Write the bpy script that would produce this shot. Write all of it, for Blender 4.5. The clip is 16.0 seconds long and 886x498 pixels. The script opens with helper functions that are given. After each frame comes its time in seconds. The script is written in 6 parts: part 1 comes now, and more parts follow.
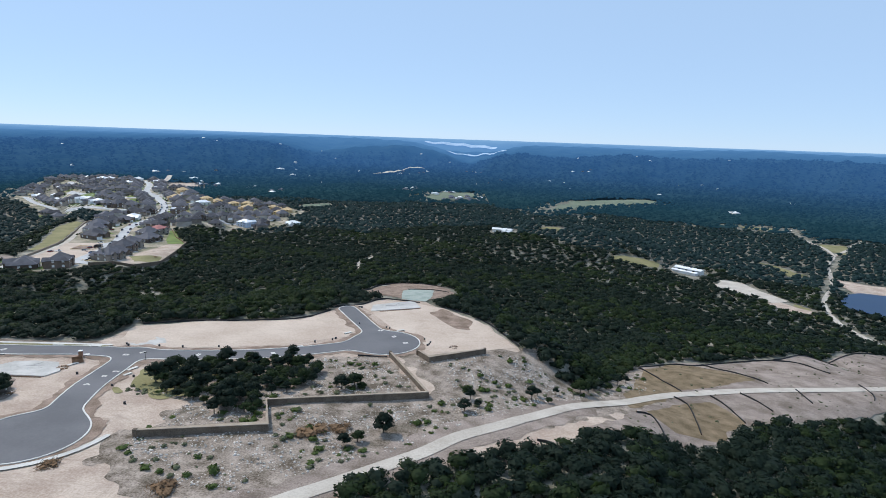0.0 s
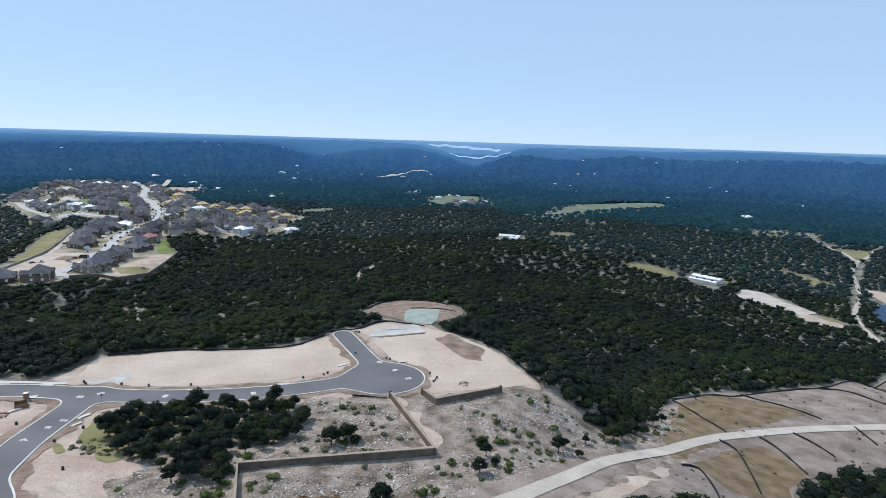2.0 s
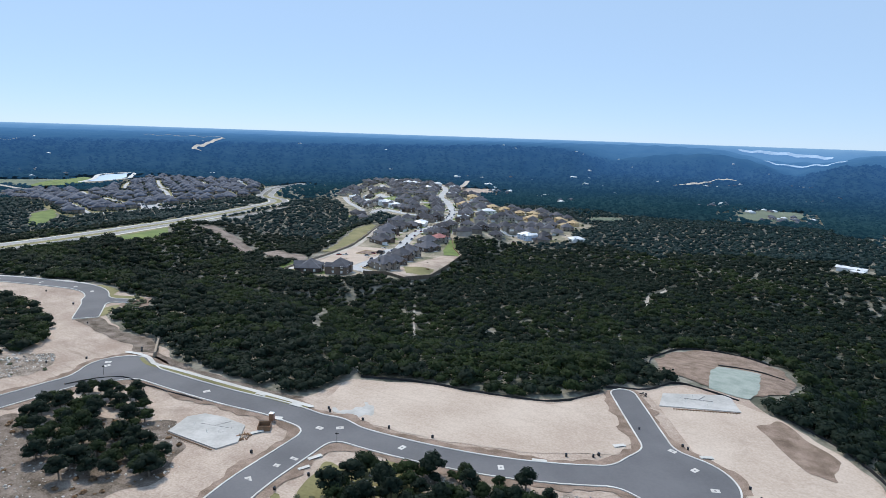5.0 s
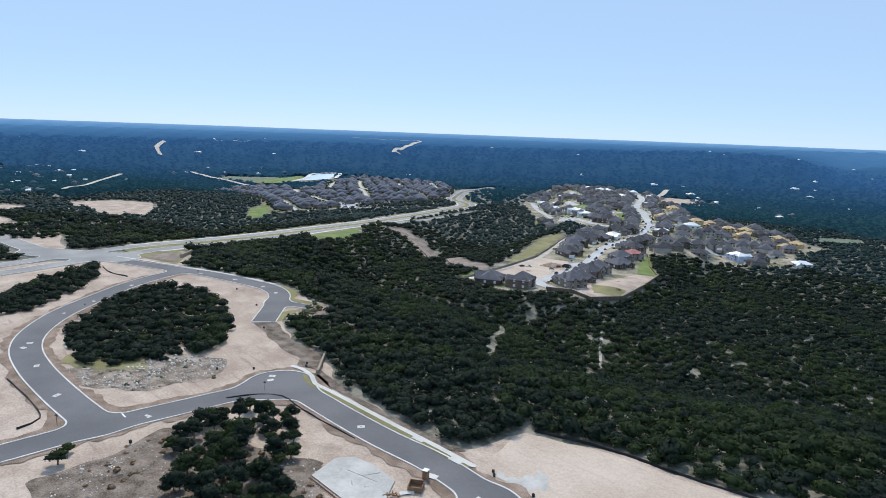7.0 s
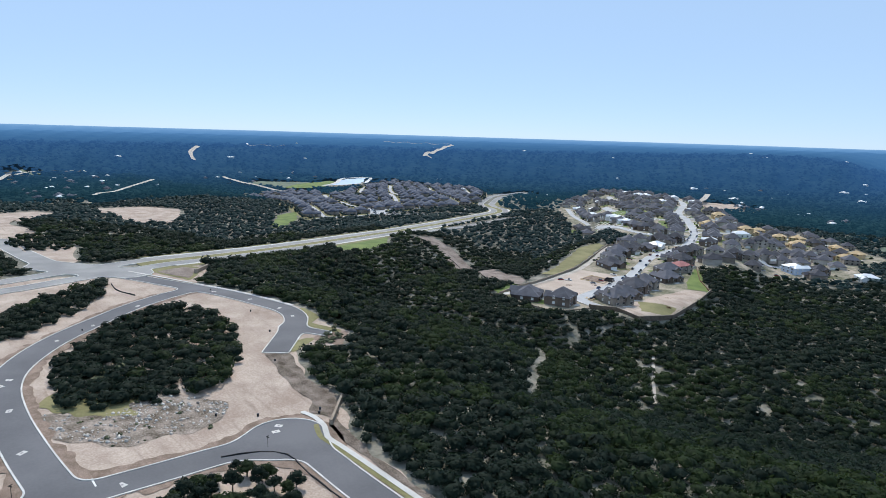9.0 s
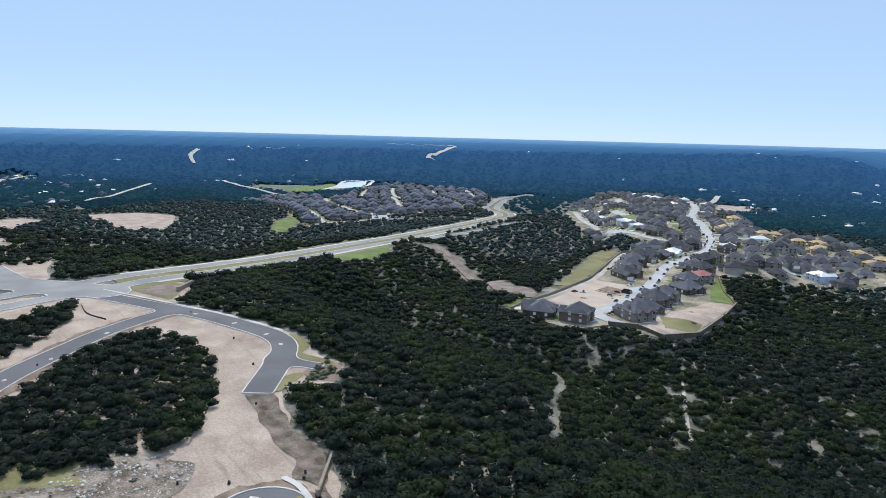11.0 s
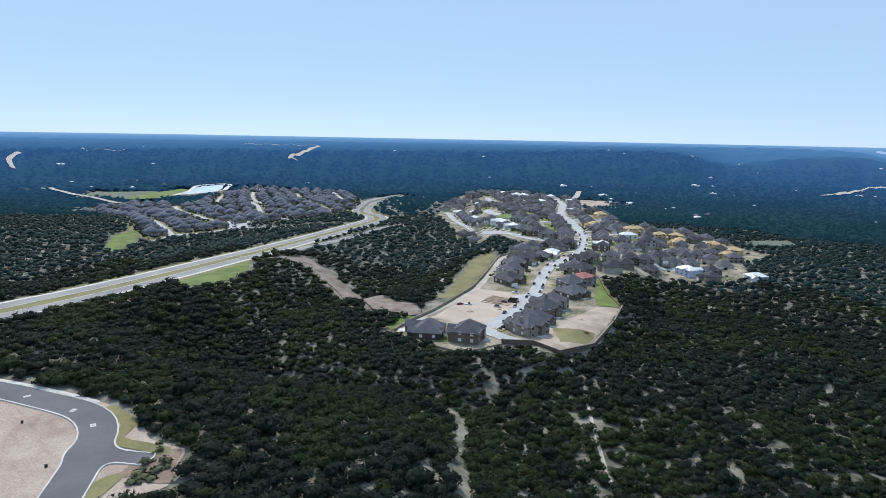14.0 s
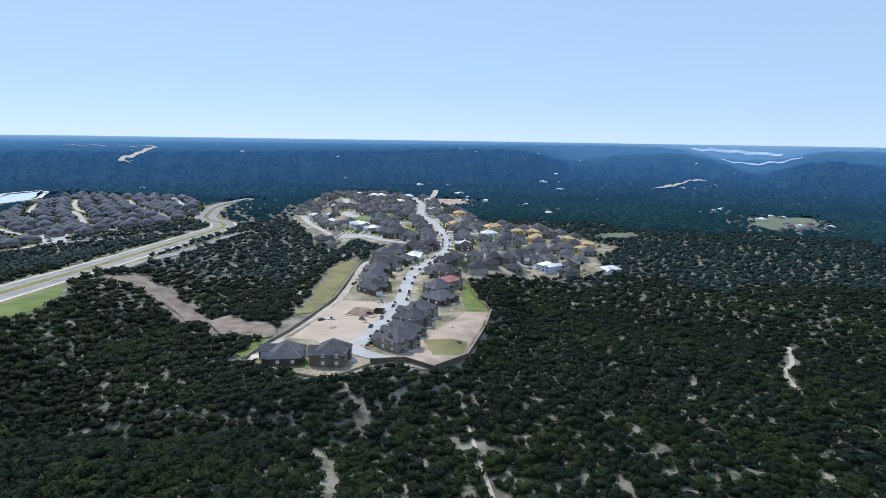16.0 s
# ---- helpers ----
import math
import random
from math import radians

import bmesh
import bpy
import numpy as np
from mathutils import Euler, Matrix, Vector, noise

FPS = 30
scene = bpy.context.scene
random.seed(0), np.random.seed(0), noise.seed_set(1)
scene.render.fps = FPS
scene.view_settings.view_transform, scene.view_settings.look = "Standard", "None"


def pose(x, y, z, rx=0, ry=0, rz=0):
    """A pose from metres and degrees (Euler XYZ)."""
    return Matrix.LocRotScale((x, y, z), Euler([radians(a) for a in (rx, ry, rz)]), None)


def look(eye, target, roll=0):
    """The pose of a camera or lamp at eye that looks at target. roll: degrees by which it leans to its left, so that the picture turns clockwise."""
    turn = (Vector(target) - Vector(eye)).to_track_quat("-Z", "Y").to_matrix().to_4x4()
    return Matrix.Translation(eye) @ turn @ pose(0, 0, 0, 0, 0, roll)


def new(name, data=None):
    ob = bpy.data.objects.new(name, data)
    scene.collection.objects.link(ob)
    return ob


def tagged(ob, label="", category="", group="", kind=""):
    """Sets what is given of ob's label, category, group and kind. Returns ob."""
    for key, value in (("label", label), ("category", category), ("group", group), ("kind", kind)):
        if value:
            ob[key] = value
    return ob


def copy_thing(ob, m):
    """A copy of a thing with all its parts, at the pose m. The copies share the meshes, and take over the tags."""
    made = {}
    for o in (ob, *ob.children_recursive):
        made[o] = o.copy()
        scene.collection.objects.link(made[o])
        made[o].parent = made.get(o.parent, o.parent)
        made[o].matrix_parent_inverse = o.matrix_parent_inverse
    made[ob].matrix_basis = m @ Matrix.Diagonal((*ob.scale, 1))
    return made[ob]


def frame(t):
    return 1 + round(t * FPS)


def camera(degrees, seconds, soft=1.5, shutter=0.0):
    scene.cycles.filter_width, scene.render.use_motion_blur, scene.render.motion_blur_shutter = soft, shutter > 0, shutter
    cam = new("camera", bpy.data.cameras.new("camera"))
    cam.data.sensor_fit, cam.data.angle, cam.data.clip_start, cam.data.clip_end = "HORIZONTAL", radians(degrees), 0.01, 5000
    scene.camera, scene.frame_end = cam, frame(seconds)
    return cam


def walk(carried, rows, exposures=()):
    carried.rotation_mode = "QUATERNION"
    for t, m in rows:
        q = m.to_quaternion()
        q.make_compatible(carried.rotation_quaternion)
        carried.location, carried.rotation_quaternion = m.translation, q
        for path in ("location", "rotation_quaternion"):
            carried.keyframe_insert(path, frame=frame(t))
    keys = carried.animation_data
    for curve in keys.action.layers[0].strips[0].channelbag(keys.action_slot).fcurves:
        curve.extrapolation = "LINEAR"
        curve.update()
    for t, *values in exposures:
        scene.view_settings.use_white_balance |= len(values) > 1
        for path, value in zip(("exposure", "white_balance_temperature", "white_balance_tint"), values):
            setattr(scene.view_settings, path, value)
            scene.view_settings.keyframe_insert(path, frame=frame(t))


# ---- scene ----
# camera: a drone that flies forward over the new streets and turns to the housing estate
cam = camera(71.87, 16.0, soft=0.6)
PATH = [
    (0, (0.01, 0.01, 75.00), (0.002, 98.359, 56.904), 1.97),
    (0.5, (-0.28, 8.01, 75.05), (-0.040, 106.387, 57.100), 1.92),
    (1, (-0.68, 15.98, 75.11), (-0.181, 114.378, 57.263), 1.84),
    (1.5, (-1.21, 23.98, 75.10), (-0.433, 122.394, 57.383), 1.76),
    (2, (-1.72, 32.06, 75.10), (-2.312, 130.477, 57.384), 1.74),
    (2.5, (-2.31, 40.23, 75.09), (-8.271, 138.470, 57.360), 1.76),
    (3, (-3.05, 48.36, 75.01), (-17.319, 145.710, 57.134), 1.83),
    (3.5, (-4.09, 56.46, 74.96), (-27.910, 151.878, 56.841), 1.80),
    (6, (-20.82, 95.21, 74.86), (-78.090, 175.033, 56.202), 2.06),
    (6.5, (-25.91, 101.84, 74.91), (-90.020, 176.251, 56.144), 2.11),
    (7, (-31.23, 108.12, 74.97), (-100.207, 178.026, 56.117), 2.09),
    (7.5, (-36.88, 113.89, 75.06), (-107.890, 181.737, 56.244), 1.98),
    (8, (-42.82, 119.28, 75.27), (-114.712, 186.227, 56.561), 1.84),
    (8.5, (-48.82, 124.32, 75.45), (-121.106, 190.874, 56.838), 1.80),
    (9, (-54.86, 129.33, 75.63), (-127.384, 195.644, 57.136), 1.73),
    (11.5, (-85.46, 154.00, 76.54), (-158.369, 219.947, 58.221), 1.42),
    (12, (-91.56, 158.95, 76.71), (-164.388, 224.975, 58.346), 1.41),
    (12.5, (-97.54, 163.97, 76.94), (-168.925, 231.548, 58.607), 1.32),
    (13, (-103.28, 169.01, 77.18), (-171.537, 239.759, 58.887), 1.22),
    (13.5, (-108.79, 174.16, 77.37), (-172.047, 249.441, 59.171), 1.17),
    (14, (-114.15, 179.75, 77.44), (-171.192, 259.867, 59.351), 1.05),
    (14.5, (-119.17, 185.72, 77.43), (-170.024, 269.926, 59.447), 0.94),
    (15, (-123.68, 192.01, 77.22), (-168.222, 279.731, 59.276), 0.86),
    (15.5, (-127.75, 198.59, 76.96), (-167.169, 288.748, 59.118), 0.79),
    (16, (-131.56, 205.26, 76.78), (-168.498, 296.458, 58.956), 0.82),
]
walk(cam, [(t, look(eye, target, roll)) for t, eye, target, roll in PATH], [(0, 0.0, 6390, 10), (16, 0.0, 6390, 10)])

# ---- light ----
SUN = Vector((-0.82, 0.57, 0)).normalized()
SUN_UP = 50
world = bpy.data.worlds.new("sky")
scene.world = world
world.use_nodes = True
wn, wl = world.node_tree.nodes, world.node_tree.links
sky = wn.new("ShaderNodeTexSky")
sky.sky_type, sky.sun_disc = "NISHITA", False
sky.sun_elevation, sky.sun_rotation = radians(SUN_UP), math.atan2(SUN.x, SUN.y)
sky.altitude, sky.air_density, sky.dust_density, sky.ozone_density = 300, 0.65, 0.0, 2.5
haze = wn.new("ShaderNodeMix")
haze.data_type = "RGBA"
haze.inputs[0].default_value = 0.72
haze.inputs[7].default_value = (4.5, 6.4, 9.0, 1)
wl.new(sky.outputs[0], haze.inputs[6])
wl.new(haze.outputs[2], wn["Background"].inputs[0])
wn["Background"].inputs[1].default_value = 0.114
sun = new("sun", bpy.data.lights.new("sun", "SUN"))
sun.data.energy, sun.data.angle, sun.data.color = 3.15, radians(0.53), (1.0, 0.93, 0.83)
sun.matrix_basis = look((0, 0, 400), Vector((0, 0, 400)) - (SUN * math.cos(radians(SUN_UP)) + Vector((0, 0, math.sin(radians(SUN_UP))))))


# ---- materials ----
def surface(name, low, high, grain=1.0, patches=12.0, rough=0.85, bump=0.3, spread=0.35, vary=0.0, island=False, metal=0.0, gloss=0.5, reach=0.05, leaf=0.0):
    """A procedural material: two colours mixed by a fine grain and by broad patches (sizes in metres), with fine relief."""
    m = bpy.data.materials.new(name)
    m.use_nodes = True
    n, l = m.node_tree.nodes, m.node_tree.links
    b = n["Principled BSDF"]
    b.inputs["Roughness"].default_value, b.inputs["Metallic"].default_value = rough, metal
    b.inputs["Specular IOR Level"].default_value = gloss
    geo = n.new("ShaderNodeNewGeometry")
    fine, broad = n.new("ShaderNodeTexNoise"), n.new("ShaderNodeTexNoise")
    for tex, size, detail in ((fine, grain, 4), (broad, patches, 5)):
        tex.inputs["Scale"].default_value, tex.inputs["Detail"].default_value = 1 / size, detail
        l.new(geo.outputs["Position"], tex.inputs["Vector"])
    add = n.new("ShaderNodeMath")
    add.operation = "MULTIPLY_ADD"
    add.inputs[1].default_value = spread
    l.new(fine.outputs["Fac"], add.inputs[0])
    l.new(broad.outputs["Fac"], add.inputs[2])
    value = add.outputs[0]
    if vary:
        rnd = n.new("ShaderNodeMath")
        rnd.operation = "MULTIPLY_ADD"
        rnd.inputs[1].default_value = vary
        if island:
            l.new(geo.outputs["Random Per Island"], rnd.inputs[0])
        else:
            l.new(n.new("ShaderNodeObjectInfo").outputs["Random"], rnd.inputs[0])
        l.new(value, rnd.inputs[2])
        value = rnd.outputs[0]
    ramp = n.new("ShaderNodeMapRange")
    mid = 0.5 + spread * 0.5 + vary * 0.5
    half = 0.13 + spread * 0.12 + vary * 0.42
    ramp.inputs["From Min"].default_value, ramp.inputs["From Max"].default_value = mid - half, mid + half
    l.new(value, ramp.inputs["Value"])
    mix = n.new("ShaderNodeMix")
    mix.data_type = "RGBA"
    mix.inputs[6].default_value, mix.inputs[7].default_value = (*low, 1), (*high, 1)
    l.new(ramp.outputs[0], mix.inputs[0])
    l.new(mix.outputs[2], b.inputs["Base Color"])
    if leaf:
        glow = n.new("ShaderNodeBsdfTranslucent")
        l.new(mix.outputs[2], glow.inputs["Color"])
        both_sides = n.new("ShaderNodeMixShader")
        both_sides.inputs[0].default_value = leaf
        l.new(b.outputs[0], both_sides.inputs[1])
        l.new(glow.outputs[0], both_sides.inputs[2])
        l.new(both_sides.outputs[0], n["Material Output"].inputs["Surface"])
    if bump:
        bm = n.new("ShaderNodeBump")
        bm.inputs["Strength"].default_value, bm.inputs["Distance"].default_value = bump, reach
        l.new(fine.outputs["Fac"], bm.inputs["Height"])
        l.new(bm.outputs[0], b.inputs["Normal"])
    return m


def earth(name, low, high, dark, grit=0.35, patches=11.0, amount=0.5, way=0.6):
    """Bare worked soil: pale and darker patches, scraped streaks along one way, wheel-worn stains and fine grit."""
    m = surface(name, low, high, grit, patches, 0.95, 0.5, 0.75, gloss=0.15, reach=0.08)
    n, l = m.node_tree.nodes, m.node_tree.links
    b = n["Principled BSDF"]
    base = b.inputs["Base Color"].links[0].from_socket
    geo = n.new("ShaderNodeNewGeometry")
    turn = n.new("ShaderNodeMapping")
    turn.inputs["Rotation"].default_value, turn.inputs["Scale"].default_value = (0, 0, way), (0.045, 0.5, 0.3)
    l.new(geo.outputs["Position"], turn.inputs["Vector"])
    total = None
    for vector, scale, rough, low_end, high_end in ((turn.outputs[0], 1.0, 0.6, 0.56, 0.78), (geo.outputs["Position"], 0.085, 0.72, 0.55, 0.72), (geo.outputs["Position"], 0.8, 0.75, 0.57, 0.75)):
        tex = n.new("ShaderNodeTexNoise")
        tex.inputs["Scale"].default_value, tex.inputs["Detail"].default_value, tex.inputs["Roughness"].default_value, tex.inputs["Distortion"].default_value = scale, 7, rough, 0.6
        l.new(vector, tex.inputs["Vector"])
        step = n.new("ShaderNodeMapRange")
        step.inputs["From Min"].default_value, step.inputs["From Max"].default_value = low_end, high_end
        l.new(tex.outputs["Fac"], step.inputs["Value"])
        if total is None:
            total = step.outputs[0]
        else:
            most = n.new("ShaderNodeMath")
            most.operation = "MAXIMUM"
            l.new(total, most.inputs[0])
            l.new(step.outputs[0], most.inputs[1])
            total = most.outputs[0]
    part_of = n.new("ShaderNodeMath")
    part_of.operation = "MULTIPLY"
    part_of.inputs[1].default_value = amount
    l.new(total, part_of.inputs[0])
    mix = n.new("ShaderNodeMix")
    mix.data_type = "RGBA"
    mix.inputs[7].default_value = (*dark, 1)
    l.new(part_of.outputs[0], mix.inputs[0])
    l.new(base, mix.inputs[6])
    l.new(mix.outputs[2], b.inputs["Base Color"])
    return m


M = {
    "floor": surface("woodland floor", (0.07, 0.074, 0.048), (0.30, 0.275, 0.225), 1.6, 12, 0.95, 0.5, 0.5),
    "dirt": earth("pale caliche dirt", (0.35, 0.265, 0.21), (0.57, 0.47, 0.39), (0.20, 0.145, 0.11), 0.5, 12, 0.6),
    "graded": earth("graded pale sand", (0.45, 0.355, 0.285), (0.60, 0.50, 0.415), (0.34, 0.26, 0.205), 0.6, 18, 0.45, -0.35),
    "verge": earth("turned brown verge soil", (0.16, 0.115, 0.085), (0.36, 0.27, 0.215), (0.09, 0.065, 0.048), 0.3, 4, 0.5),
    "rubble": earth("limestone rubble ground", (0.10, 0.078, 0.056), (0.42, 0.35, 0.295), (0.065, 0.058, 0.035), 0.45, 4.5, 0.75),
    "scrub": earth("dry scrubby slope", (0.16, 0.125, 0.10), (0.37, 0.305, 0.265), (0.10, 0.085, 0.06), 0.4, 8, 0.55, 1.2),
    "mulch": earth("brown erosion matting", (0.12, 0.09, 0.05), (0.27, 0.20, 0.13), (0.07, 0.06, 0.032), 0.35, 5, 0.6, 1.2),
    "track": earth("crushed limestone track", (0.42, 0.37, 0.315), (0.57, 0.52, 0.455), (0.30, 0.25, 0.205), 0.5, 9, 0.5, 0.9),
    "asphalt": surface("grey asphalt", (0.105, 0.105, 0.112), (0.15, 0.148, 0.155), 0.6, 18, 0.85, 0.1, 0.25),
    "old_asphalt": surface("pale worn asphalt", (0.235, 0.23, 0.225), (0.33, 0.32, 0.305), 0.8, 20, 0.9, 0.1, 0.25),
    "concrete": surface("light concrete", (0.50, 0.48, 0.44), (0.64, 0.62, 0.58), 0.7, 8, 0.9, 0.15, 0.3),
    # grass colour dulled and blued to hold the haze of distance
    "hazy_grass": surface("distant grass with haze mixed in", (0.10, 0.13, 0.085), (0.17, 0.195, 0.13), 4, 40, 0.95, 0.0, 0.6),
    "grass": surface("mown green grass", (0.09, 0.14, 0.025), (0.17, 0.22, 0.05), 0.8, 12, 0.9, 0.4, 0.4),
    "dry_grass": surface("dry olive grass", (0.16, 0.15, 0.06), (0.27, 0.24, 0.11), 0.8, 15, 0.95, 0.4, 0.5),
    "wall_stone": surface("dark retaining wall stone", (0.095, 0.07, 0.05), (0.19, 0.145, 0.105), 0.35, 2.5, 0.95, 0.8, 0.8, reach=0.06),
    "cap_stone": surface("pale wall coping", (0.27, 0.215, 0.16), (0.38, 0.31, 0.24), 0.4, 3, 0.9, 0.3, 0.4),
    "fabric": surface("black silt fence fabric", (0.008, 0.008, 0.009), (0.02, 0.02, 0.021), 0.5, 3, 0.7, 0.3, 0.3),
    "juniper": surface("juniper foliage", (0.0115, 0.0245, 0.0165), (0.0235, 0.041, 0.0265), 0.9, 10, 0.75, 0.0, 0.25, 0.16, True, gloss=0.2, leaf=0.45),
    "oak": surface("live oak foliage", (0.012, 0.026, 0.014), (0.045, 0.072, 0.022), 0.9, 9, 0.75, 0.0, 0.25, 0.2, True, gloss=0.2, leaf=0.45),
    # air haze is put into this base colour: juniper made bluer and lighter
    "haze_juniper": surface("distant foliage tinted with haze", (0.009, 0.031, 0.031), (0.021, 0.055, 0.051), 0.9, 14, 0.75, 0.0, 0.25, 0.2, True, gloss=0.3, leaf=0.38),
    "new_concrete": surface("clean pale concrete", (0.52, 0.50, 0.465), (0.68, 0.665, 0.63), 0.7, 6, 0.9, 0.1, 0.3),
    "weeds": earth("brown weedy stony ground", (0.085, 0.065, 0.048), (0.30, 0.245, 0.205), (0.06, 0.058, 0.03), 0.35, 4, 0.7),
    "slab": surface("pale slab concrete", (0.40, 0.385, 0.36), (0.54, 0.52, 0.49), 0.8, 5, 0.9, 0.2, 0.5),
    "yard": surface("trodden yard ground", (0.10, 0.105, 0.05), (0.46, 0.385, 0.30), 1.5, 14, 0.95, 0.3, 0.5),
    "bark": surface("grey brown bark", (0.10, 0.08, 0.06), (0.20, 0.165, 0.13), 0.15, 1.0, 0.95, 0.5, 0.4),
    "water": surface("lake water", (0.008, 0.032, 0.085), (0.014, 0.045, 0.11), 3, 40, 0.35, 0.05, 0.2, gloss=0.12),
    "roof": surface("grey asphalt shingles", (0.030, 0.030, 0.036), (0.135, 0.135, 0.155), 0.5, 5, 0.9, 0.3, 0.3, 0.6),
    "stucco": surface("tan stone and stucco", (0.16, 0.125, 0.095), (0.56, 0.51, 0.45), 0.4, 6, 0.9, 0.3, 0.3, 0.6),
    "trim": surface("white trim paint", (0.68, 0.67, 0.64), (0.80, 0.79, 0.77), 0.5, 4, 0.6, 0.05, 0.2),
    "pane": surface("dark window glass", (0.015, 0.018, 0.022), (0.03, 0.035, 0.04), 1, 4, 0.08, 0.0, 0.2),
    "lumber": surface("fresh framing lumber", (0.48, 0.33, 0.17), (0.62, 0.46, 0.27), 0.3, 3, 0.85, 0.2, 0.4),
    "wood": surface("brown stained wood", (0.16, 0.09, 0.05), (0.27, 0.16, 0.09), 0.3, 2, 0.85, 0.3, 0.4),
    "white_metal": surface("white metal sheet", (0.70, 0.71, 0.72), (0.82, 0.83, 0.84), 0.6, 5, 0.4, 0.1, 0.2),
    "rock": surface("pale limestone rock", (0.26, 0.23, 0.20), (0.72, 0.67, 0.61), 0.3, 3, 0.95, 0.4, 0.3, 0.6, True),
    "tyre": surface("black rubber", (0.012, 0.012, 0.012), (0.025, 0.025, 0.025), 0.2, 1, 0.8, 0.1, 0.2),
    "red_roof": surface("red roof underlay", (0.34, 0.13, 0.12), (0.44, 0.19, 0.17), 0.5, 4, 0.9, 0.2, 0.3),
    "blue_wrap": surface("white blue house wrap", (0.45, 0.55, 0.72), (0.62, 0.70, 0.82), 0.6, 4, 0.6, 0.1, 0.3),
    "brown_brick": surface("dark brown brick and stone", (0.07, 0.05, 0.04), (0.20, 0.15, 0.115), 0.3, 4, 0.9, 0.3, 0.3, 0.4),
    "slate": surface("blue grey shingles", (0.045, 0.053, 0.075), (0.14, 0.152, 0.19), 0.5, 6, 0.9, 0.3, 0.3, 0.5, True),
    "brick": surface("red brown brick", (0.22, 0.11, 0.075), (0.34, 0.19, 0.13), 0.2, 2, 0.9, 0.3, 0.4),
}



def far_hills():
    """Far woods and hills: the haze of the air is painted as a blue emission, stronger with distance from the place."""
    m = surface("far hills with emitted blue haze", (0.005, 0.014, 0.015), (0.018, 0.034, 0.032), 14, 130, 0.95, 0.7, 0.9, gloss=0.0, reach=6.0)
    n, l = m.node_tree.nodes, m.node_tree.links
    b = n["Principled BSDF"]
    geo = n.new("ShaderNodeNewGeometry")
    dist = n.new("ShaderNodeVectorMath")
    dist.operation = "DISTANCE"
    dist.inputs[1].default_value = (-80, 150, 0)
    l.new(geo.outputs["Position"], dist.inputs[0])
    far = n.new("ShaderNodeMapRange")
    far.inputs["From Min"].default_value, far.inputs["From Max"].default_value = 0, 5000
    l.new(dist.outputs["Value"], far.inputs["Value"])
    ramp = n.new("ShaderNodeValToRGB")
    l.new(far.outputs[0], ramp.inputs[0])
    # emitted haze colour at each distance in metres
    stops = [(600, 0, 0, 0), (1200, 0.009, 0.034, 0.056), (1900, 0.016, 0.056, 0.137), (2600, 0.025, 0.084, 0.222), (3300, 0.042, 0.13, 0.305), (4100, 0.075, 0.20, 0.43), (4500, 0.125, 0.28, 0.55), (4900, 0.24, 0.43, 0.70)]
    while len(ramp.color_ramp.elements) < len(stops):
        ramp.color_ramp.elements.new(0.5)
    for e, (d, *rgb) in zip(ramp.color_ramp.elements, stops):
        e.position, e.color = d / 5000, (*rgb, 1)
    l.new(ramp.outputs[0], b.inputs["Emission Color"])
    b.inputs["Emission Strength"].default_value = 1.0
    return m


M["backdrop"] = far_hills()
# pale haze and sky brightness are put into the water's base colour
M["river"] = surface("river painted pale with haze", (0.32, 0.46, 0.62), (0.42, 0.56, 0.72), 9, 90, 0.5, 0.0, 0.2)

# ---- landform ----
PLATEAU = [(45, 60), (38, 150), (34, 222), (14, 262), (-12, 290), (-50, 282), (-80, 262), (-128, 244), (-190, 228), (-215, 240), (-250, 262),
           (-300, 272), (-400, 272), (-440, 290), (-520, 280), (-640, 200), (-640, -600), (200, -600), (120, -100)]


def ease(x):
    x = np.clip(x, 0.0, 1.0)
    return x * x * (3 - 2 * x)


def off_segment(x, y, a, b):
    """Distance from the segment a b, and how far along it (0 to 1) the nearest point lies."""
    dx, dy = b[0] - a[0], b[1] - a[1]
    s = np.clip(((x - a[0]) * dx + (y - a[1]) * dy) / (dx * dx + dy * dy), 0, 1)
    return np.hypot(x - a[0] - s * dx, y - a[1] - s * dy), s


def outside(x, y, poly):
    """Distance outside a polygon; negative inside it."""
    x, y = np.asarray(x, float), np.asarray(y, float)
    far, inner = np.full(x.shape, 1e9), np.zeros(x.shape, bool)
    for a, b in zip(poly, poly[1:] + poly[:1]):
        far = np.minimum(far, off_segment(x, y, a, b)[0])
        if a[1] != b[1]:
            cross = (a[1] > y) != (b[1] > y)
            inner ^= cross & (x < (b[0] - a[0]) * (y - a[1]) / (b[1] - a[1]) + a[0])
    return np.where(inner, -far, far)


def ridge(x, y, line, flat, fall):
    """Height of a rounded ridge along a line of (x, y, height)."""
    best = np.zeros(np.shape(x))
    for a, b in zip(line, line[1:]):
        d, s = off_segment(x, y, a, b)
        best = np.maximum(best, (a[2] + (b[2] - a[2]) * s) * (1 - ease((d - flat) / fall)))
    return best


def higher(a, b, soft=4.0):
    """The higher of two surfaces, blended where they meet."""
    h = np.clip(0.5 + 0.5 * (a - b) / soft, 0, 1)
    return b + (a - b) * h + soft * h * (1 - h)


def rolling(x, y):
    """Gentle unevenness of the wooded ground."""
    return (np.sin(x / 61 + 1.3 * np.sin(y / 83)) * np.sin(y / 57 + 0.9 * np.sin(x / 71)) * 2.2
            + np.sin(x / 190 + y / 240 + 2) * np.sin(y / 210 - x / 260) * 4)


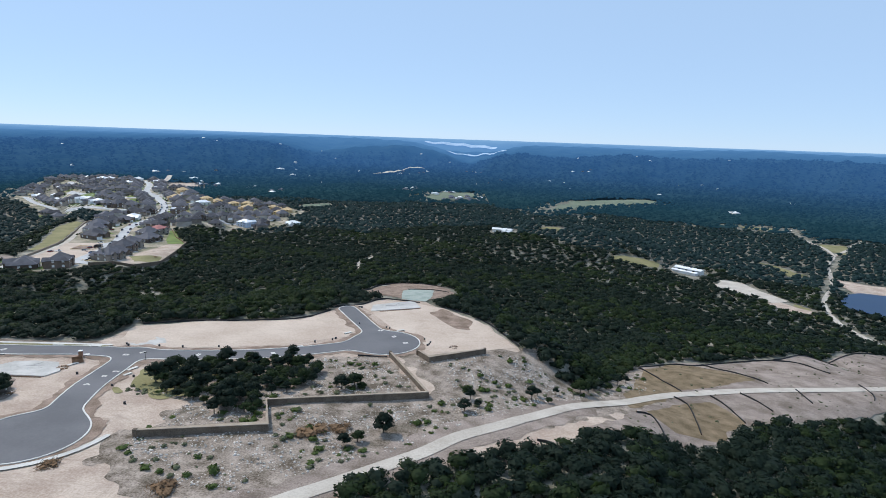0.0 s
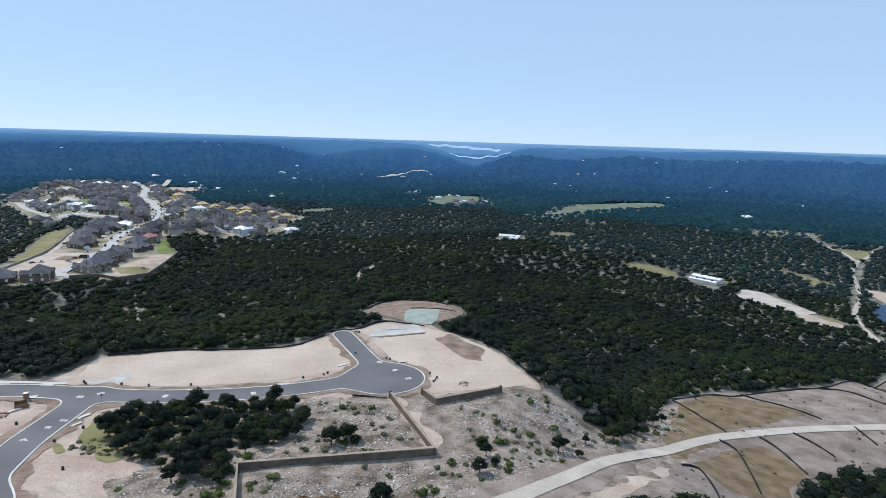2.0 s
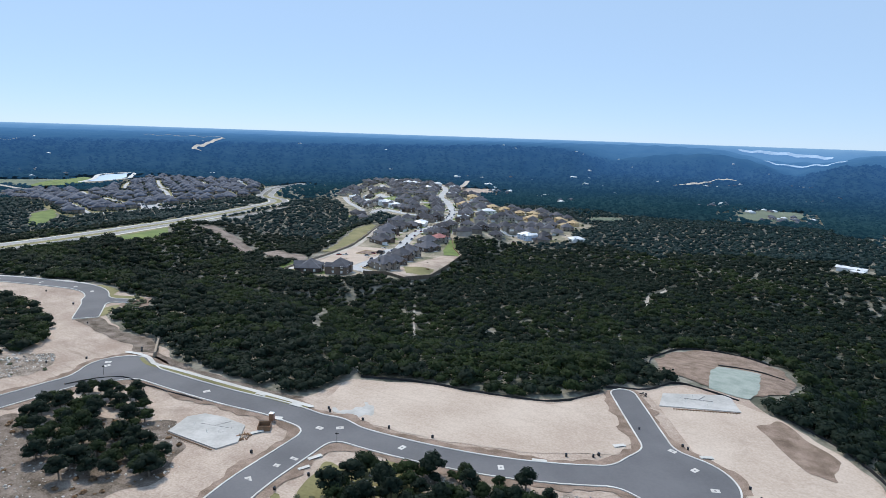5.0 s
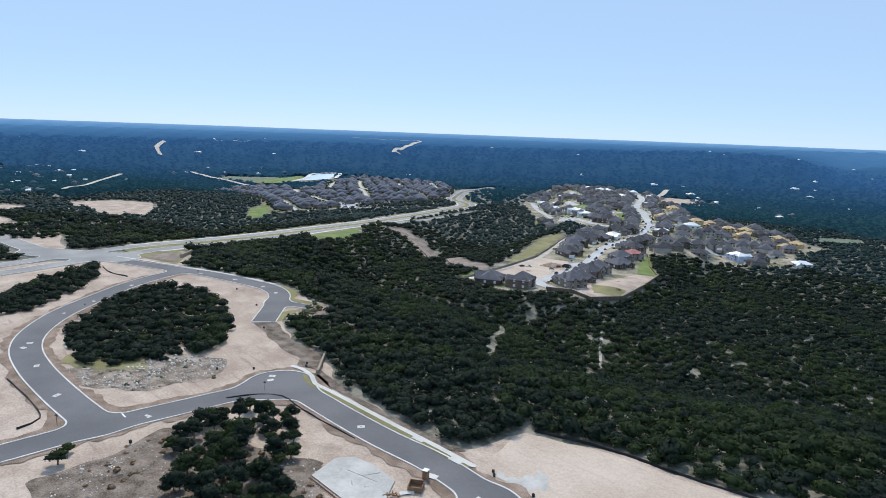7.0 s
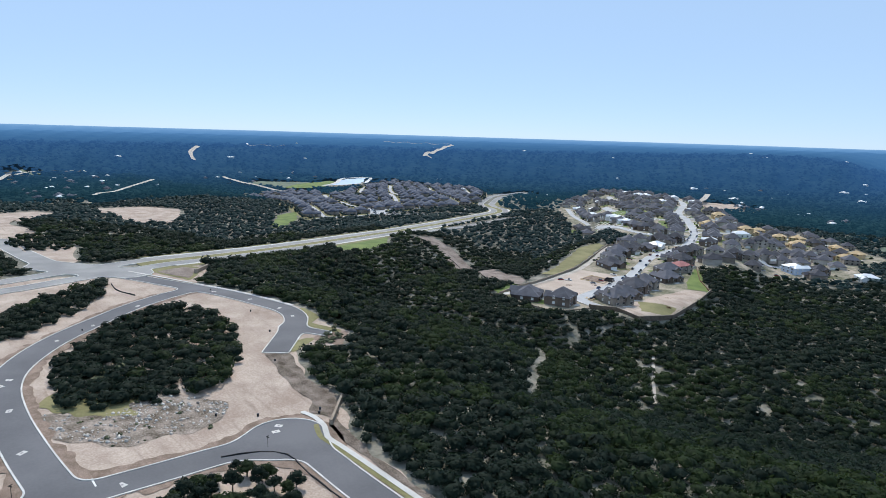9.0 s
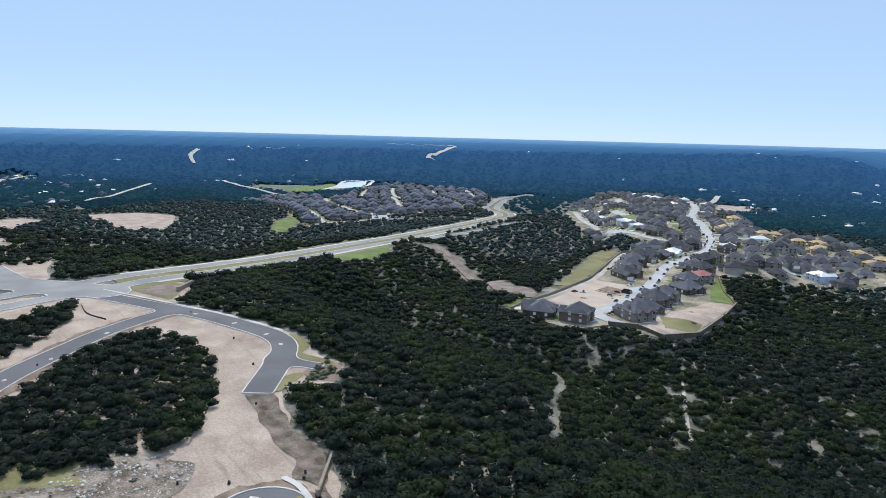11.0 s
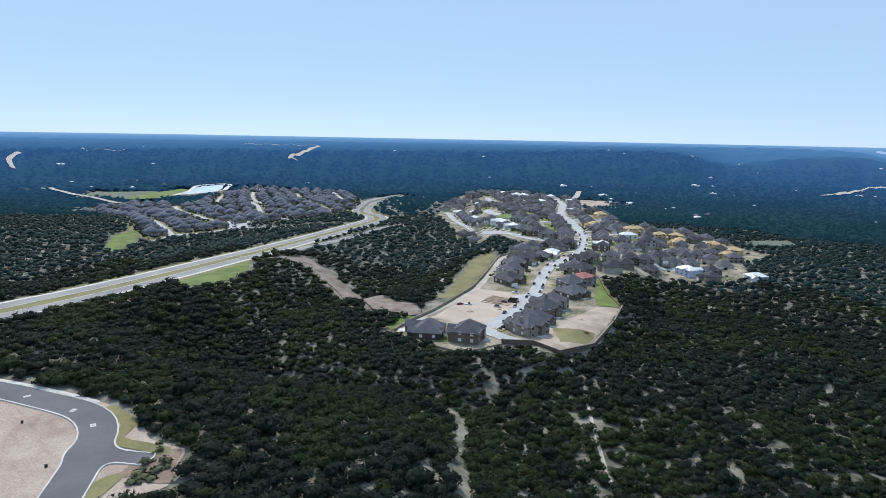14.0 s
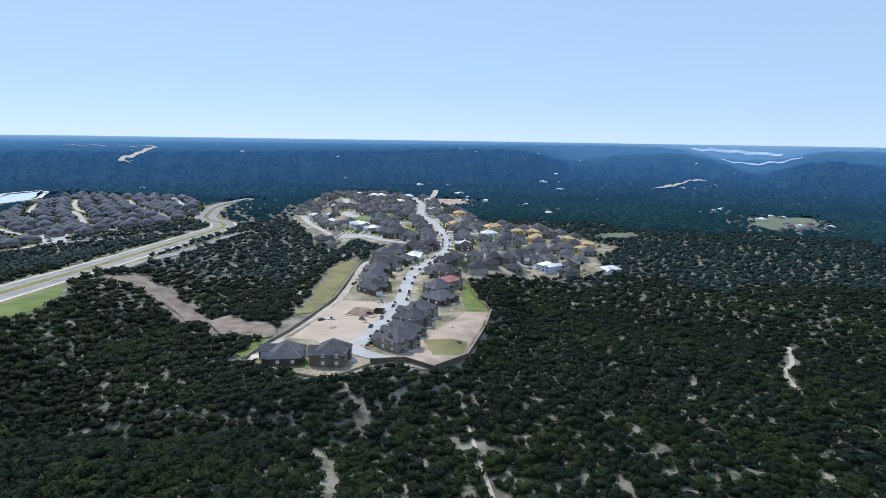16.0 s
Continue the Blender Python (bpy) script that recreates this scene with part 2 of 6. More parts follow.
SPINE = [(-390, 60), (-396, 150), (-410, 196), (-424, 243), (-448, 312), (-481, 378), (-520, 448), (-564, 530), (-614, 630), (-655, 718), (-692, 806), (-712, 850), (-741, 878), (-775, 894), (-806, 917), (-836, 956), (-872, 1018), (-910, 1080), (-980, 1180), (-1020, 1290)]
SPINE_Z = [0, -1, -2, -3, -8, -14, -20.5, -28, -35, -40, -43.5, -44.5, -45, -45.5, -46]
TRACK = [(-60, 92), (-29, 117), (-15.5, 129.5), (-3, 141), (6, 151), (24, 165), (44, 186), (66, 203), (82, 217), (102, 229.5), (135, 241), (183, 254), (225, 270), (330, 310)]
TRACK_Z = [0, -0.6, -2, -3, -3.6, -5, -10, -15.5, -19.3, -22.7, -25, -28.5, -33, -45]
# crests seen round the place: bearing from north (positive to the west) and angle under the eye, in degrees
FRONT = [(-40, -1.0), (-33, -0.97), (-27, -1.17), (-23, -1.37), (-18, -1.18), (-15.5, -1.4), (-13, -1.68), (-10.8, -1.66), (-8.8, -1.42), (-6.8, -1.6), (-5.2, -2.1), (-3.5, -2.6), (-2.4, -2.3), (-1, -1.7),
         (0.6, -1.3), (3, -0.98), (6.5, -1.2), (9.5, -1.58), (11.5, -1.9), (13, -1.75), (15, -1.27), (18, -1.1), (23, -1.13), (28, -1.35), (36, -1.5), (45, -1.6), (60, -1.65), (90, -1.7)]
FRONT_AT = [(-40, 2900), (-12, 2780), (-6, 2720), (-3, 3000), (0, 3200), (10, 3150), (14, 2700), (30, 2600), (90, 2600)]
REAR = [(-40, -0.43), (-33, -0.45), (-29, -0.36), (-25, -0.43), (-20, -0.62), (-14.5, -0.54), (-11, -0.57), (-8.2, -0.62), (-6.8, -0.95), (-5.5, -1.3), (-3, -1.4), (-1.2, -1.35), (0.3, -1.05), (1.4, -0.8), (3, -0.55), (8, -0.43),
        (14, -0.5), (24, -0.6), (40, -0.62), (90, -0.7)]


def along(table, deg):
    return np.interp(deg, [a for a, _ in table], [b for _, b in table])


def far_land(r, way, z):
    """The land from the valley up to the horizon: a bluff with spurs, mesas behind it, and a hazy plain."""
    deg = np.degrees(way)
    spur = 70 * np.sin(deg * 1.1 + 0.7) + 60 * np.sin(deg * 2.7 + 1.9) + 30 * np.sin(deg * 6.1)
    at, back, edge = along(FRONT_AT, deg), 4150.0, 4850.0
    r = np.minimum(r, edge)
    foot = at - 720 + spur
    rough = 3.0 * np.sin(deg * 3.3 + r / 160) + 1.2 * np.sin(deg * 5.9 - r / 130) + 0.4 * np.sin(deg * 13 + r / 70)
    front = 75 + at * np.tan(np.radians(along(FRONT, deg)))
    rear = 75 + back * np.tan(np.radians(along(REAR, deg)))
    end = 75 + edge * math.tan(radians(-0.24))
    out = z + (front - z) * ease((r - foot) / (at - foot))
    behind = front + (rear - front) * ease((r - at - 150) / (back - at - 150)) - 14 * ease((16 - deg) / 6) * ease((r - at) / 150) * (1 - ease((r - at - 500) / 500))
    plain = rear + (end - rear) * ease((r - back - 80) / (edge - back - 80)) - 10 * ease((16 - deg) / 6) * ease((r - back) / 100) * (1 - ease((r - back - 250) / 250))
    out = np.where(r > at, behind, out)
    out = np.where(r > back, plain, out)
    return out + rough * ease((r - 1700) / 500) * (1 - ease((r - 4500) / 300))


def height(x, y):
    x, y = np.asarray(x, float), np.asarray(y, float)
    r = np.hypot(x + 60, y - 130)
    way = np.arctan2(-(x + 60), y - 130)          # 0 to the north, positive to the west
    # valley floor: lower to the east and far out
    floor = -42 - 14 * ease((x - 60) / 180) - 12 * ease((y - 900) / 900) - 14 * ease((r - 900) / 900)
    floor = floor + 5 * ease((-x - 520) / 250) * (1 - ease((r - 1300) / 700)) - 8 * ease((y - 540) / 120) * (1 - ease((y - 1000) / 500))
    wild = ease((outside(x, y, PLATEAU) - 20) / 150)
    z = floor + rolling(x, y) * wild * (1 + ease((r - 900) / 900))
    up = 1 - ease((outside(x, y, PLATEAU) - 2) / (140 - 60 * ease((-x - 270) / 60) - 60 * ease(x / 30)))
    z = z + (-3 + 3 * ease((195 - y) / 50) * ease(-x / 40) - z) * up
    # bank of the construction track east of the lots
    z = higher(z, ridge(x, y, [(50, 60, 62), (92, 225, 42), (150, 285, 36), (215, 330, 20)], 25, 130) - 66)
    z = higher(z, ridge(x, y, [(20, 690, 28), (120, 760, 28)], 50, 170) - 66)
    # shoulder of the drainage basin
    z = higher(z, ridge(x, y, [(-20, 280, 55), (-18, 318, 50), (-17, 335, 48)], 26, 70) - 60)
    # ridge of the housing estate and ridge of the divided road
    z = higher(z, ridge(x, y, [(-318, 452, 63), (-318, 560, 59), (-352, 690, 61), (-395, 830, 63), (-520, 1010, 65), (-640, 1180, 62), (-740, 1270, 60)], 66, 105) - 94)
    d, level = np.full(np.shape(x), 1e9), np.zeros(np.shape(x))
    for a, b, za, zb in zip(SPINE, SPINE[1:], SPINE_Z, SPINE_Z[1:]):
        e, along_it = off_segment(x, y, a, b)
        level = np.where(e < d, za + (zb - za) * along_it, level)
        d = np.minimum(d, e)
    z = z + (level - z) * (1 - ease((d - 26) / 85))
    d, level = np.full(np.shape(x), 1e9), np.zeros(np.shape(x))
    for a, b, za, zb in zip(TRACK, TRACK[1:], TRACK_Z, TRACK_Z[1:]):
        e, along_it = off_segment(x, y, a, b)
        level = np.where(e < d, za + (zb - za) * along_it, level)
        d = np.minimum(d, e)
    z = z + (level - z) * (1 - ease((d - 7) / 32))
    z = far_land(r, way, z)
    z = z - 4 * (1 - ease((np.hypot((x - 415) / 1.3, y - 518) - 38) / 24))          # pond
    return z


# ---- mesh helpers ----
def mesh_from(name, verts, faces, material, smooth=False):
    """A mesh from arrays: faces is an (n, 3) or (n, 4) array."""
    verts, faces = np.asarray(verts, np.float32), np.asarray(faces, np.int32)
    me = bpy.data.meshes.new(name)
    me.vertices.add(len(verts))
    me.vertices.foreach_set("co", verts.ravel())
    k = faces.shape[1]
    me.loops.add(faces.size)
    me.loops.foreach_set("vertex_index", faces.ravel())
    me.polygons.add(len(faces))
    me.polygons.foreach_set("loop_start", np.arange(0, faces.size, k, dtype=np.int32))
    if smooth:
        me.polygons.foreach_set("use_smooth", np.ones(len(faces), bool))
    me.materials.append(material)
    me.update(calc_edges=True)
    return me


def part(name, bm, material, parent=None, label=""):
    """One bmesh as one mesh object under its thing."""
    me = bpy.data.meshes.new(name)
    bmesh.ops.recalc_face_normals(bm, faces=bm.faces)
    bm.to_mesh(me)
    bm.free()
    me.materials.append(material)
    ob = new(name, me)
    ob.parent = parent
    return tagged(ob, label)


def thing(name, m, label, category, group=""):
    """An empty at the base of a thing, which parents its parts."""
    ob = new(name)
    ob.empty_display_size = 0.5
    ob.matrix_basis = m
    return tagged(ob, label, category, group)


def box(bm, x0, y0, z0, x1, y1, z1, taper=0.0):
    t = taper
    v = [bm.verts.new(p) for p in ((x0, y0, z0), (x1, y0, z0), (x1, y1, z0), (x0, y1, z0),
                                   (x0 + t, y0 + t, z1), (x1 - t, y0 + t, z1), (x1 - t, y1 - t, z1), (x0 + t, y1 - t, z1))]
    for f in ((3, 2, 1, 0), (4, 5, 6, 7), (0, 1, 5, 4), (1, 2, 6, 5), (2, 3, 7, 6), (3, 0, 4, 7)):
        bm.faces.new([v[i] for i in f])
    return bm


def rod(bm, a, b, r0, r1, sides=6):
    """A tapered round bar from a to b."""
    a, b = Vector(a), Vector(b)
    turn = (b - a).to_track_quat("Z", "Y").to_matrix()
    rings = []
    for p, r in ((a, r0), (b, r1)):
        rings.append([bm.verts.new(p + turn @ Vector((r * math.cos(2 * math.pi * i / sides), r * math.sin(2 * math.pi * i / sides), 0))) for i in range(sides)])
    for i in range(sides):
        j = (i + 1) % sides
        bm.faces.new((rings[0][i], rings[0][j], rings[1][j], rings[1][i]))
    bm.faces.new(rings[1])
    bm.faces.new(rings[0][::-1])
    return bm


def ragged(x, y, size, seed=0.0):
    """An uneven value of about -1 to 1 with features of a size."""
    return (np.sin(x / size + 1.7 * np.sin(y / size * 0.83 + seed)) + np.sin(y / size * 1.31 + 1.9 * np.sin(x / size * 0.71 + 2 * seed)) + np.sin((x + y) / size * 2.3 + seed) * 0.6) / 2.6


def zone(poly, rag=0.0, size=5.0, seed=0.0):
    """A field that is negative inside a polygon with an uneven edge."""
    return lambda x, y: outside(x, y, poly) + (rag * ragged(x, y, size, seed) if rag else 0)


def smooth_line(points, step=4.0):
    """Points along a smooth curve through the given ones."""
    p = [np.array(q, float) for q in points]
    p = [2 * p[0] - p[1]] + p + [2 * p[-1] - p[-2]]
    out = []
    for a, b, c, d in zip(p, p[1:], p[2:], p[3:]):
        n = max(2, int(np.linalg.norm(c - b) / step))
        for s in np.arange(n) / n:
            out.append(0.5 * (2 * b + (c - a) * s + (2 * a - 5 * b + 4 * c - d) * s * s + (3 * b - a - 3 * c + d) * s ** 3))
    out.append(p[-2])
    return [tuple(float(v) for v in q) for q in out]


def strip(points, half, step=4.0):
    """A field that is negative within half a width of a curve."""
    line = smooth_line(points, step)

    def field(x, y):
        d = np.full(np.shape(x), 1e9)
        for a, b in zip(line, line[1:]):
            d = np.minimum(d, off_segment(x, y, a, b)[0])
        return d - half
    return field


def disc(cx, cy, r):
    return lambda x, y: np.hypot(x - cx, y - cy) - r


def joined(fields, soft=4.0):
    """The union of fields, with rounded inner corners."""
    def field(x, y):
        d = fields[0](x, y)
        for f in fields[1:]:
            e = f(x, y)
            h = np.clip(0.5 + 0.5 * (e - d) / soft, 0, 1)
            d = e + (d - e) * h - soft * h * (1 - h)
        return d
    return field


def cut_sheet(field, box4, step):
    """Quads and edge pieces of a grid inside a field. Returns points (x, y), faces, and the edge's segments."""
    x0, y0, x1, y1 = box4
    xs, ys = np.arange(x0, x1 + step, step), np.arange(y0, y1 + step, step)
    gx, gy = np.meshgrid(xs, ys, indexing="ij")
    f = field(gx, gy)
    points, faces, rim, ids = [], [], [], {}

    def corner(i, j):
        k = ids.get((i, j))
        if k is None:
            k = ids[(i, j)] = len(points)
            points.append((xs[i], ys[j]))
        return k

    def crossing(a, b):
        key = (min(a, b), max(a, b))
        k = ids.get(key)
        if k is None:
            fa, fb = f[key[0]], f[key[1]]
            s = fa / (fa - fb)
            p, q = (xs[key[0][0]], ys[key[0][1]]), (xs[key[1][0]], ys[key[1][1]])
            k = ids[key] = len(points)
            points.append((p[0] + s * (q[0] - p[0]), p[1] + s * (q[1] - p[1])))
        return k

    inside = f < 0
    count = inside[:-1, :-1].astype(int) + inside[1:, :-1] + inside[1:, 1:] + inside[:-1, 1:]
    for i, j in zip(*np.nonzero(count)):
        ring = [(i, j), (i + 1, j), (i + 1, j + 1), (i, j + 1)]
        face, cuts = [], []
        for a, b in zip(ring, ring[1:] + ring[:1]):
            if inside[a]:
                face.append(corner(*a))
            if inside[a] != inside[b]:
                face.append(crossing(a, b))
                cuts.append(face[-1])
        faces.append(face)
        if len(cuts) == 2:
            rim.append(tuple(cuts))
    return points, faces, rim


def sheet(name, field, box4, step, lift, material, label="", category="", kind="structure", kerb=None, level=None):
    """A surface laid over the ground inside a field, with a thin edge; kerb: (width, rise, material) along its rim."""
    points, faces, rim = cut_sheet(field, box4, step)
    p = np.array(points)
    z = height(p[:, 0], p[:, 1]) + lift if level is None else np.full(len(p), float(level))
    me = bpy.data.meshes.new(name)
    me.from_pydata([(a, b, c) for (a, b), c in zip(points, z)], [], faces)
    me.materials.append(material)
    ob = tagged(new(name, me), label, category, kind=kind)
    if kerb:
        wide, rise, km = kerb
        e = 0.2
        gx = field(p[:, 0] + e, p[:, 1]) - field(p[:, 0] - e, p[:, 1])
        gy = field(p[:, 0], p[:, 1] + e) - field(p[:, 0], p[:, 1] - e)
        size = np.hypot(gx, gy) + 1e-9
        used = sorted({k for s in rim for k in s})
        at = {k: 4 * n for n, k in enumerate(used)}
        verts, quads = [], []
        for k in used:
            nx, ny = gx[k] / size[k], gy[k] / size[k]
            x, y, zz = p[k, 0], p[k, 1], z[k]
            verts += [(x, y, zz - 0.15), (x, y, zz + rise), (x + nx * wide, y + ny * wide, zz + rise), (x + nx * wide, y + ny * wide, zz - 0.5)]
        for a, b in rim:
            a, b = at[a], at[b]
            quads += [(a, b, b + 1, a + 1), (a + 1, b + 1, b + 2, a + 2), (a + 2, b + 2, b + 3, a + 3)]
        km_mesh = bpy.data.meshes.new("kerb")
        km_mesh.from_pydata(verts, [], quads)
        km_mesh.materials.append(km)
        tagged(new("kerb", km_mesh), "light concrete kerb along the asphalt street", "kerb", kind="structure")
    return ob


def ground_z(x, y):
    return float(height(x, y))



# ---- ground ----
def stretched(start, stop, fine, growth, far_low, far_high, most=90):
    """Even steps between start and stop that grow outwards to the far limits."""
    mid = list(np.arange(start, stop + fine, fine))
    up, d = [], fine
    while (up or mid)[-1] < far_high:
        d = min(d * growth, most)
        up.append((up or mid)[-1] + d)
    down, d = [], fine
    while (down or mid[:1])[-1] > far_low:
        d = min(d * growth, most)
        down.append((down or mid[:1])[-1] - d)
    return np.array(down[::-1] + mid + up)


gx, gy = stretched(-480, 180, 6, 1.045, -4900, 4900), stretched(90, 560, 6, 1.045, -4700, 5000)
X, Y = np.meshgrid(gx, gy, indexing="ij")
keep = np.arange(X.size).reshape(X.shape)
quads = np.stack([keep[:-1, :-1], keep[1:, :-1], keep[1:, 1:], keep[:-1, 1:]], -1).reshape(-1, 4)
low_down = 14 * ease((np.hypot(X + 80, Y - 150) - 1150) / 600)          # under the far canopy
me = mesh_from("ground", np.stack([X, Y, height(X, Y) - low_down], -1).reshape(-1, 3), quads, M["floor"], True)
tagged(new("ground", me), "stony woodland ground with pale limestone and dry grass", "ground", kind="structure")

# ---- streets of the new lots ----
MAIN = [(-189, 192), (-184, 199), (-178, 201), (-160, 201), (-142, 201.5), (-125, 203), (-109, 202), (-94, 201.5), (-77, 203), (-61, 206), (-46, 211), (-33, 217), (-21, 221)]
def ended(field, x0, y0, dx, dy):
    """The field cut off square at a point, across a direction."""
    return lambda x, y: np.maximum(field(x, y), (x - x0) * dx + (y - y0) * dy)


STREETS = joined([
    strip(MAIN, 4.2), disc(-21, 222, 13.2), strip([(-21, 222), (-28, 237), (-35, 251), (-42, 265)], 3.6),
    disc(-189, 199, 10.5),
    strip([(-106, 202), (-105.5, 188), (-104, 172), (-101, 158), (-98, 146)], 4.2), disc(-99.5, 137, 13.5),
    strip([(-187, 198), (-190, 184), (-189, 166), (-188.5, 150), (-189, 130), (-190, 100), (-192, 60)], 4.3),
    strip([(-189, 149), (-213, 147), (-240, 146.2), (-262, 148.2), (-281, 155.5), (-305, 171.5), (-329, 196), (-342, 216), (-349, 232)], 4.3),
    ended(strip([(-413, 206), (-401, 213.5), (-363, 231), (-336, 243.6), (-311, 251), (-293, 254.5), (-279, 251.5), (-266, 242), (-248, 226.5)], 4.6), -247, 225.6, 0.76, -0.65),
    ended(strip([(-270, 244), (-262, 247.5), (-252, 252.5)], 2.6), -253.5, 251.7, 0.89, 0.45),
], 5.0)
sheet("road", STREETS, (-395, 60, -4, 275), 1.0, 0.36, M["asphalt"], "smooth grey asphalt residential street with cul-de-sacs", "road", kerb=(0.42, 0.13, M["new_concrete"]))

# ---- divided road ----


def beside(points, off):
    """The smooth curve moved sideways, to the left of its way."""
    line = smooth_line(points, 14)
    out = []
    for k, p in enumerate(line):
        a, b = line[max(k - 1, 0)], line[min(k + 1, len(line) - 1)]
        dx, dy = b[0] - a[0], b[1] - a[1]
        n = math.hypot(dx, dy)
        out.append((p[0] - dy / n * off, p[1] + dx / n * off))
    return out


HIGHWAY = joined([strip(beside(SPINE, 9.6), 4.6, 14), strip(beside(SPINE, -9.6), 4.6, 14), strip([(-400, 220), (-440, 190)], 11, 14),
                  strip([(-405, 208), (-440, 192), (-500, 184), (-545, 180)], 6, 14),
                  strip([(-548, 556), (-560, 578), (-575, 623), (-597, 676), (-621, 734), (-641, 786), (-643, 822)], 3.2, 14),
                  strip([(-700, 795), (-722, 754), (-748, 711), (-772, 684), (-789, 656), (-764, 556)], 3.4, 14)], 5.0)
sheet("road", HIGHWAY, (-1040, 60, -380, 1300), 2.5, 0.42, M["old_asphalt"], "pale worn divided road with a grassy median", "road", kerb=(0.6, 0.12, M["concrete"]))

for off, until in ((15.9, 15), (-15.9, 13)):
    sheet("sidewalk", strip(beside(SPINE[3:until], off), 1.5, 14), (-860, 230, -400, 990), 1.2, 0.46, M["new_concrete"], "white concrete sidewalk along the divided road", "sidewalk")

# ---- cleared and graded land ----
CLEARED = [(-430, 40), (-30, 40), (-22, 122), (-2, 138), (34, 152), (56, 176), (84, 216), (90, 262), (62, 216), (44, 204), (33, 214), (30, 221), (17, 254), (-2, 272), (-10, 287), (-27, 283), (-47, 266),
           (-56, 252), (-76, 244), (-100, 240), (-120, 232), (-125, 212), (-140, 211), (-178, 212), (-193, 220), (-218, 222), (-237, 229), (-246, 233),
           (-238, 249), (-252, 260), (-266, 258), (-292, 262), (-330, 252), (-360, 240), (-398, 262), (-420, 252), (-405, 205)]
sheet("dirt_clearing", zone(CLEARED, 1.2, 3), (-440, 40, 100, 300), 2.0, 0.16, M["dirt"], "pale tan bare dirt of the cleared building lots", "dirt")
LOT_NORTH = [(-116, 210), (-121, 228), (-117, 233), (-100, 239), (-78, 242), (-59, 247), (-51, 256), (-46, 264), (-42, 256), (-33, 239), (-36, 227), (-57, 216), (-81, 210), (-102, 209)]
LOT_EAST = [(-36, 270), (-27, 281), (-9, 276), (1, 271), (17, 253), (29, 221), (17, 217.5), (-5, 211), (-6.5, 224), (-19, 238), (-29, 258)]
sheet("graded_lot", zone(LOT_NORTH, 0.5, 2), (-130, 200, -20, 275), 1.5, 0.24, M["graded"], "smooth graded pale sand building lot", "dirt lot")
sheet("graded_lot", zone(LOT_EAST, 0.5, 2), (-45, 200, 40, 290), 1.5, 0.24, M["graded"], "smooth graded pale sand lot beside the cul-de-sac", "dirt lot")
sheet("soil_patch", zone([(-5, 263), (1, 269), (14, 252), (12, 241), (6, 241)], 1, 3), (-12, 235, 20, 275), 1.0, 0.29, M["verge"], "darker grey brown soil on the graded lot", "soil")
RUBBLE_A = [(-48, 200), (-36, 207), (-17.5, 205), (-4, 177), (-46, 159), (-44, 146), (-74, 139), (-70, 160), (-89, 168), (-90, 182), (-84, 193)]
RUBBLE_B = [(-64, 121), (-75, 133), (-74, 139), (-43, 145), (-44, 157), (-4, 172), (8, 178), (-10, 206), (-4, 204), (17, 213), (33, 216), (44, 203), (64, 214), (88, 258), (84, 216), (52, 186), (26, 164), (0, 147), (-22, 132), (-40, 116)]
sheet("rubble_ground", zone(RUBBLE_A, 3.5, 3), (-100, 130, 0, 215), 1.5, 0.24, M["rubble"], "scattered limestone rubble and dry scrub", "rubble")
sheet("rubble_ground", lambda x, y: zone(RUBBLE_B, 3.5, 3)(x, y) - 5, (-85, 110, 95, 265), 1.5, 0.22, M["rubble"], "rough limestone rubble slope below the walls", "rubble")
sheet("rubble_ground", zone([(-228, 168), (-236, 184), (-218, 197), (-208, 190), (-206, 166), (-218, 153), (-236, 152)], 2, 4), (-250, 145, -195, 205), 1.5, 0.24, M["rubble"], "limestone rubble beside the tree island", "rubble")
sheet("rubble_ground", zone([(-178, 160), (-142, 186), (-118, 165), (-130, 130), (-172, 132)], 3, 5), (-190, 120, -105, 200), 1.5, 0.22, M["weeds"], "brown weedy stony ground", "rubble")
VERGE = joined([strip(MAIN, 7.0), disc(-21, 222, 15.8), strip([(-21, 222), (-42, 264)], 6), strip([(-106, 202), (-104, 172), (-98, 146)], 7), disc(-99.5, 137, 16.5),
                disc(-189, 199, 13.5), strip([(-190, 184), (-189, 130)], 7), strip([(-189, 149), (-240, 146.2), (-281, 155.5), (-329, 196), (-349, 232)], 7)], 4)
sheet("verge", lambda x, y: np.maximum(VERGE(x, y) + 1.3 * ragged(x, y, 3) + 0.9 * ragged(x, y, 1.1, 2.0), outside(x, y, CLEARED)), (-380, 100, 0, 275), 1.5, 0.30, M["verge"], "turned brown soil along the kerb", "soil verge")

# slope with the construction track
SLOPE = [(40, 160), (60, 185), (86, 216), (90, 264), (110, 276), (135, 283), (155, 290), (175, 296), (196, 314), (240, 350), (330, 400), (330, 330), (250, 262), (190, 238), (135, 214), (104, 198), (92, 180), (70, 172)]
sheet("dry_slope", zone(SLOPE, 1.5, 4), (30, 150, 340, 410), 2.0, 0.24, M["scrub"], "seeded dry grey slope with sparse scrub", "slope")
sheet("mulched_slope", zone([(92, 258), (108, 274), (122, 275), (134, 265), (139, 254), (98, 232), (84, 214), (62, 190), (70, 215)], 1.5, 5), (50, 180, 150, 285), 2.0, 0.29, M["mulch"], "brown erosion matting on the slope", "slope")
sheet("mulched_slope", zone([(92, 214), (108, 224), (110, 205), (92, 183), (76, 182), (72, 196)], 1.5, 5), (60, 170, 120, 230), 2.0, 0.29, M["mulch"], "brown erosion matting below the track", "slope")
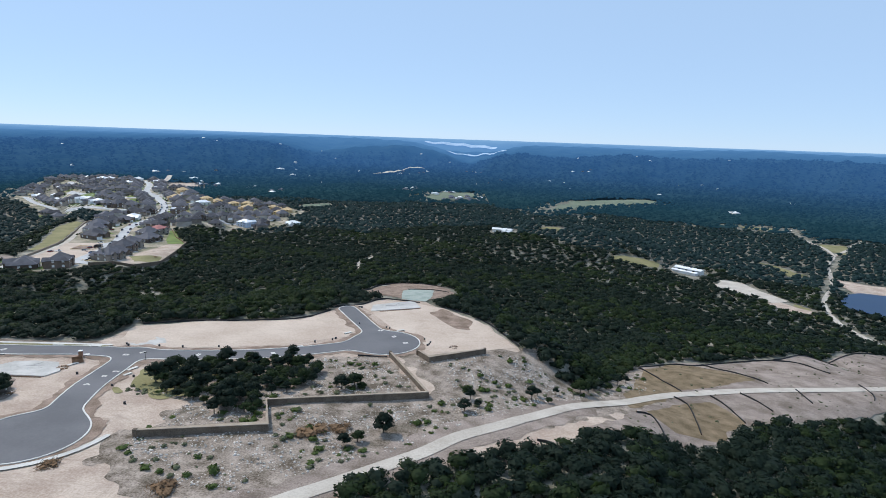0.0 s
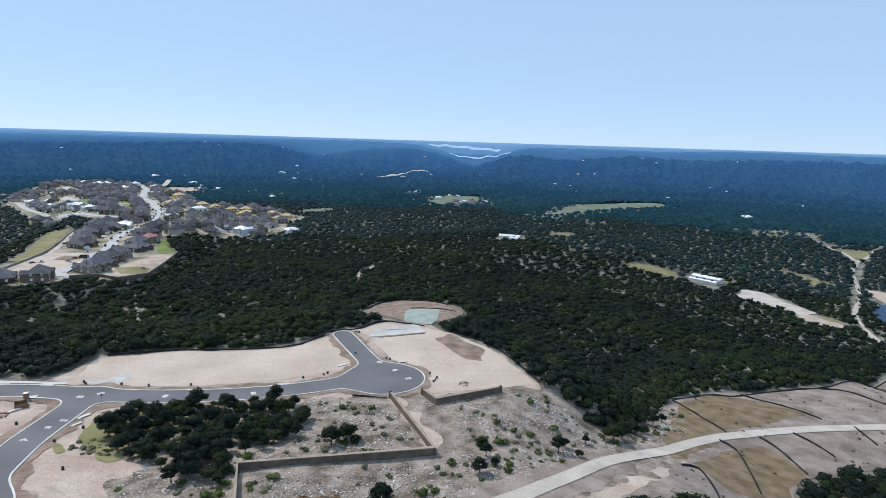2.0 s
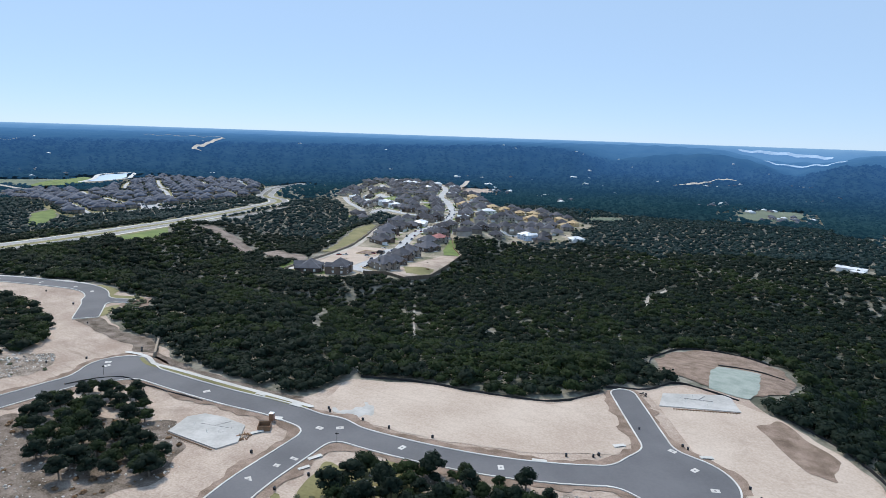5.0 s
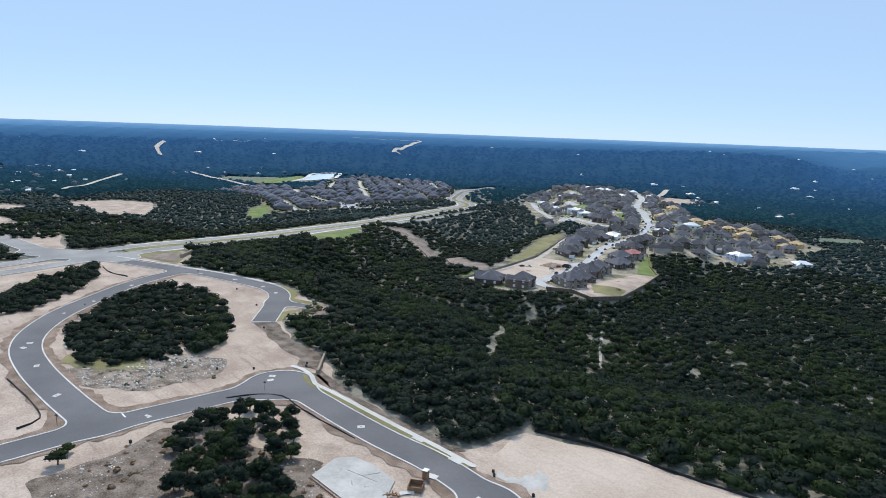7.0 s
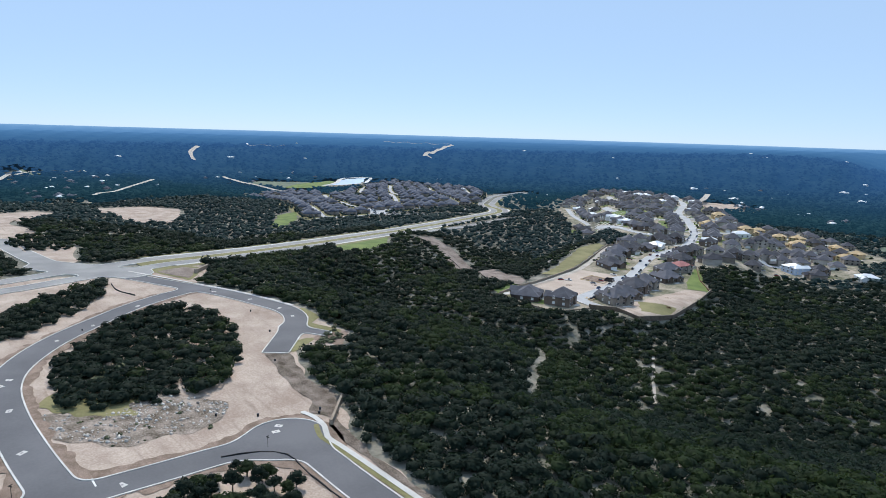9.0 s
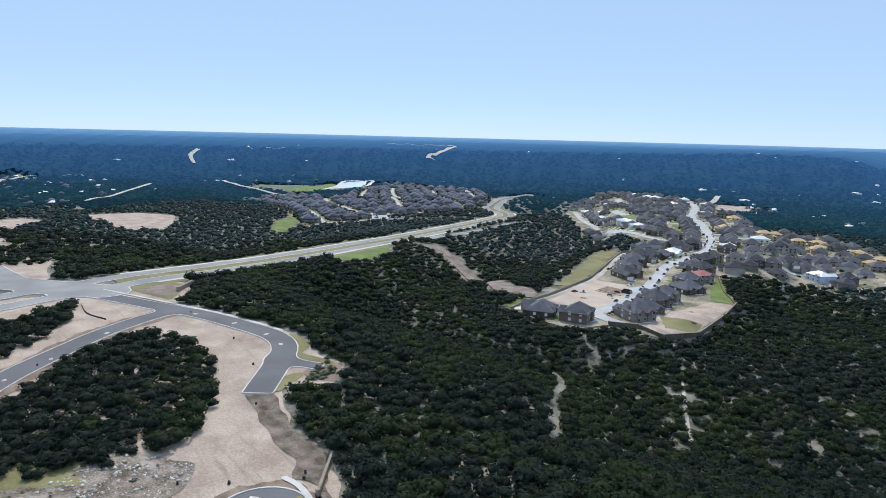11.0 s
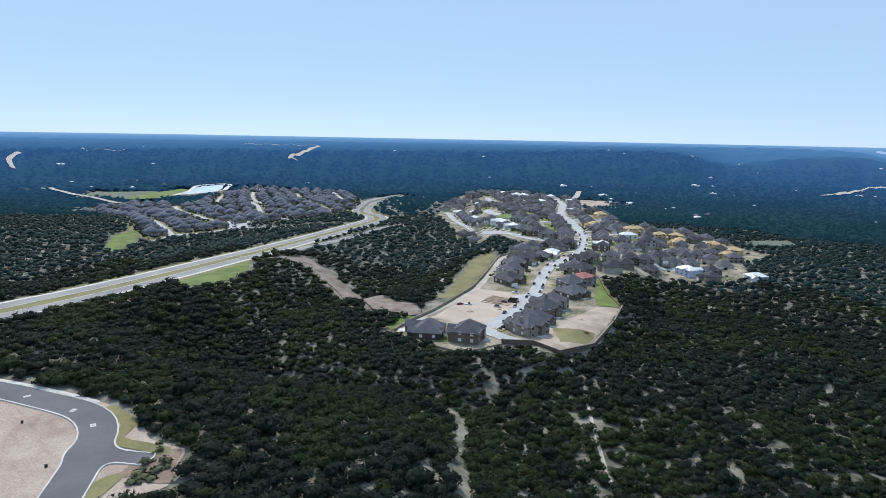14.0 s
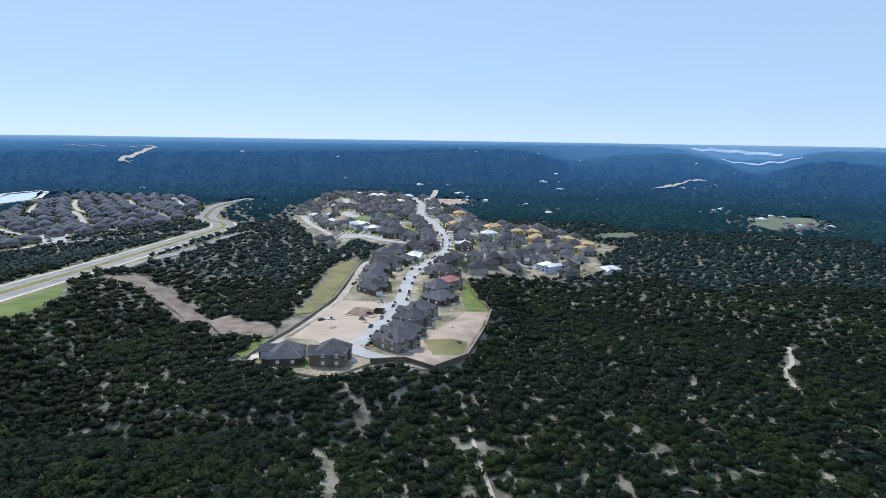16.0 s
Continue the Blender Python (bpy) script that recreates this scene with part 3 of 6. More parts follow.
sheet("rubble_ground", lambda x, y: strip(TRACK[:7], 8)(x, y) + 2.5 * ragged(x, y, 5), (-70, 80, 65, 195), 1.5, 0.27, M["scrub"], "churned grey brown ground beside the track", "rubble")
sheet("track", strip(TRACK, 2.3), (-70, 80, 340, 330), 1.25, 0.42, M["track"], "winding pale crushed limestone construction track", "track")

# drainage basin behind the last lot
sheet("basin_bank", zone([(-36, 294), (-40, 318), (-36, 336), (-24, 347), (-10, 347), (4, 338), (8, 318), (4, 296), (-8, 284), (-22, 288)], 1.0, 3), (-50, 278, 16, 355), 1.5, 0.25, M["verge"], "bare reddish bank of the drainage basin", "dirt bank")
sheet("basin_floor", zone([(-19, 285), (-20, 303), (-18, 320), (-4, 322), (-4.5, 293), (-7, 281)], 0.4, 2), (-25, 275, 2, 330), 1.0, 0.34, surface("green hydroseed", (0.24, 0.29, 0.25), (0.36, 0.39, 0.35), 0.5, 4, 0.95, 0.3, 0.4), "pale green seeded basin floor", "basin")

# fields, clearings and water
CLEARINGS = []
sheet("grass_field", zone([(-456, 378), (-510, 474), (-480, 452), (-455, 416), (-442, 380)], 2, 6), (-520, 370, -430, 485), 2.5, 0.25, M["grass"], "green grass field beside the divided road", "field")
sheet("grass_field", zone([(182, 1160), (285, 1380), (394, 1456), (490, 1490), (490, 1400), (386, 1332), (296, 1262)], 12, 30), (170, 1140, 510, 1510), 10, 0.6, M["hazy_grass"], "pale dry grass field among distant woods", "field")
sheet("grass_field", zone([(176, 652), (204, 672), (241, 668), (234, 645)], 3, 8), (160, 630, 260, 690), 4, 0.4, M["dry_grass"], "olive grass clearing near the long shed", "field")
sheet("sand_pit", zone([(264, 579), (285, 608), (297, 596), (300, 554), (308, 527), (291, 520), (279, 540), (266, 559)], 2, 8), (255, 510, 330, 620), 3, 0.5, M["track"], "bright bare sand strip", "sand")
sheet("sand_pit", zone([(283, 518), (297, 521), (315, 492), (292, 484)], 2, 6), (270, 475, 330, 530), 3, 0.5, M["dirt"], "pale bare sand strip by the lane", "sand")
sheet("track", strip([(306, 380), (307, 430), (312, 463), (327, 504), (345, 535), (384, 585), (420, 648), (457, 713), (494, 762), (526, 838), (536, 890), (552, 968), (582, 1017)], 2.3, 20), (290, 370, 600, 1030), 3, 0.6, M["track"], "pale dirt lane past the pond", "track")
sheet("track", strip([(494, 762), (549, 819), (612, 891), (640, 860)], 2.4, 20), (480, 750, 660, 910), 3, 0.6, M["track"], "pale dirt side lane", "track")
sheet("pond_shore", zone([(380, 558), (399, 592), (415, 629), (428, 611), (445, 590), (480, 540), (470, 512), (430, 547), (396, 564)], 3, 9), (390, 490, 530, 650), 4, 0.5, M["dirt"], "bare pale pond shore", "shore")
sheet("pond", zone([(345, 505), (356, 530), (379, 556), (396, 562), (430, 545), (470, 510), (440, 465), (366, 468), (354, 490)], 1.5, 10), (335, 455, 480, 575), 3, 0, M["water"], "deep blue pond water", "pond", level=-57.0)
sheet("dirt_patch", zone([(-962, 322), (-942, 384), (-890, 411), (-830, 402), (-793, 370), (-802, 336), (-865, 325)], 5, 14), (-975, 310, -780, 425), 5, 0.5, M["dirt"], "bare pale dirt clearing in the woods", "dirt")
sheet("dirt_patch", zone([(-935, 220), (-945, 262), (-890, 275), (-850, 240), (-620, 200), (-530, 205), (-495, 216), (-446, 206), (-440, 192), (-480, 180), (-540, 150), (-800, 150)], 6, 20), (-960, 130, -430, 290), 6, 0.4, M["dirt"], "bare graded dirt beside the divided road", "dirt")
sheet("dirt_trail", zone([(-512, 487), (-520, 540), (-490, 540), (-447, 523), (-375, 485), (-354, 489), (-338, 470), (-341, 461), (-363, 456), (-432, 497), (-490, 518), (-507, 508)], 2, 6), (-530, 450, -330, 550), 2.5, 0.3, M["scrub"], "bare gravelly trail through the woods", "trail")
sheet("rubble_ground", zone([(-420, 314), (-437, 334), (-434, 352), (-424, 370), (-415, 358), (-411, 326)], 2, 5), (-445, 305, -400, 380), 1.5, 0.25, M["verge"], "bare brown rubble clearing near the divided road", "rubble")
sheet("foot_path", strip([(-211, 430), (-198, 407), (-187, 388), (-178, 373)], 0.75), (-220, 365, -170, 440), 0.8, 0.3, M["track"], "narrow pale path through the woods", "path")
sheet("foot_path", strip([(-69, 616), (-72, 580), (-78, 560), (-75, 533)], 1.3), (-85, 525, -60, 625), 1.0, 0.3, M["track"], "narrow pale path through the woods", "path")

for corners in ([(376, 714), (387, 693), (390, 658), (394, 646), (368, 636), (374, 667)], [(538, 870), (575, 857), (519, 776), (512, 800)], [(500, 1044), (539, 1039), (569, 1018), (520, 1001)], [(307, 522), (314, 502), (310, 491), (303, 508)], [(120, 790), (150, 800), (158, 770), (135, 768)]):
    cx, cy = sum(p[0] for p in corners) / len(corners), sum(p[1] for p in corners) / len(corners)
    CLEARINGS.append(corners)
    sheet("grass_field", zone(corners, 2, 6), (cx - 60, cy - 60, cx + 60, cy + 60), 3, 0.4, M["dry_grass"], "olive grass clearing in the woods", "field")
sheet("soil_patch", zone([(-252, 223), (-244, 230), (-227, 224), (-201, 223), (-191, 215), (-198, 212), (-206, 215), (-229, 218)], 1.2, 3), (-260, 205, -185, 235), 1.0, 0.27, M["weeds"], "raked brown soil between the lot and the woods", "soil")
sheet("soil_patch", zone([(-260, 254), (-252, 259), (-238, 249), (-253, 243)], 0.8, 3), (-265, 238, -232, 264), 1.0, 0.27, M["verge"], "brown turned soil round the street end", "soil")
sheet("grass_strip", zone([(-254, 238), (-254, 245), (-251, 244), (-244, 231), (-246, 230)], 0.5, 2), (-262, 225, -240, 250), 0.8, 0.32, M["dry_grass"], "olive grass beside the street end", "grass strip")
sheet("soil_patch", zone([(-191, 215), (-168, 211.5), (-147, 211), (-131, 212), (-124, 213), (-127, 209.6), (-149, 209.4), (-171, 209.2), (-189, 211.4)], 0.7, 3), (-195, 205, -118, 220), 0.8, 0.30, M["weeds"], "brown stony bank behind the sidewalk", "soil")
sheet("soil_patch", zone([(-112, 210), (-108, 213), (-108, 217.5), (-103, 219.5), (-102, 214), (-103, 209.5)], 2.2, 1.6), (-118, 205, -96, 226), 0.6, 0.28, M["slab"], "grey damp stain on the graded lot", "soil")


# ---- trees ----
def ball(level):
    """Points and triangles of a unit icosphere."""
    bm = bmesh.new()
    bmesh.ops.create_icosphere(bm, subdivisions=level, radius=1)
    v = np.array([p.co[:] for p in bm.verts])
    f = np.array([[p.index for p in q.verts] for q in bm.faces])
    bm.free()
    return v, f


def crown_shape(rng, level, tufts, tall, tuft=0.34):
    """A lumpy crown of about unit radius over z = 0: a broken core and many leaf tufts that stand off it."""
    v, f = ball(level)
    lumps = rng.normal(size=(7, 3))
    lumps[:, 2] = np.abs(lumps[:, 2]) * 0.8
    lumps /= np.linalg.norm(lumps, axis=1)[:, None]

    def radius(d):
        bulge = np.max(np.clip((d @ lumps.T - 0.55) / 0.45, 0, 1), axis=-1)
        return 0.62 + 0.38 * bulge

    core = v * (radius(v) * (0.80 + 0.1 * rng.random(len(v))))[:, None]
    up = v * (1, 1, 0.7) + (0, 0, 0.35)
    up /= np.linalg.norm(up, axis=1)[:, None]
    verts, faces, shade = [core], [f], [up]
    n = len(core)
    d = rng.normal(size=(tufts, 3))
    d[:, 2] = np.abs(d[:, 2]) - 0.35
    d /= np.linalg.norm(d, axis=1)[:, None]
    at = d * (radius(d) * rng.uniform(0.84, 1.1, tufts))[:, None]
    for p, w in zip(at, d):
        a = rng.normal(size=3)
        a -= w * (a @ w) * rng.uniform(0.3, 1)
        a /= np.linalg.norm(a)
        b = np.cross(w, a) + w * rng.normal() * 0.5
        s = tuft * rng.uniform(0.6, 1.2)
        verts.append(np.array([p + a * s, p - a * s * 0.5 + b * s * 0.8, p - a * s * 0.5 - b * s * 0.8]))
        faces.append(np.array([[n, n + 1, n + 2]] if np.cross(a, b) @ w > 0 else [[n, n + 2, n + 1]]))
        soft = w + rng.normal(size=3) * 0.24 + np.array([0, 0, 0.45])
        shade.append(np.tile(soft / np.linalg.norm(soft), (3, 1)))
        n += 3
    verts = np.concatenate(verts) * (1, 1, tall * 0.5)
    verts[:, 2] += tall * 0.5 * 0.82
    return verts, np.concatenate(faces), np.concatenate(shade)


def scatter(rng, box4, gap, allowed):
    """Places on a jittered grid where allowed(x, y) is true."""
    x, y = np.meshgrid(np.arange(box4[0], box4[2], gap), np.arange(box4[1], box4[3], gap), indexing="ij")
    x, y = x.ravel() + rng.uniform(-0.48, 0.48, x.size) * gap, y.ravel() + rng.uniform(-0.48, 0.48, y.size) * gap
    ok = allowed(x, y)
    return x[ok], y[ok]


def plant(name, shapes, x, y, size, rng, material, label, category="woods", kind="stuff", flat=False):
    """Many trees as one mesh: each place takes one of the shapes, turned and scaled."""
    verts, faces, shade, n = [], [], [], 0
    z = height(x, y)
    pick = rng.integers(0, len(shapes), len(x))
    turn = rng.uniform(0, 2 * math.pi, len(x))
    squash = rng.uniform(0.8, 1.25, len(x))
    for k, (v, f, w3) in enumerate(shapes):
        m = np.nonzero(pick == k)[0]
        if not len(m):
            continue
        c, s = np.cos(turn[m])[:, None], np.sin(turn[m])[:, None]
        w = size[m][:, None]
        vx = (v[:, 0] * c - v[:, 1] * s) * w + x[m][:, None]
        vy = (v[:, 0] * s + v[:, 1] * c) * w + y[m][:, None]
        vz = v[:, 2] * w * squash[m][:, None] + z[m][:, None]
        verts.append(np.stack([vx, vy, vz], -1).reshape(-1, 3))
        shade.append(np.stack([w3[:, 0] * c - w3[:, 1] * s, w3[:, 0] * s + w3[:, 1] * c, w3[:, 2] + 0 * c], -1).reshape(-1, 3))
        faces.append((f[None] + (np.arange(len(m)) * len(v))[:, None, None]).reshape(-1, 3) + n)
        n += len(m) * len(v)
    me = mesh_from(name, np.concatenate(verts), np.concatenate(faces), material, not flat)
    if not flat:
        me.normals_split_custom_set_from_vertices(np.concatenate(shade))
    return tagged(new(name, me), label, category, kind=kind)


ESTATE = [(-326, 431), (-302, 427), (-277, 427), (-264, 452), (-240, 462), (-233, 495), (-240, 543), (-246, 577), (-267, 603), (-290, 645), (-272, 690), (-250, 742), (-218, 752), (-205, 800), (-222, 850), (-200, 935), (-230, 965), (-262, 1010), (-330, 1080),
          (-420, 1100), (-500, 1130), (-520, 1200), (-640, 1270), (-740, 1290), (-800, 1200), (-760, 1080), (-680, 960), (-610, 890), (-540, 815), (-450, 770), (-410, 745), (-400, 690), (-376, 615), (-355, 561), (-343, 516), (-333, 478)]
WEST_ESTATE = [(-735, 515), (-772, 590), (-800, 690), (-770, 740), (-785, 850), (-860, 975), (-1000, 1120), (-1150, 1250), (-1400, 1180), (-1350, 1050), (-1110, 800), (-1290, 800), (-1170, 640), (-1020, 600), (-815, 540)]
BASIN = [(-38, 292), (-42, 318), (-38, 338), (-24, 350), (-8, 350), (7, 340), (10, 318), (6, 294), (-8, 282), (-24, 286)]
FAR_FIELDS = [([(-1560, 290), (-1684, 345), (-1800, 330), (-1740, 280)], "hazy_grass", "olive golf fairway among distant woods"), ([(-1720, 400), (-1931, 427), (-2030, 394), (-1860, 370)], "hazy_grass", "green fairway among distant woods"),
              ([(-43, 1275), (0, 1420), (70, 1468), (60, 1300), (-10, 1215)], "hazy_grass", "pale olive ground round distant houses"), ([(-243, 1050), (-205, 1084), (-196, 1030), (-240, 1008)], "hazy_grass", "green clearing behind the estate"),
              ([(-600, 1484), (-549, 1396), (-620, 1360), (-690, 1440)], "dirt", "bare pale ground beyond the estate"), ([(-1317, 806), (-1380, 917), (-1560, 850), (-1450, 770)], "hazy_grass", "green field beside a distant road")]
OPEN = [*(row[0] for row in FAR_FIELDS), CLEARED, SLOPE, ESTATE, WEST_ESTATE, BASIN, LOT_EAST,
        [(-458, 376), (-512, 476), (-480, 454), (-453, 416), (-440, 378)], [(182, 1160), (285, 1380), (394, 1456), (490, 1490), (490, 1400), (386, 1332), (296, 1262)],
        [(176, 652), (204, 672), (241, 668), (234, 645)], [(238, 640), (262, 675), (290, 632), (256, 600)], [(264, 579), (285, 608), (297, 596), (300, 554), (308, 527), (291, 520), (279, 540), (266, 559)], [(283, 518), (297, 521), (315, 492), (292, 484)],
        [(345, 505), (379, 556), (399, 592), (415, 629), (428, 612), (445, 590), (480, 540), (470, 505), (440, 465), (366, 472)], [(-962, 322), (-942, 384), (-890, 411), (-830, 402), (-793, 370), (-802, 336), (-865, 325)],
        [(-935, 220), (-945, 262), (-890, 275), (-850, 240), (-620, 200), (-530, 205), (-495, 216), (-446, 206), (-440, 192), (-480, 180), (-540, 150), (-800, 150)],
        [(-512, 487), (-520, 540), (-490, 540), (-447, 523), (-375, 485), (-354, 489), (-338, 470), (-341, 461), (-363, 456), (-432, 497), (-490, 518), (-507, 508)],
        [(-338, 470), (-333, 425), (-326, 431), (-333, 478), (-343, 516), (-355, 561), (-376, 615), (-398, 672), (-415, 690), (-410, 640), (-375, 560)], [(-1445, 995), (-1320, 798), (-1280, 855), (-1330, 1010), (-1415, 1090), (-1490, 1055)], [(55, 728), (80, 728), (85, 752), (60, 755)], [(-704, 452), (-789, 505), (-815, 545), (-753, 514), (-717, 479)], [(-1285, 880), (-1350, 945), (-1460, 1050), (-1444, 1106), (-1360, 1040), (-1302, 990)], *CLEARINGS]
PATHS = joined([strip([(-211, 430), (-198, 407), (-187, 388), (-178, 373)], 1.5), strip([(-250, 378), (-237, 368), (-222, 342), (-205, 320), (-190, 302)], 2.4), strip([(-69, 616), (-72, 580), (-78, 560), (-75, 533)], 3)], 2)
LANES = joined([strip([(306, 380), (312, 463), (345, 535), (420, 648), (494, 762), (536, 890), (582, 1017)], 4.2, 30), strip([(494, 762), (612, 891), (640, 860)], 4, 30)], 3)


def wooded(x, y, margin=2.0):
    """Where the woods grow: away from all open land, roads and paths, with gaps."""
    ok = np.ones(np.shape(x), bool)
    for poly in OPEN:
        ok &= outside(x, y, poly) > margin
    near = (x > -1100) & (x < -360) & (y < 1330)
    ok[near] &= HIGHWAY(x[near], y[near]) > 5
    ok[near] &= strip(SPINE, 20, 14)(x[near], y[near]) > 0
    near = (x > -300) & (x < -40) & (y > 290) & (y < 640)
    ok[near] &= PATHS(x[near], y[near]) > 0
    near = (x > 280) & (x < 700) & (y < 1100)
    ok[near] &= LANES(x[near], y[near]) > 0
    # stony gaps: many on the open north slope, fewer elsewhere
    thin = 0.26 * ease((ragged(x, y, 95, 4.0) + 0.05) / 0.8)
    thin = thin + 0.52 * (1 - ease((np.hypot((x + 175) * 0.9, (y - 385) * 0.75) - 60) / 60))
    thin = thin - 0.3 * (1 - ease((np.hypot(x + 400, y - 320) - 70) / 60))
    gap = ragged(x, y, 5.5, 1.0) * 0.55 + ragged(x, y, 2.3, 2.0) * 0.45
    return ok & (gap > -0.9 + thin)


BARE = [(-420, 314), (-437, 334), (-434, 352), (-424, 370), (-415, 358), (-411, 326)]


def bearing(x, y):
    return np.degrees(np.arctan2(-(x + 60), y - 60))


rng = np.random.default_rng(5)
fine_shapes = [crown_shape(rng, 1, 105, t, 0.21) for t in (0.95, 1.15, 1.4, 1.05, 1.6, 1.2)]
near_shapes = [crown_shape(rng, 0, 44, t, 0.32) for t in (0.95, 1.15, 1.4, 1.05, 1.5, 1.2)]
mid_shapes = [crown_shape(rng, 0, 14, t, 0.45) for t in (1.0, 1.2, 1.45, 1.1)]
far_shapes = [crown_shape(rng, 0, 4, t, 0.5) for t in (1.0, 1.2, 1.1)]


def in_view(x, y):
    return (bearing(x, y) < 96) & (np.degrees(np.arctan2(-x, y + 30)) > -42)


def grow(shapes, x, y, low, high, part_oak, tag):
    size = rng.uniform(low, high, len(x)) * (0.85 + 0.3 * rng.random(len(x)) ** 2)
    oak = ragged(x, y, 30, 7.0) * 0.5 + ragged(x, y, 9, 3.0) * 0.3 + rng.random(len(x)) * 0.6 + 0.2 < part_oak
    for kind, pick in (("juniper", ~oak), ("oak", oak)):
        if pick.any():
            plant(kind + "_woods", shapes, x[pick], y[pick], size[pick], rng, M[kind], f"{tag} {'dark green juniper' if kind == 'juniper' else 'fresh green live oak'} woods on stony ground")


def close_by(x, y):
    return (np.hypot(x + 140, y - 290) < 185) | (np.hypot(x - 120, y - 180) < 85) | (np.hypot(x - 40, y - 110) < 75)


def next_to(x, y):
    return (np.hypot(x + 130, y - 260) < 400) | (np.hypot(x - 130, y - 190) < 200)


def away_from(x, y):
    """Distance from the middle of the place, frayed so that one wood and its haze tint passes over into the next."""
    return np.hypot(x + 80, y - 150) + 60 * ragged(x, y, 60, 1.3) + 45 * ragged(x, y, 17, 2.2)


x, y = scatter(rng, (-460, 90, 330, 600), 3.65, lambda x, y: close_by(x, y) & in_view(x, y) & wooded(x, y))
grow(fine_shapes, x, y, 1.9, 3.6, 0.46, "dense")
x, y = scatter(rng, (-560, 60, 360, 700), 4.1, lambda x, y: next_to(x, y) & ~close_by(x, y) & in_view(x, y) & wooded(x, y))
grow(near_shapes, x, y, 2.0, 3.7, 0.34, "dense")
x, y = scatter(rng, (-900, -40, 620, 960), 5.9, lambda x, y: ~next_to(x, y) & (away_from(x, y) < 620) & in_view(x, y) & wooded(x, y))
grow(mid_shapes, x, y, 2.6, 4.4, 0.28, "dense")
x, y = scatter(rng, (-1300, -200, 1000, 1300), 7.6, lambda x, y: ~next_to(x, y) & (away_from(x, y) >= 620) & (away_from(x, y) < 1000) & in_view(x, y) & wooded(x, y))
plant("far_trees", far_shapes, x, y, rng.uniform(3.4, 5.6, len(x)), rng, M["haze_juniper"], "distant woods on low hills, blue haze in their colour")
# trees of the far woods, which emit the painted haze too
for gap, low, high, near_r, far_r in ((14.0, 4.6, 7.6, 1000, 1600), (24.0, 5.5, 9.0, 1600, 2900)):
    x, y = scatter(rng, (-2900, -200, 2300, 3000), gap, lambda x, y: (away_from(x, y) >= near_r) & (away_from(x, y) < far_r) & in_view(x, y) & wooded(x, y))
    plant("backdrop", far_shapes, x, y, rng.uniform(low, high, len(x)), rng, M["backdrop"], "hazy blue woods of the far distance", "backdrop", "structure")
x, y = scatter(rng, (-470, 270, -340, 400), 3.3, lambda x, y: (np.hypot(x + 405, y - 335) < 55) & (outside(x, y, BARE) > 1) & (HIGHWAY(x, y) > 6) & (strip(SPINE, 20, 14)(x, y) > 0) & (outside(x, y, CLEARED) > 2) & (strip([(-413, 206), (-363, 231), (-311, 251)], 12)(x, y) > 0))
grow(mid_shapes, x, y, 1.8, 3.0, 0.4, "steep")

# canopy of the woods farther out, then the hills down to the horizon, with blue haze as emission
cx, cy = stretched(-700, 500, 24, 1.05, -4850, 4850, 55), stretched(300, 1300, 24, 1.05, -4650, 4950, 55)
X, Y = np.meshgrid(cx, cy, indexing="ij")
away = np.hypot(X + 80, Y - 150)
Z = height(X, Y) + 1.5 + 2.0 * rng.random(X.shape) * ease((away - 700) / 300)
keep = np.arange(X.size).reshape(X.shape)
quads = np.stack([keep[:-1, :-1], keep[1:, :-1], keep[1:, 1:], keep[:-1, 1:]], -1).reshape(-1, 4)
ok = away > 820
for poly in OPEN:
    ok &= outside(X, Y, poly) > 22
ok &= strip(SPINE, 45, 14)(X, Y) > 0
quads = quads[ok.ravel()[quads].all(1)]
far_away = away_from(X, Y).ravel()[quads].min(1) > 1000
used, index = np.unique(quads[far_away], return_inverse=True)
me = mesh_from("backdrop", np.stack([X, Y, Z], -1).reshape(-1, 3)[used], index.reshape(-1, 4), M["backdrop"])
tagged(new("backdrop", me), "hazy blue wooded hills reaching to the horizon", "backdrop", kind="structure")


# ---- tree islands, single trees, shrubs and stones on the cleared land ----
ISLAND = [(-267, 160), (-287, 168), (-317, 191), (-328, 214), (-316, 226), (-290, 228), (-256, 219), (-237, 208), (-228, 196), (-228, 181), (-231, 165), (-238, 155)]
ROADSIDE = [(-299, 146), (-334, 152), (-364, 171), (-385, 203), (-364, 202), (-326, 176), (-310, 160)]
GROVE_WEST = [(-175, 161), (-182, 183), (-166, 193), (-150, 183), (-142, 172), (-124, 169), (-117, 160), (-140, 146), (-158, 154)]
GROVE_EAST = [(-87, 173), (-88, 189), (-75, 196), (-58, 202), (-46, 203), (-40, 194), (-36, 177), (-50, 166), (-47, 150), (-62, 149), (-70, 161), (-80, 166)]
for poly, box4 in ((ISLAND, (-335, 150, -220, 232)), (ROADSIDE, (-390, 140, -290, 210))):
    x, y = scatter(rng, box4, 3.4, lambda x, y: (outside(x, y, poly) + 1.5 * ragged(x, y, 4) < -1) & (ragged(x, y, 5, 3) > -0.9))
    grow(fine_shapes, x, y, 1.8, 3.4, 0.16, "island of")

for poly, box4 in (([(-525, 180), (-569, 198), (-545, 214), (-515, 216), (-488, 212), (-494, 186)], (-575, 175, -480, 220)), ([(-445, 170), (-470, 150), (-520, 150), (-500, 172)], (-525, 145, -440, 178)), ([(-640, 205), (-700, 212), (-690, 232), (-640, 222)], (-705, 200, -635, 235))):
    x, y = scatter(rng, box4, 4.6, lambda x, y: outside(x, y, poly) + 3 * ragged(x, y, 6) < -1)
    grow(mid_shapes, x, y, 2.0, 3.4, 0.25, "island of")


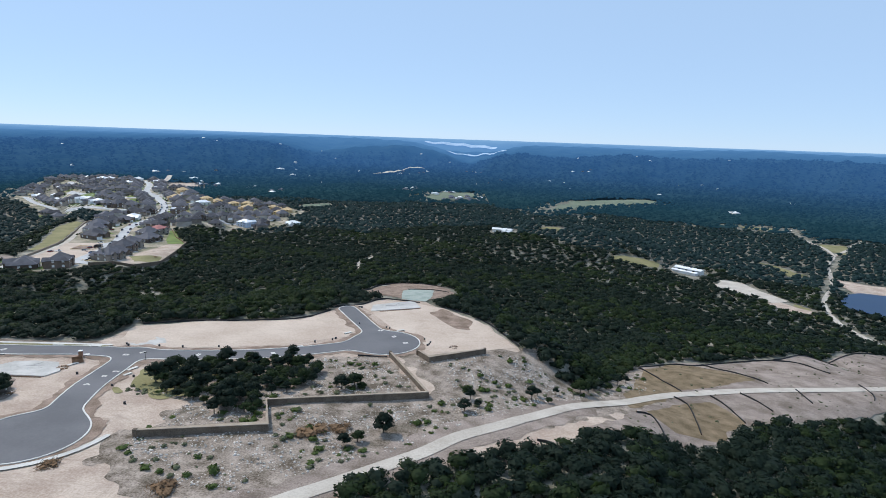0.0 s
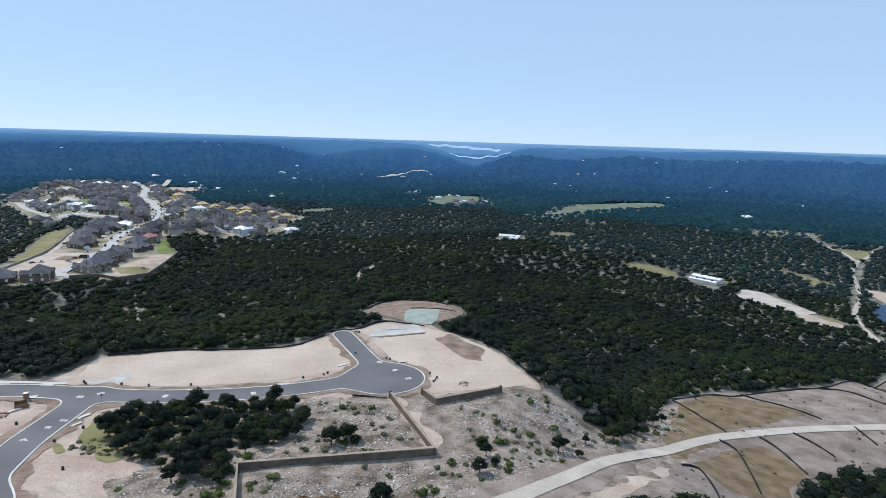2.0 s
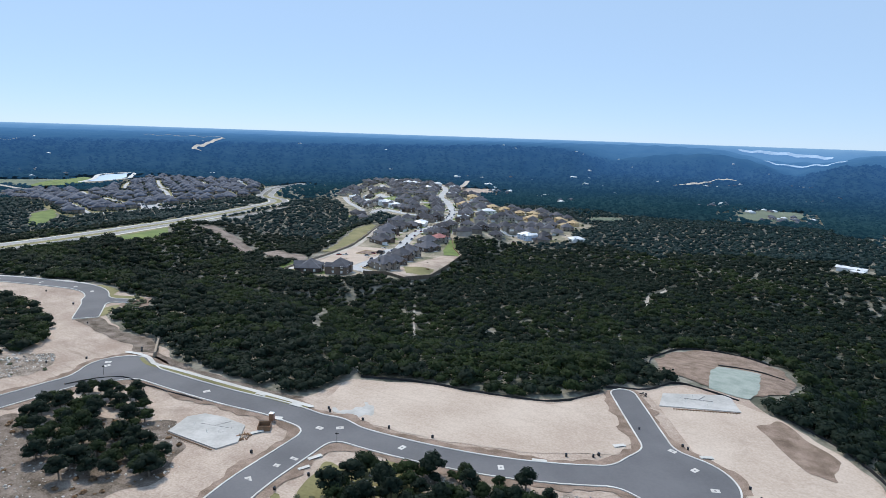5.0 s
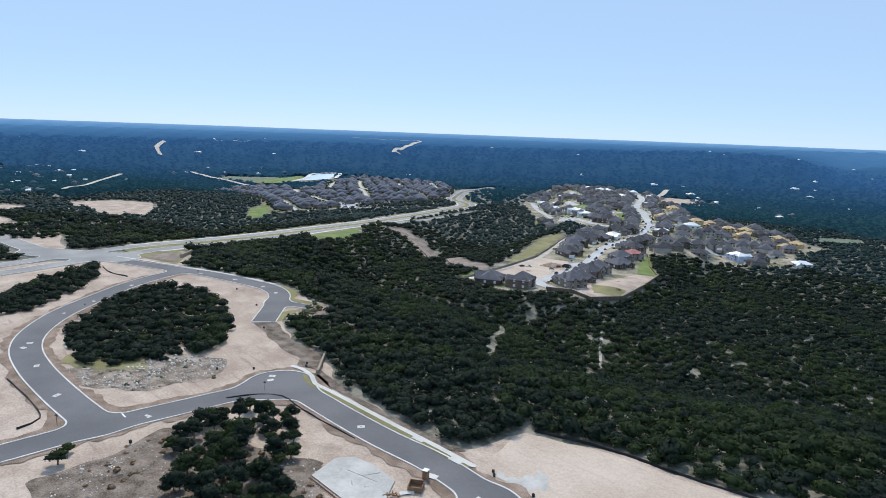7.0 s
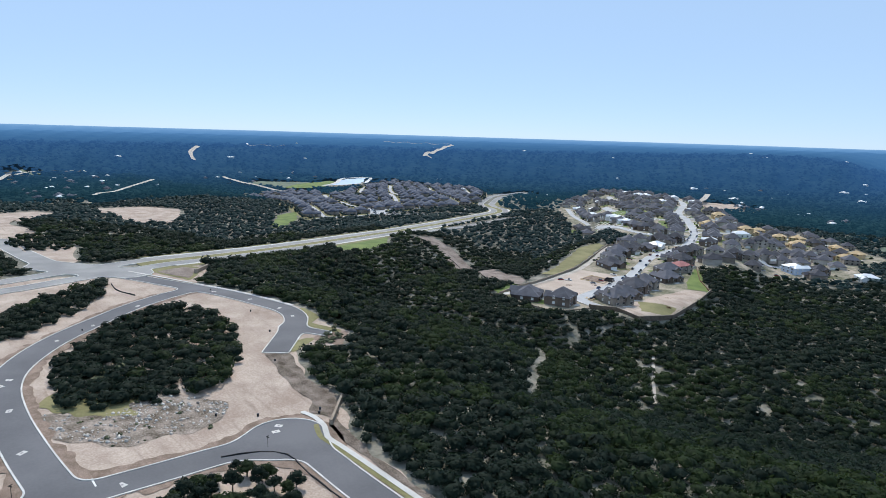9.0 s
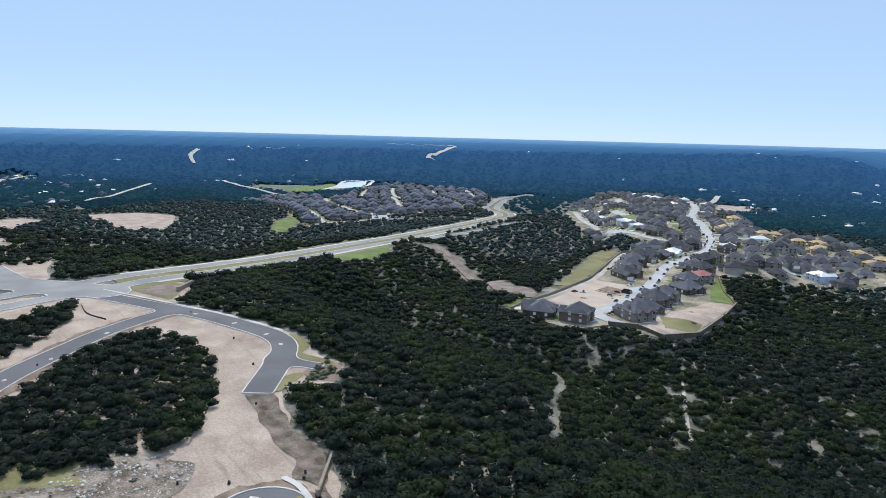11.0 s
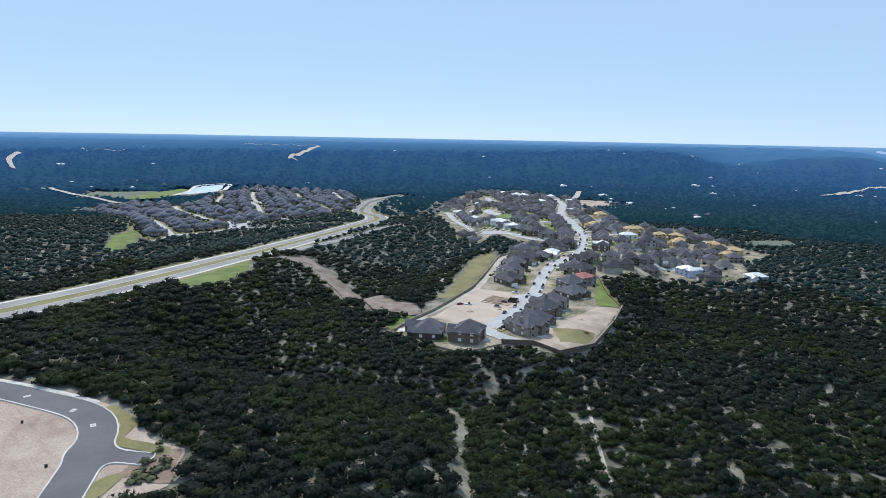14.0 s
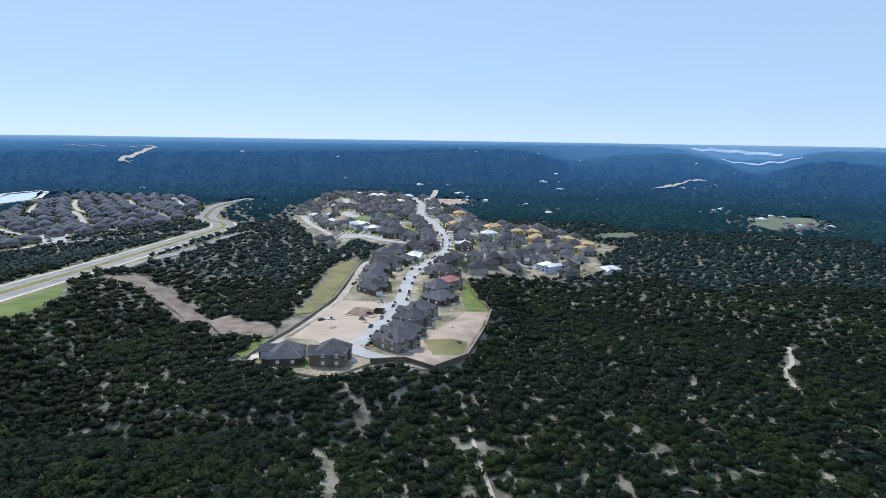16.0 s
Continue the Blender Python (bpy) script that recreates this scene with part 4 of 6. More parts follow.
def tree_proto(seed, tall, wide, foliage, label):
    """A small tree: tapered trunk, limbs, and a crown of leaf clumps with gaps."""
    r = np.random.default_rng(seed)
    top = thing("tree", pose(0, 0, 0), label, "tree", "trees on the cleared land")
    bm = bmesh.new()
    rod(bm, (0, 0, -0.4), (0.1, 0.05, tall * 0.35), 0.17, 0.12, 7)
    rod(bm, (0.1, 0.05, tall * 0.35), (0.0, 0.1, tall * 0.7), 0.12, 0.05, 6)
    part("trunk", bm, M["bark"], top)
    verts, faces, shade, n = [], [], [], 0
    clumps = [(0, 0, tall * 0.62, wide * 0.62)]
    for k in range(6):
        a = k * 1.05 + r.uniform(-0.3, 0.3)
        clumps.append((math.cos(a) * wide * 0.55, math.sin(a) * wide * 0.55, tall * r.uniform(0.36, 0.6), wide * r.uniform(0.36, 0.52)))
    limbs = bmesh.new()
    for k, (cx, cy, cz, cr) in enumerate(clumps):
        if k:
            rod(limbs, (0.08, 0.05, tall * 0.25), (cx * 0.9, cy * 0.9, cz), 0.07, 0.025, 5)
        v, f, w = crown_shape(r, 0, 130, 1.5, 0.22)
        shade.append(w)
        verts.append((v - (0, 0, 0.6)) * cr + (cx, cy, cz))
        faces.append(f + n)
        n += len(v)
    part("limbs", limbs, M["bark"], top)
    me = mesh_from("crown", np.concatenate(verts), np.concatenate(faces), M[foliage], True)
    me.normals_split_custom_set_from_vertices(np.concatenate(shade))
    crown = new("crown", me)
    crown.parent = top
    return top


PROTO = [tree_proto(11, 5.2, 2.0, "juniper", "dark green juniper tree standing on stony ground"), tree_proto(12, 5.6, 2.7, "juniper", "tall dark juniper tree with a dense crown"),
         tree_proto(13, 4.4, 2.6, "oak", "broad green live oak tree on stony ground"), tree_proto(14, 5.2, 2.2, "juniper", "slender dark juniper tree on stony ground"),
         tree_proto(15, 3.6, 2.0, "oak", "small green live oak tree on dry ground")]
spots = []
for poly, gap in ((GROVE_WEST, 4.0), (GROVE_EAST, 3.9)):
    xs, ys = scatter(rng, (min(p[0] for p in poly), min(p[1] for p in poly), max(p[0] for p in poly), max(p[1] for p in poly)), gap,
                     lambda x, y: (outside(x, y, poly) < -0.5) & (ragged(x, y, 6, 5) > -0.9))
    spots += list(zip(xs, ys))
spots += [(-29.5, 176), (-26, 178.5), (-31.5, 178), (-23.5, 177), (-27, 181), (50, 203), (60, 214), (57, 211), (30.5, 187), (33, 191), (36, 186), (10, 176), (12, 172), (8, 168), (9, 181), (-23, 141), (-20, 144), (64, 217), (54, 207),
          (70, 226), (75, 232), (40, 196), (-14, 150), (-180, 140), (-176, 137), (-120, 118), (-96, 119)]
for k, (x, y) in enumerate(spots):
    size = rng.uniform(0.6, 1.35)
    m = pose(x, y, ground_z(x, y) + 0.1, 0, 0, rng.uniform(0, 360))
    proto = PROTO[int(rng.integers(0, 5))]
    ob = copy_thing(proto, m @ Matrix.Diagonal((size, size, size * rng.uniform(0.85, 1.15), 1)))
for proto in PROTO:
    for o in (*proto.children_recursive, proto):
        bpy.data.objects.remove(o)


def stones(name, field, box4, gap, low, high, label, kind):
    """Scattered angular limestone pieces, half sunk in the ground, as one mesh."""
    x, y = scatter(rng, box4, gap, lambda x, y: (field(x, y) < -0.5) & (ragged(x, y, 4.5, 6) + rng.uniform(-0.6, 0.6, x.shape) > 0.0))
    shapes = []
    for k in range(6):
        v = np.array([(1, 0, 0), (-1, 0, 0), (0, 1, 0), (0, -1, 0), (0, 0, 1), (0, 0, -1)], float)
        f = np.array([(0, 2, 4), (2, 1, 4), (1, 3, 4), (3, 0, 4), (2, 0, 5), (1, 2, 5), (3, 1, 5), (0, 3, 5)])
        v = v * rng.uniform(0.6, 1.2, (6, 1)) * (1, 0.75, 0.55) + rng.uniform(-0.25, 0.25, (6, 3))
        shapes.append((v + (0, 0, 0.35), f, v))
    size = low + (high - low) * rng.random(len(x)) ** 3
    ob = plant(name, shapes, x, y, size, rng, M[kind], label, "stones", flat=True)
    return ob


def shrubs(field, box4, gap, low, high, material, label):
    x, y = scatter(rng, box4, gap, lambda x, y: (field(x, y) < -0.5) & (ragged(x, y, 7, 8) + rng.uniform(-0.7, 0.7, x.shape) > 0.25))
    shapes = [crown_shape(rng, 0, 40, t, 0.42) for t in (1.0, 1.3, 0.9)]
    plant("shrubs", shapes, x, y, rng.uniform(low, high, len(x)), rng, material, label, "shrubs")


both = lambda x, y: np.minimum(outside(x, y, RUBBLE_A), outside(x, y, RUBBLE_B))
clear_of_track = lambda x, y: np.maximum(both(x, y), 4.5 - (strip(TRACK, 0)(x, y)))
stones("limestone_stones", clear_of_track, (-92, 110, 95, 262), 0.44, 0.09, 0.62, "pale limestone stones strewn over scrubby ground", "rock")
stones("limestone_stones", zone([(-228, 168), (-236, 184), (-218, 197), (-208, 190), (-206, 166), (-218, 153), (-236, 152)]), (-240, 150, -200, 200), 0.55, 0.12, 0.85, "pale limestone stones beside the tree island", "rock")
stones("limestone_stones", zone([(-178, 160), (-142, 186), (-118, 165), (-130, 130), (-172, 132)]), (-180, 128, -115, 190), 0.8, 0.14, 0.6, "grey brown stones on rough ground", "rock")
stones("limestone_stones", zone([(-195, 222), (-178, 213.5), (-160, 211.5), (-133, 211.5), (-124, 216), (-122, 212), (-180, 210.5)]), (-200, 205, -120, 225), 1.0, 0.15, 0.6, "pale stones tipped along the wood edge", "rock")
M["sage"] = surface("grey green scrub leaves", (0.07, 0.08, 0.045), (0.15, 0.16, 0.09), 0.5, 20, 0.85, 0, 0.15, 0.5, True, gloss=0.2)
M["bush"] = surface("fresh green bush leaves", (0.05, 0.085, 0.025), (0.12, 0.16, 0.045), 0.5, 12, 0.8, 0, 0.15, 0.5, True, gloss=0.2, leaf=0.3)
M["brown_brush"] = surface("dead brown brush", (0.13, 0.08, 0.045), (0.26, 0.16, 0.09), 0.4, 3, 0.9, 0, 0.2, 0.5, True, gloss=0.2)
shrubs(clear_of_track, (-92, 110, 95, 262), 3.0, 0.3, 1.0, M["sage"], "low grey green scrub among the stones")
shrubs(clear_of_track, (-92, 110, 95, 262), 5.0, 0.5, 1.4, M["bush"], "low green bushes among the stones")
shrubs(zone(SLOPE), (40, 150, 330, 400), 4.0, 0.2, 0.7, M["sage"], "sparse low scrub on the seeded slope")
shrubs(zone([(-178, 160), (-142, 186), (-118, 165), (-130, 130), (-172, 132)]), (-180, 128, -115, 190), 3.0, 0.3, 0.9, M["brown_brush"], "dry brown weeds on rough ground")
shrubs(zone([(-236, 152), (-236, 184), (-205, 190), (-206, 160)]), (-240, 150, -200, 200), 3.5, 0.3, 0.9, M["sage"], "dry scrub beside the tree island")


shrubs(zone([(-246, 240), (-240, 262), (-256, 268), (-262, 260)]), (-266, 236, -236, 270), 2.2, 0.7, 1.6, M["sage"], "grey green scrub clump beside the street end")


def brush_pile(x, y, size, seed):
    """A heap of dead branches and leaves."""
    r = np.random.default_rng(seed)
    bm = bmesh.new()
    for k in range(60):
        a, d = r.uniform(0, 6.28), size * math.sqrt(r.random())
        p = Vector((math.cos(a) * d, math.sin(a) * d, 0.1 + (size - d) * 0.35 * r.random()))
        w = Vector((r.normal(), r.normal(), r.normal() * 0.35)).normalized() * r.uniform(0.5, 1.2)
        rod(bm, p - w, p + w, 0.06, 0.03, 4)
    top = thing("brush_pile", pose(x, y, ground_z(x, y) + 0.2), "heap of dead reddish brown brush on rubble", "brush pile")
    part("branches", bm, M["brown_brush"], top)
    v, f = [], []
    for k in range(10):
        a, b, _ = crown_shape(r, 1, 24, 0.8, 0.5)
        q = r.uniform(-0.6, 0.6, 2) * size
        f.append(b + sum(len(u) for u in v))
        v.append(a * size * 0.35 + (q[0], q[1], 0))
    leaves = new("dead_leaves", mesh_from("dead_leaves", np.concatenate(v), np.concatenate(f), M["brown_brush"]))
    leaves.parent = top


for poly, box4 in (([(-92, 166), (-94, 186), (-84, 195), (-70, 192), (-72, 168), (-82, 163)], (-98, 160, -66, 198)), ([(-248, 156), (-232, 154), (-226, 172), (-236, 180), (-246, 168)], (-252, 150, -222, 184))):
    sheet("grass_patch", zone(poly, 5, 3.5), box4, 1.0, 0.29, M["dry_grass"], "rough olive grass at the edge of a grove", "grass")
    shrubs(zone(poly), box4, 1.7, 0.25, 0.8, M["sage"], "dry grass tussocks and scrub at the edge of a grove")
lay = [(-258.5, 168), (-262, 172), (-256, 174), (-252, 170), (-259, 178)]
plant("dead_trees", near_shapes, np.array([q[0] for q in lay], float), np.array([q[1] for q in lay], float), np.array([2.4, 2.0, 2.6, 2.2, 1.9]), rng, M["sage"], "grey bare-branched trees at the edge of the grove")
brush_pile(-32, 146, 4.5, 1)
brush_pile(-26, 149, 3.5, 2)
brush_pile(-57, 117, 3.5, 3)
brush_pile(-86, 124.5, 2.6, 4)
brush_pile(-244, 507, 2.2, 5)



# ---- houses ----
def hip_roof(bm, x0, y0, x1, y1, z, rise, eave=0.5, thick=0.22):
    """A hipped roof over a rectangle, with its ridge along the longer side and a fascia board's depth."""
    x0, y0, x1, y1 = x0 - eave, y0 - eave, x1 + eave, y1 + eave
    w, d = x1 - x0, y1 - y0
    if w >= d:
        ridge_ends = ((x0 + d / 2, (y0 + y1) / 2), (x1 - d / 2, (y0 + y1) / 2))
    else:
        ridge_ends = (((x0 + x1) / 2, y0 + w / 2), ((x0 + x1) / 2, y1 - w / 2))
    low = [bm.verts.new((a, b, z - thick)) for a, b in ((x0, y0), (x1, y0), (x1, y1), (x0, y1))]
    up = [bm.verts.new((a, b, z)) for a, b in ((x0, y0), (x1, y0), (x1, y1), (x0, y1))]
    r = [bm.verts.new((a, b, z + rise)) for a, b in ridge_ends]
    for i in range(4):
        bm.faces.new((low[i], low[(i + 1) % 4], up[(i + 1) % 4], up[i]))
    bm.faces.new(low[::-1])
    if w >= d:
        for f in ((up[0], up[1], r[1], r[0]), (up[1], up[2], r[1]), (up[2], up[3], r[0], r[1]), (up[3], up[0], r[0])):
            bm.faces.new(f)
    else:
        for f in ((up[0], up[1], r[0]), (up[1], up[2], r[1], r[0]), (up[2], up[3], r[1]), (up[3], up[0], r[0], r[1])):
            bm.faces.new(f)


def gable_roof(bm, x0, y0, x1, y1, z, rise, eave=0.45, thick=0.22):
    """A gabled roof with its ridge along y."""
    x0, y0, x1, y1 = x0 - eave, y0 - eave, x1 + eave, y1 + eave
    mx = (x0 + x1) / 2
    a = [bm.verts.new(p) for p in ((x0, y0, z), (mx, y0, z + rise), (x1, y0, z), (x1, y1, z), (mx, y1, z + rise), (x0, y1, z))]
    b = [bm.verts.new((v.co.x, v.co.y, v.co.z - thick)) for v in a]
    for f in ((0, 1, 4, 5), (1, 2, 3, 4)):
        bm.faces.new([a[i] for i in f])
        bm.faces.new([b[i] for i in f][::-1])
    for i in range(6):
        j = (i + 1) % 6
        bm.faces.new((a[i], b[i], b[j], a[j]))


def gable_wall(bm, x0, x1, y0, y1, z0, z1, rise):
    """A block whose front and back walls run up into gables."""
    box(bm, x0, y0, z0, x1, y1, z1)
    mx = (x0 + x1) / 2
    for y in (y0, y1):
        v = [bm.verts.new(p) for p in ((x0, y, z1), (x1, y, z1), (mx, y, z1 + rise))]
        bm.faces.new(v)


def house(w, d, tall, rise, wings, label, roof="roof", wall="stucco", fine=True, gables=1, chimney=False):
    """A detached house facing -y. wings: rows of x0, x1, depth, height, front wing with a gable."""
    top = thing("house", pose(0, 0, 0), label, "house", "houses of the estate")
    walls, roofs = bmesh.new(), bmesh.new()
    box(walls, -w / 2, -d / 2, -2.5, w / 2, d / 2, tall)
    hip_roof(roofs, -w / 2, -d / 2, w / 2, d / 2, tall, rise)
    for x0, x1, deep, high in wings:
        gable_wall(walls, x0, x1, -d / 2 - deep, -d / 2 + 2, -2.5, high, (x1 - x0) * 0.36)
        gable_roof(roofs, x0, -d / 2 - deep, x1, -d / 2 + 3.5, high, (x1 - x0) * 0.40)
    for k in range(gables):
        gx = w * (-0.22 + 0.44 * k)
        gable_wall(walls, gx - 2.0, gx + 2.0, d / 2 - 1, d / 2 + 0.9, -2.5, tall, 1.5)
        gable_roof(roofs, gx - 2.0, d / 2 - 3.5, gx + 2.0, d / 2 + 0.9, tall, 1.75)
    body = part("wall", walls, M[wall], top)
    part("roof", roofs, M[roof], top)
    gx0, gx1, deep, high = wings[0]
    part("garage_door", box(bmesh.new(), gx0 + 0.5, -d / 2 - deep - 0.08, 0.05, gx1 - 0.5, -d / 2 - deep + 0.05, 2.3), M["trim"], body)
    part("door", box(bmesh.new(), 0.6, -d / 2 - 0.07, 0.1, 1.7, -d / 2 + 0.05, 2.3), M["wood"], body)
    if chimney:
        part("chimney", box(bmesh.new(), w / 2 - 2.2, -0.6, tall, w / 2 - 1.2, 0.6, tall + rise * 0.8), M["stucco"], top)
    spots = []
    rows = (1.1, 4.2) if tall > 5 else (1.1,)
    for z in rows:
        spots += [(-w * 0.32, d / 2, z, 0), (0.0, d / 2, z, 0), (w * 0.32, d / 2, z, 0)]
        if fine:
            spots += [(w / 2, -d * 0.2, z, 1), (w / 2, d * 0.25, z, 1), (-w / 2, -d * 0.1, z, 2), (-w / 2, d * 0.3, z, 2)]
    if tall > 5:
        spots += [(w * 0.2, -d / 2, 4.2, 3), (-w * 0.15, -d / 2, 4.2, 3)]
    for x, y, z, side in spots:
        if side == 0 and gables:
            y = d / 2 + (0.92 if any(abs(x - w * (-0.22 + 0.44 * k)) < 1.9 for k in range(gables)) else 0.0)
        a, b = (0.75, 0.07) if side in (0, 3) else (0.07, 0.75)
        frame_box = box(bmesh.new(), x - a - 0.08, y - b - 0.0, z - 0.08, x + a + 0.08, y + b, z + 1.48)
        win = part("window", frame_box, M["trim"], body)
        grow_a, grow_b = (0, 0.03) if side in (0, 3) else (0.03, 0)
        if fine:
            part("pane", box(bmesh.new(), x - a + 0.02 - grow_a, y - b + 0.02 - grow_b * 1.9, z, x + a - 0.02 + grow_a, y + b + grow_b, z + 1.4), M["pane"], win)
        else:
            win.data.materials[0] = M["pane"]
    return top


def clear(ob):
    for o in (*ob.children_recursive, ob):
        bpy.data.objects.remove(o)


KINDS = [
    house(15, 13, 5.3, 4.8, [(-7.2, -1.2, 4.5, 3.2), (3, 7, 2, 4.8)], "two-storey brown brick house with a grey hip roof", wall="brown_brick", gables=1),
    house(17, 14, 3.3, 4.8, [(-8.2, -2.0, 5, 3.1), (2.5, 7.5, 2.5, 3.2)], "single-storey brown brick house with a broad hip roof", wall="brown_brick", gables=2),
    house(15, 14, 5.4, 4.9, [(0.6, 6.8, 5, 3.3), (-6.5, -2.5, 2, 5.0)], "two-storey stone house with a steep grey roof", gables=2, chimney=True),
    house(16, 13, 5.2, 4.6, [(-7.8, -1.8, 3.5, 5.2), (1.8, 5.2, 1.6, 4.9)], "two-storey house with grey gables over the garage", gables=1),
]
SIMPLE = [
    house(15, 13, 5.2, 4.7, [(-7.2, -1.2, 4.5, 3.2), (3, 7, 2, 5.0)], "distant two-storey house with a grey shingle roof", fine=False, gables=1),
    house(16, 14, 3.3, 4.8, [(-8, -2.0, 5, 3.1)], "distant single-storey house with a grey hip roof", fine=False, gables=1),
    house(14, 13, 5.4, 4.6, [(0.3, 6.3, 4, 3.3)], "distant two-storey stone house with a grey roof", fine=False, gables=0),
]
FRAMED = house(15, 12, 5.8, 3.3, [(-7.2, -1.2, 4.5, 3.2)], "half-built house in bare framing lumber", "lumber", "lumber", False, 1)
WHITE = house(17, 12, 4.2, 2.8, [(-8, -2.0, 4, 3.1)], "white-roofed house among the estate houses", "white_metal", "trim", False, 0)

# streets of the estate
ESTATE_LANES = [
    [(-262, 461), (-275, 463), (-287, 468), (-291, 483), (-301, 537), (-309, 567), (-329, 622), (-343, 672), (-345, 725), (-360, 777), (-390, 844), (-449, 941), (-482, 986), (-546, 1130), (-600, 1210)],
    [(-345, 735), (-305, 748), (-268, 778), (-236, 806)],
    [(-386, 836), (-340, 878), (-290, 903), (-232, 905)],
    [(-361, 778), (-415, 770), (-470, 800), (-545, 862), (-620, 925), (-690, 1000)],
    [(-449, 941), (-390, 985), (-330, 1018), (-285, 1000)],
    [(-484, 990), (-560, 1012), (-640, 1066), (-700, 1140)],
    [(-546, 1130), (-640, 1170), (-740, 1220)],
    [(-430, 910), (-500, 900), (-560, 935), (-610, 990)],
]
M["street"] = surface("pale concrete street", (0.40, 0.40, 0.40), (0.50, 0.50, 0.50), 0.7, 14, 0.9, 0.1, 0.25)
ESTATE_ROADS = joined([strip(lane, 4.1 if k == 0 else 3.6, 14) for k, lane in enumerate(ESTATE_LANES)] + [disc(-306, 560, 12)], 5)
sheet("estate_ground", zone(ESTATE, 3, 8), (-820, 420, -190, 1300), 4, 0.3, M["yard"], "trodden pale ground between the houses", "ground")
sheet("road", ESTATE_ROADS, (-760, 440, -215, 1235), 2.5, 0.6, M["street"], "pale concrete street through the housing estate", "road", kerb=(0.5, 0.12, M["concrete"]))

PAD = [(-352, 560), (-316, 566), (-306, 536), (-295, 487), (-291, 466), (-312, 471), (-331, 467), (-340, 523)]
sheet("building_pad", zone(PAD, 1, 4), (-360, 460, -285, 570), 2, 0.45, M["graded"], "smooth bare pale building pad", "dirt pad")
homes = []


def lane_points(lane, gap):
    line = smooth_line(lane, 2)
    run, want, out = 0.0, gap * 0.6, []
    for a, b in zip(line, line[1:]):
        run += math.dist(a, b)
        if run >= want:
            want += gap
            out.append((b, ((b[0] - a[0]) / math.dist(a, b), (b[1] - a[1]) / math.dist(a, b))))
    return out


def lay_quad(name, x, y, turn, x0, y0, x1, y1, lift, material, label, category):
    """A small rectangular surface laid on the ground."""
    c, s = math.cos(turn), math.sin(turn)
    n, m = 4, 4
    verts, faces = [], []
    for i in range(n + 1):
        for j in range(m + 1):
            u, v = x0 + (x1 - x0) * i / n, y0 + (y1 - y0) * j / m
            px, py = x + u * c - v * s, y + u * s + v * c
            verts.append((px, py, ground_z(px, py) + lift))
    for i in range(n):
        for j in range(m):
            k = i * (m + 1) + j
            faces.append((k, k + m + 1, k + m + 2, k + 1))
    me = mesh_from(name, verts, faces, material)
    return tagged(new(name, me), label, category, kind="structure")


def settle(proto, x, y, turn, size=1.0):
    homes.append((x, y))
    return copy_thing(proto, pose(x, y, ground_z(x, y) + 0.25, 0, 0, math.degrees(turn)) @ Matrix.Scale(size, 4))


def facing(dx, dy):
    """The turn about z that makes a house's front look along (dx, dy)."""
    return math.atan2(dy, dx) + math.pi / 2


# houses placed singly along the near end of the estate
NEAR = [(1, -309, 441, 120, 0), (0, -287, 448, 110, 0), (2, -268, 482, 70, 0), (1, -274, 502, 75, 0), (0, -279, 524, 78, 0), (2, -284, 545, 80, 0), (1, -286, 585, 70, 0), (3, -296, 604, 62, 0), (0, -306, 648, 78, 0),
        (1, -343, 592, -112, 0), (3, -354, 613, -112, 0), (0, -362, 633, -108, 0), (2, -368, 654, -102, 0), (1, -372, 675, -98, 0)]
for kind, x, y, deg, _ in NEAR:
    # the front looks to the street at the given bearing
    turn = radians(deg) + math.pi
    settle(KINDS[kind], x, y, turn, 1.12)
    lay_quad("driveway", x, y, turn, -7.5, -18, -2.5, -10, 0.5, M["new_concrete"], "white concrete driveway in front of a garage", "driveway")
    lay_quad("lawn", x, y, turn, -1.5, -16, 9, -9, 0.45, M["grass" if kind != 1 else "dry_grass"], "small front lawn before a house", "lawn")
    lay_quad("patio", x, y, turn, -4, 8.5, 2, 11.5, 0.55, M["concrete"], "pale concrete patio behind a house", "patio")
RED = house(15, 13, 5.8, 3.2, [(-7, -1.2, 4.5, 3.2)], "two-storey house with a red unfinished roof", "red_roof", "stucco", True, 1)
settle(RED, -296, 626, radians(70) + math.pi)
BLUE = house(18, 13, 6.0, 3.2, [(-8.5, -2.5, 4, 5.6)], "large white-roofed house in pale blue wrap", "white_metal", "blue_wrap", True, 1)
settle(BLUE, -252, 768, radians(150))
clear(RED)
clear(BLUE)
for x, y in ((-292, 724), (-284, 741)):
    settle(KINDS[0 if x < -290 else 3], x, y, radians(200))

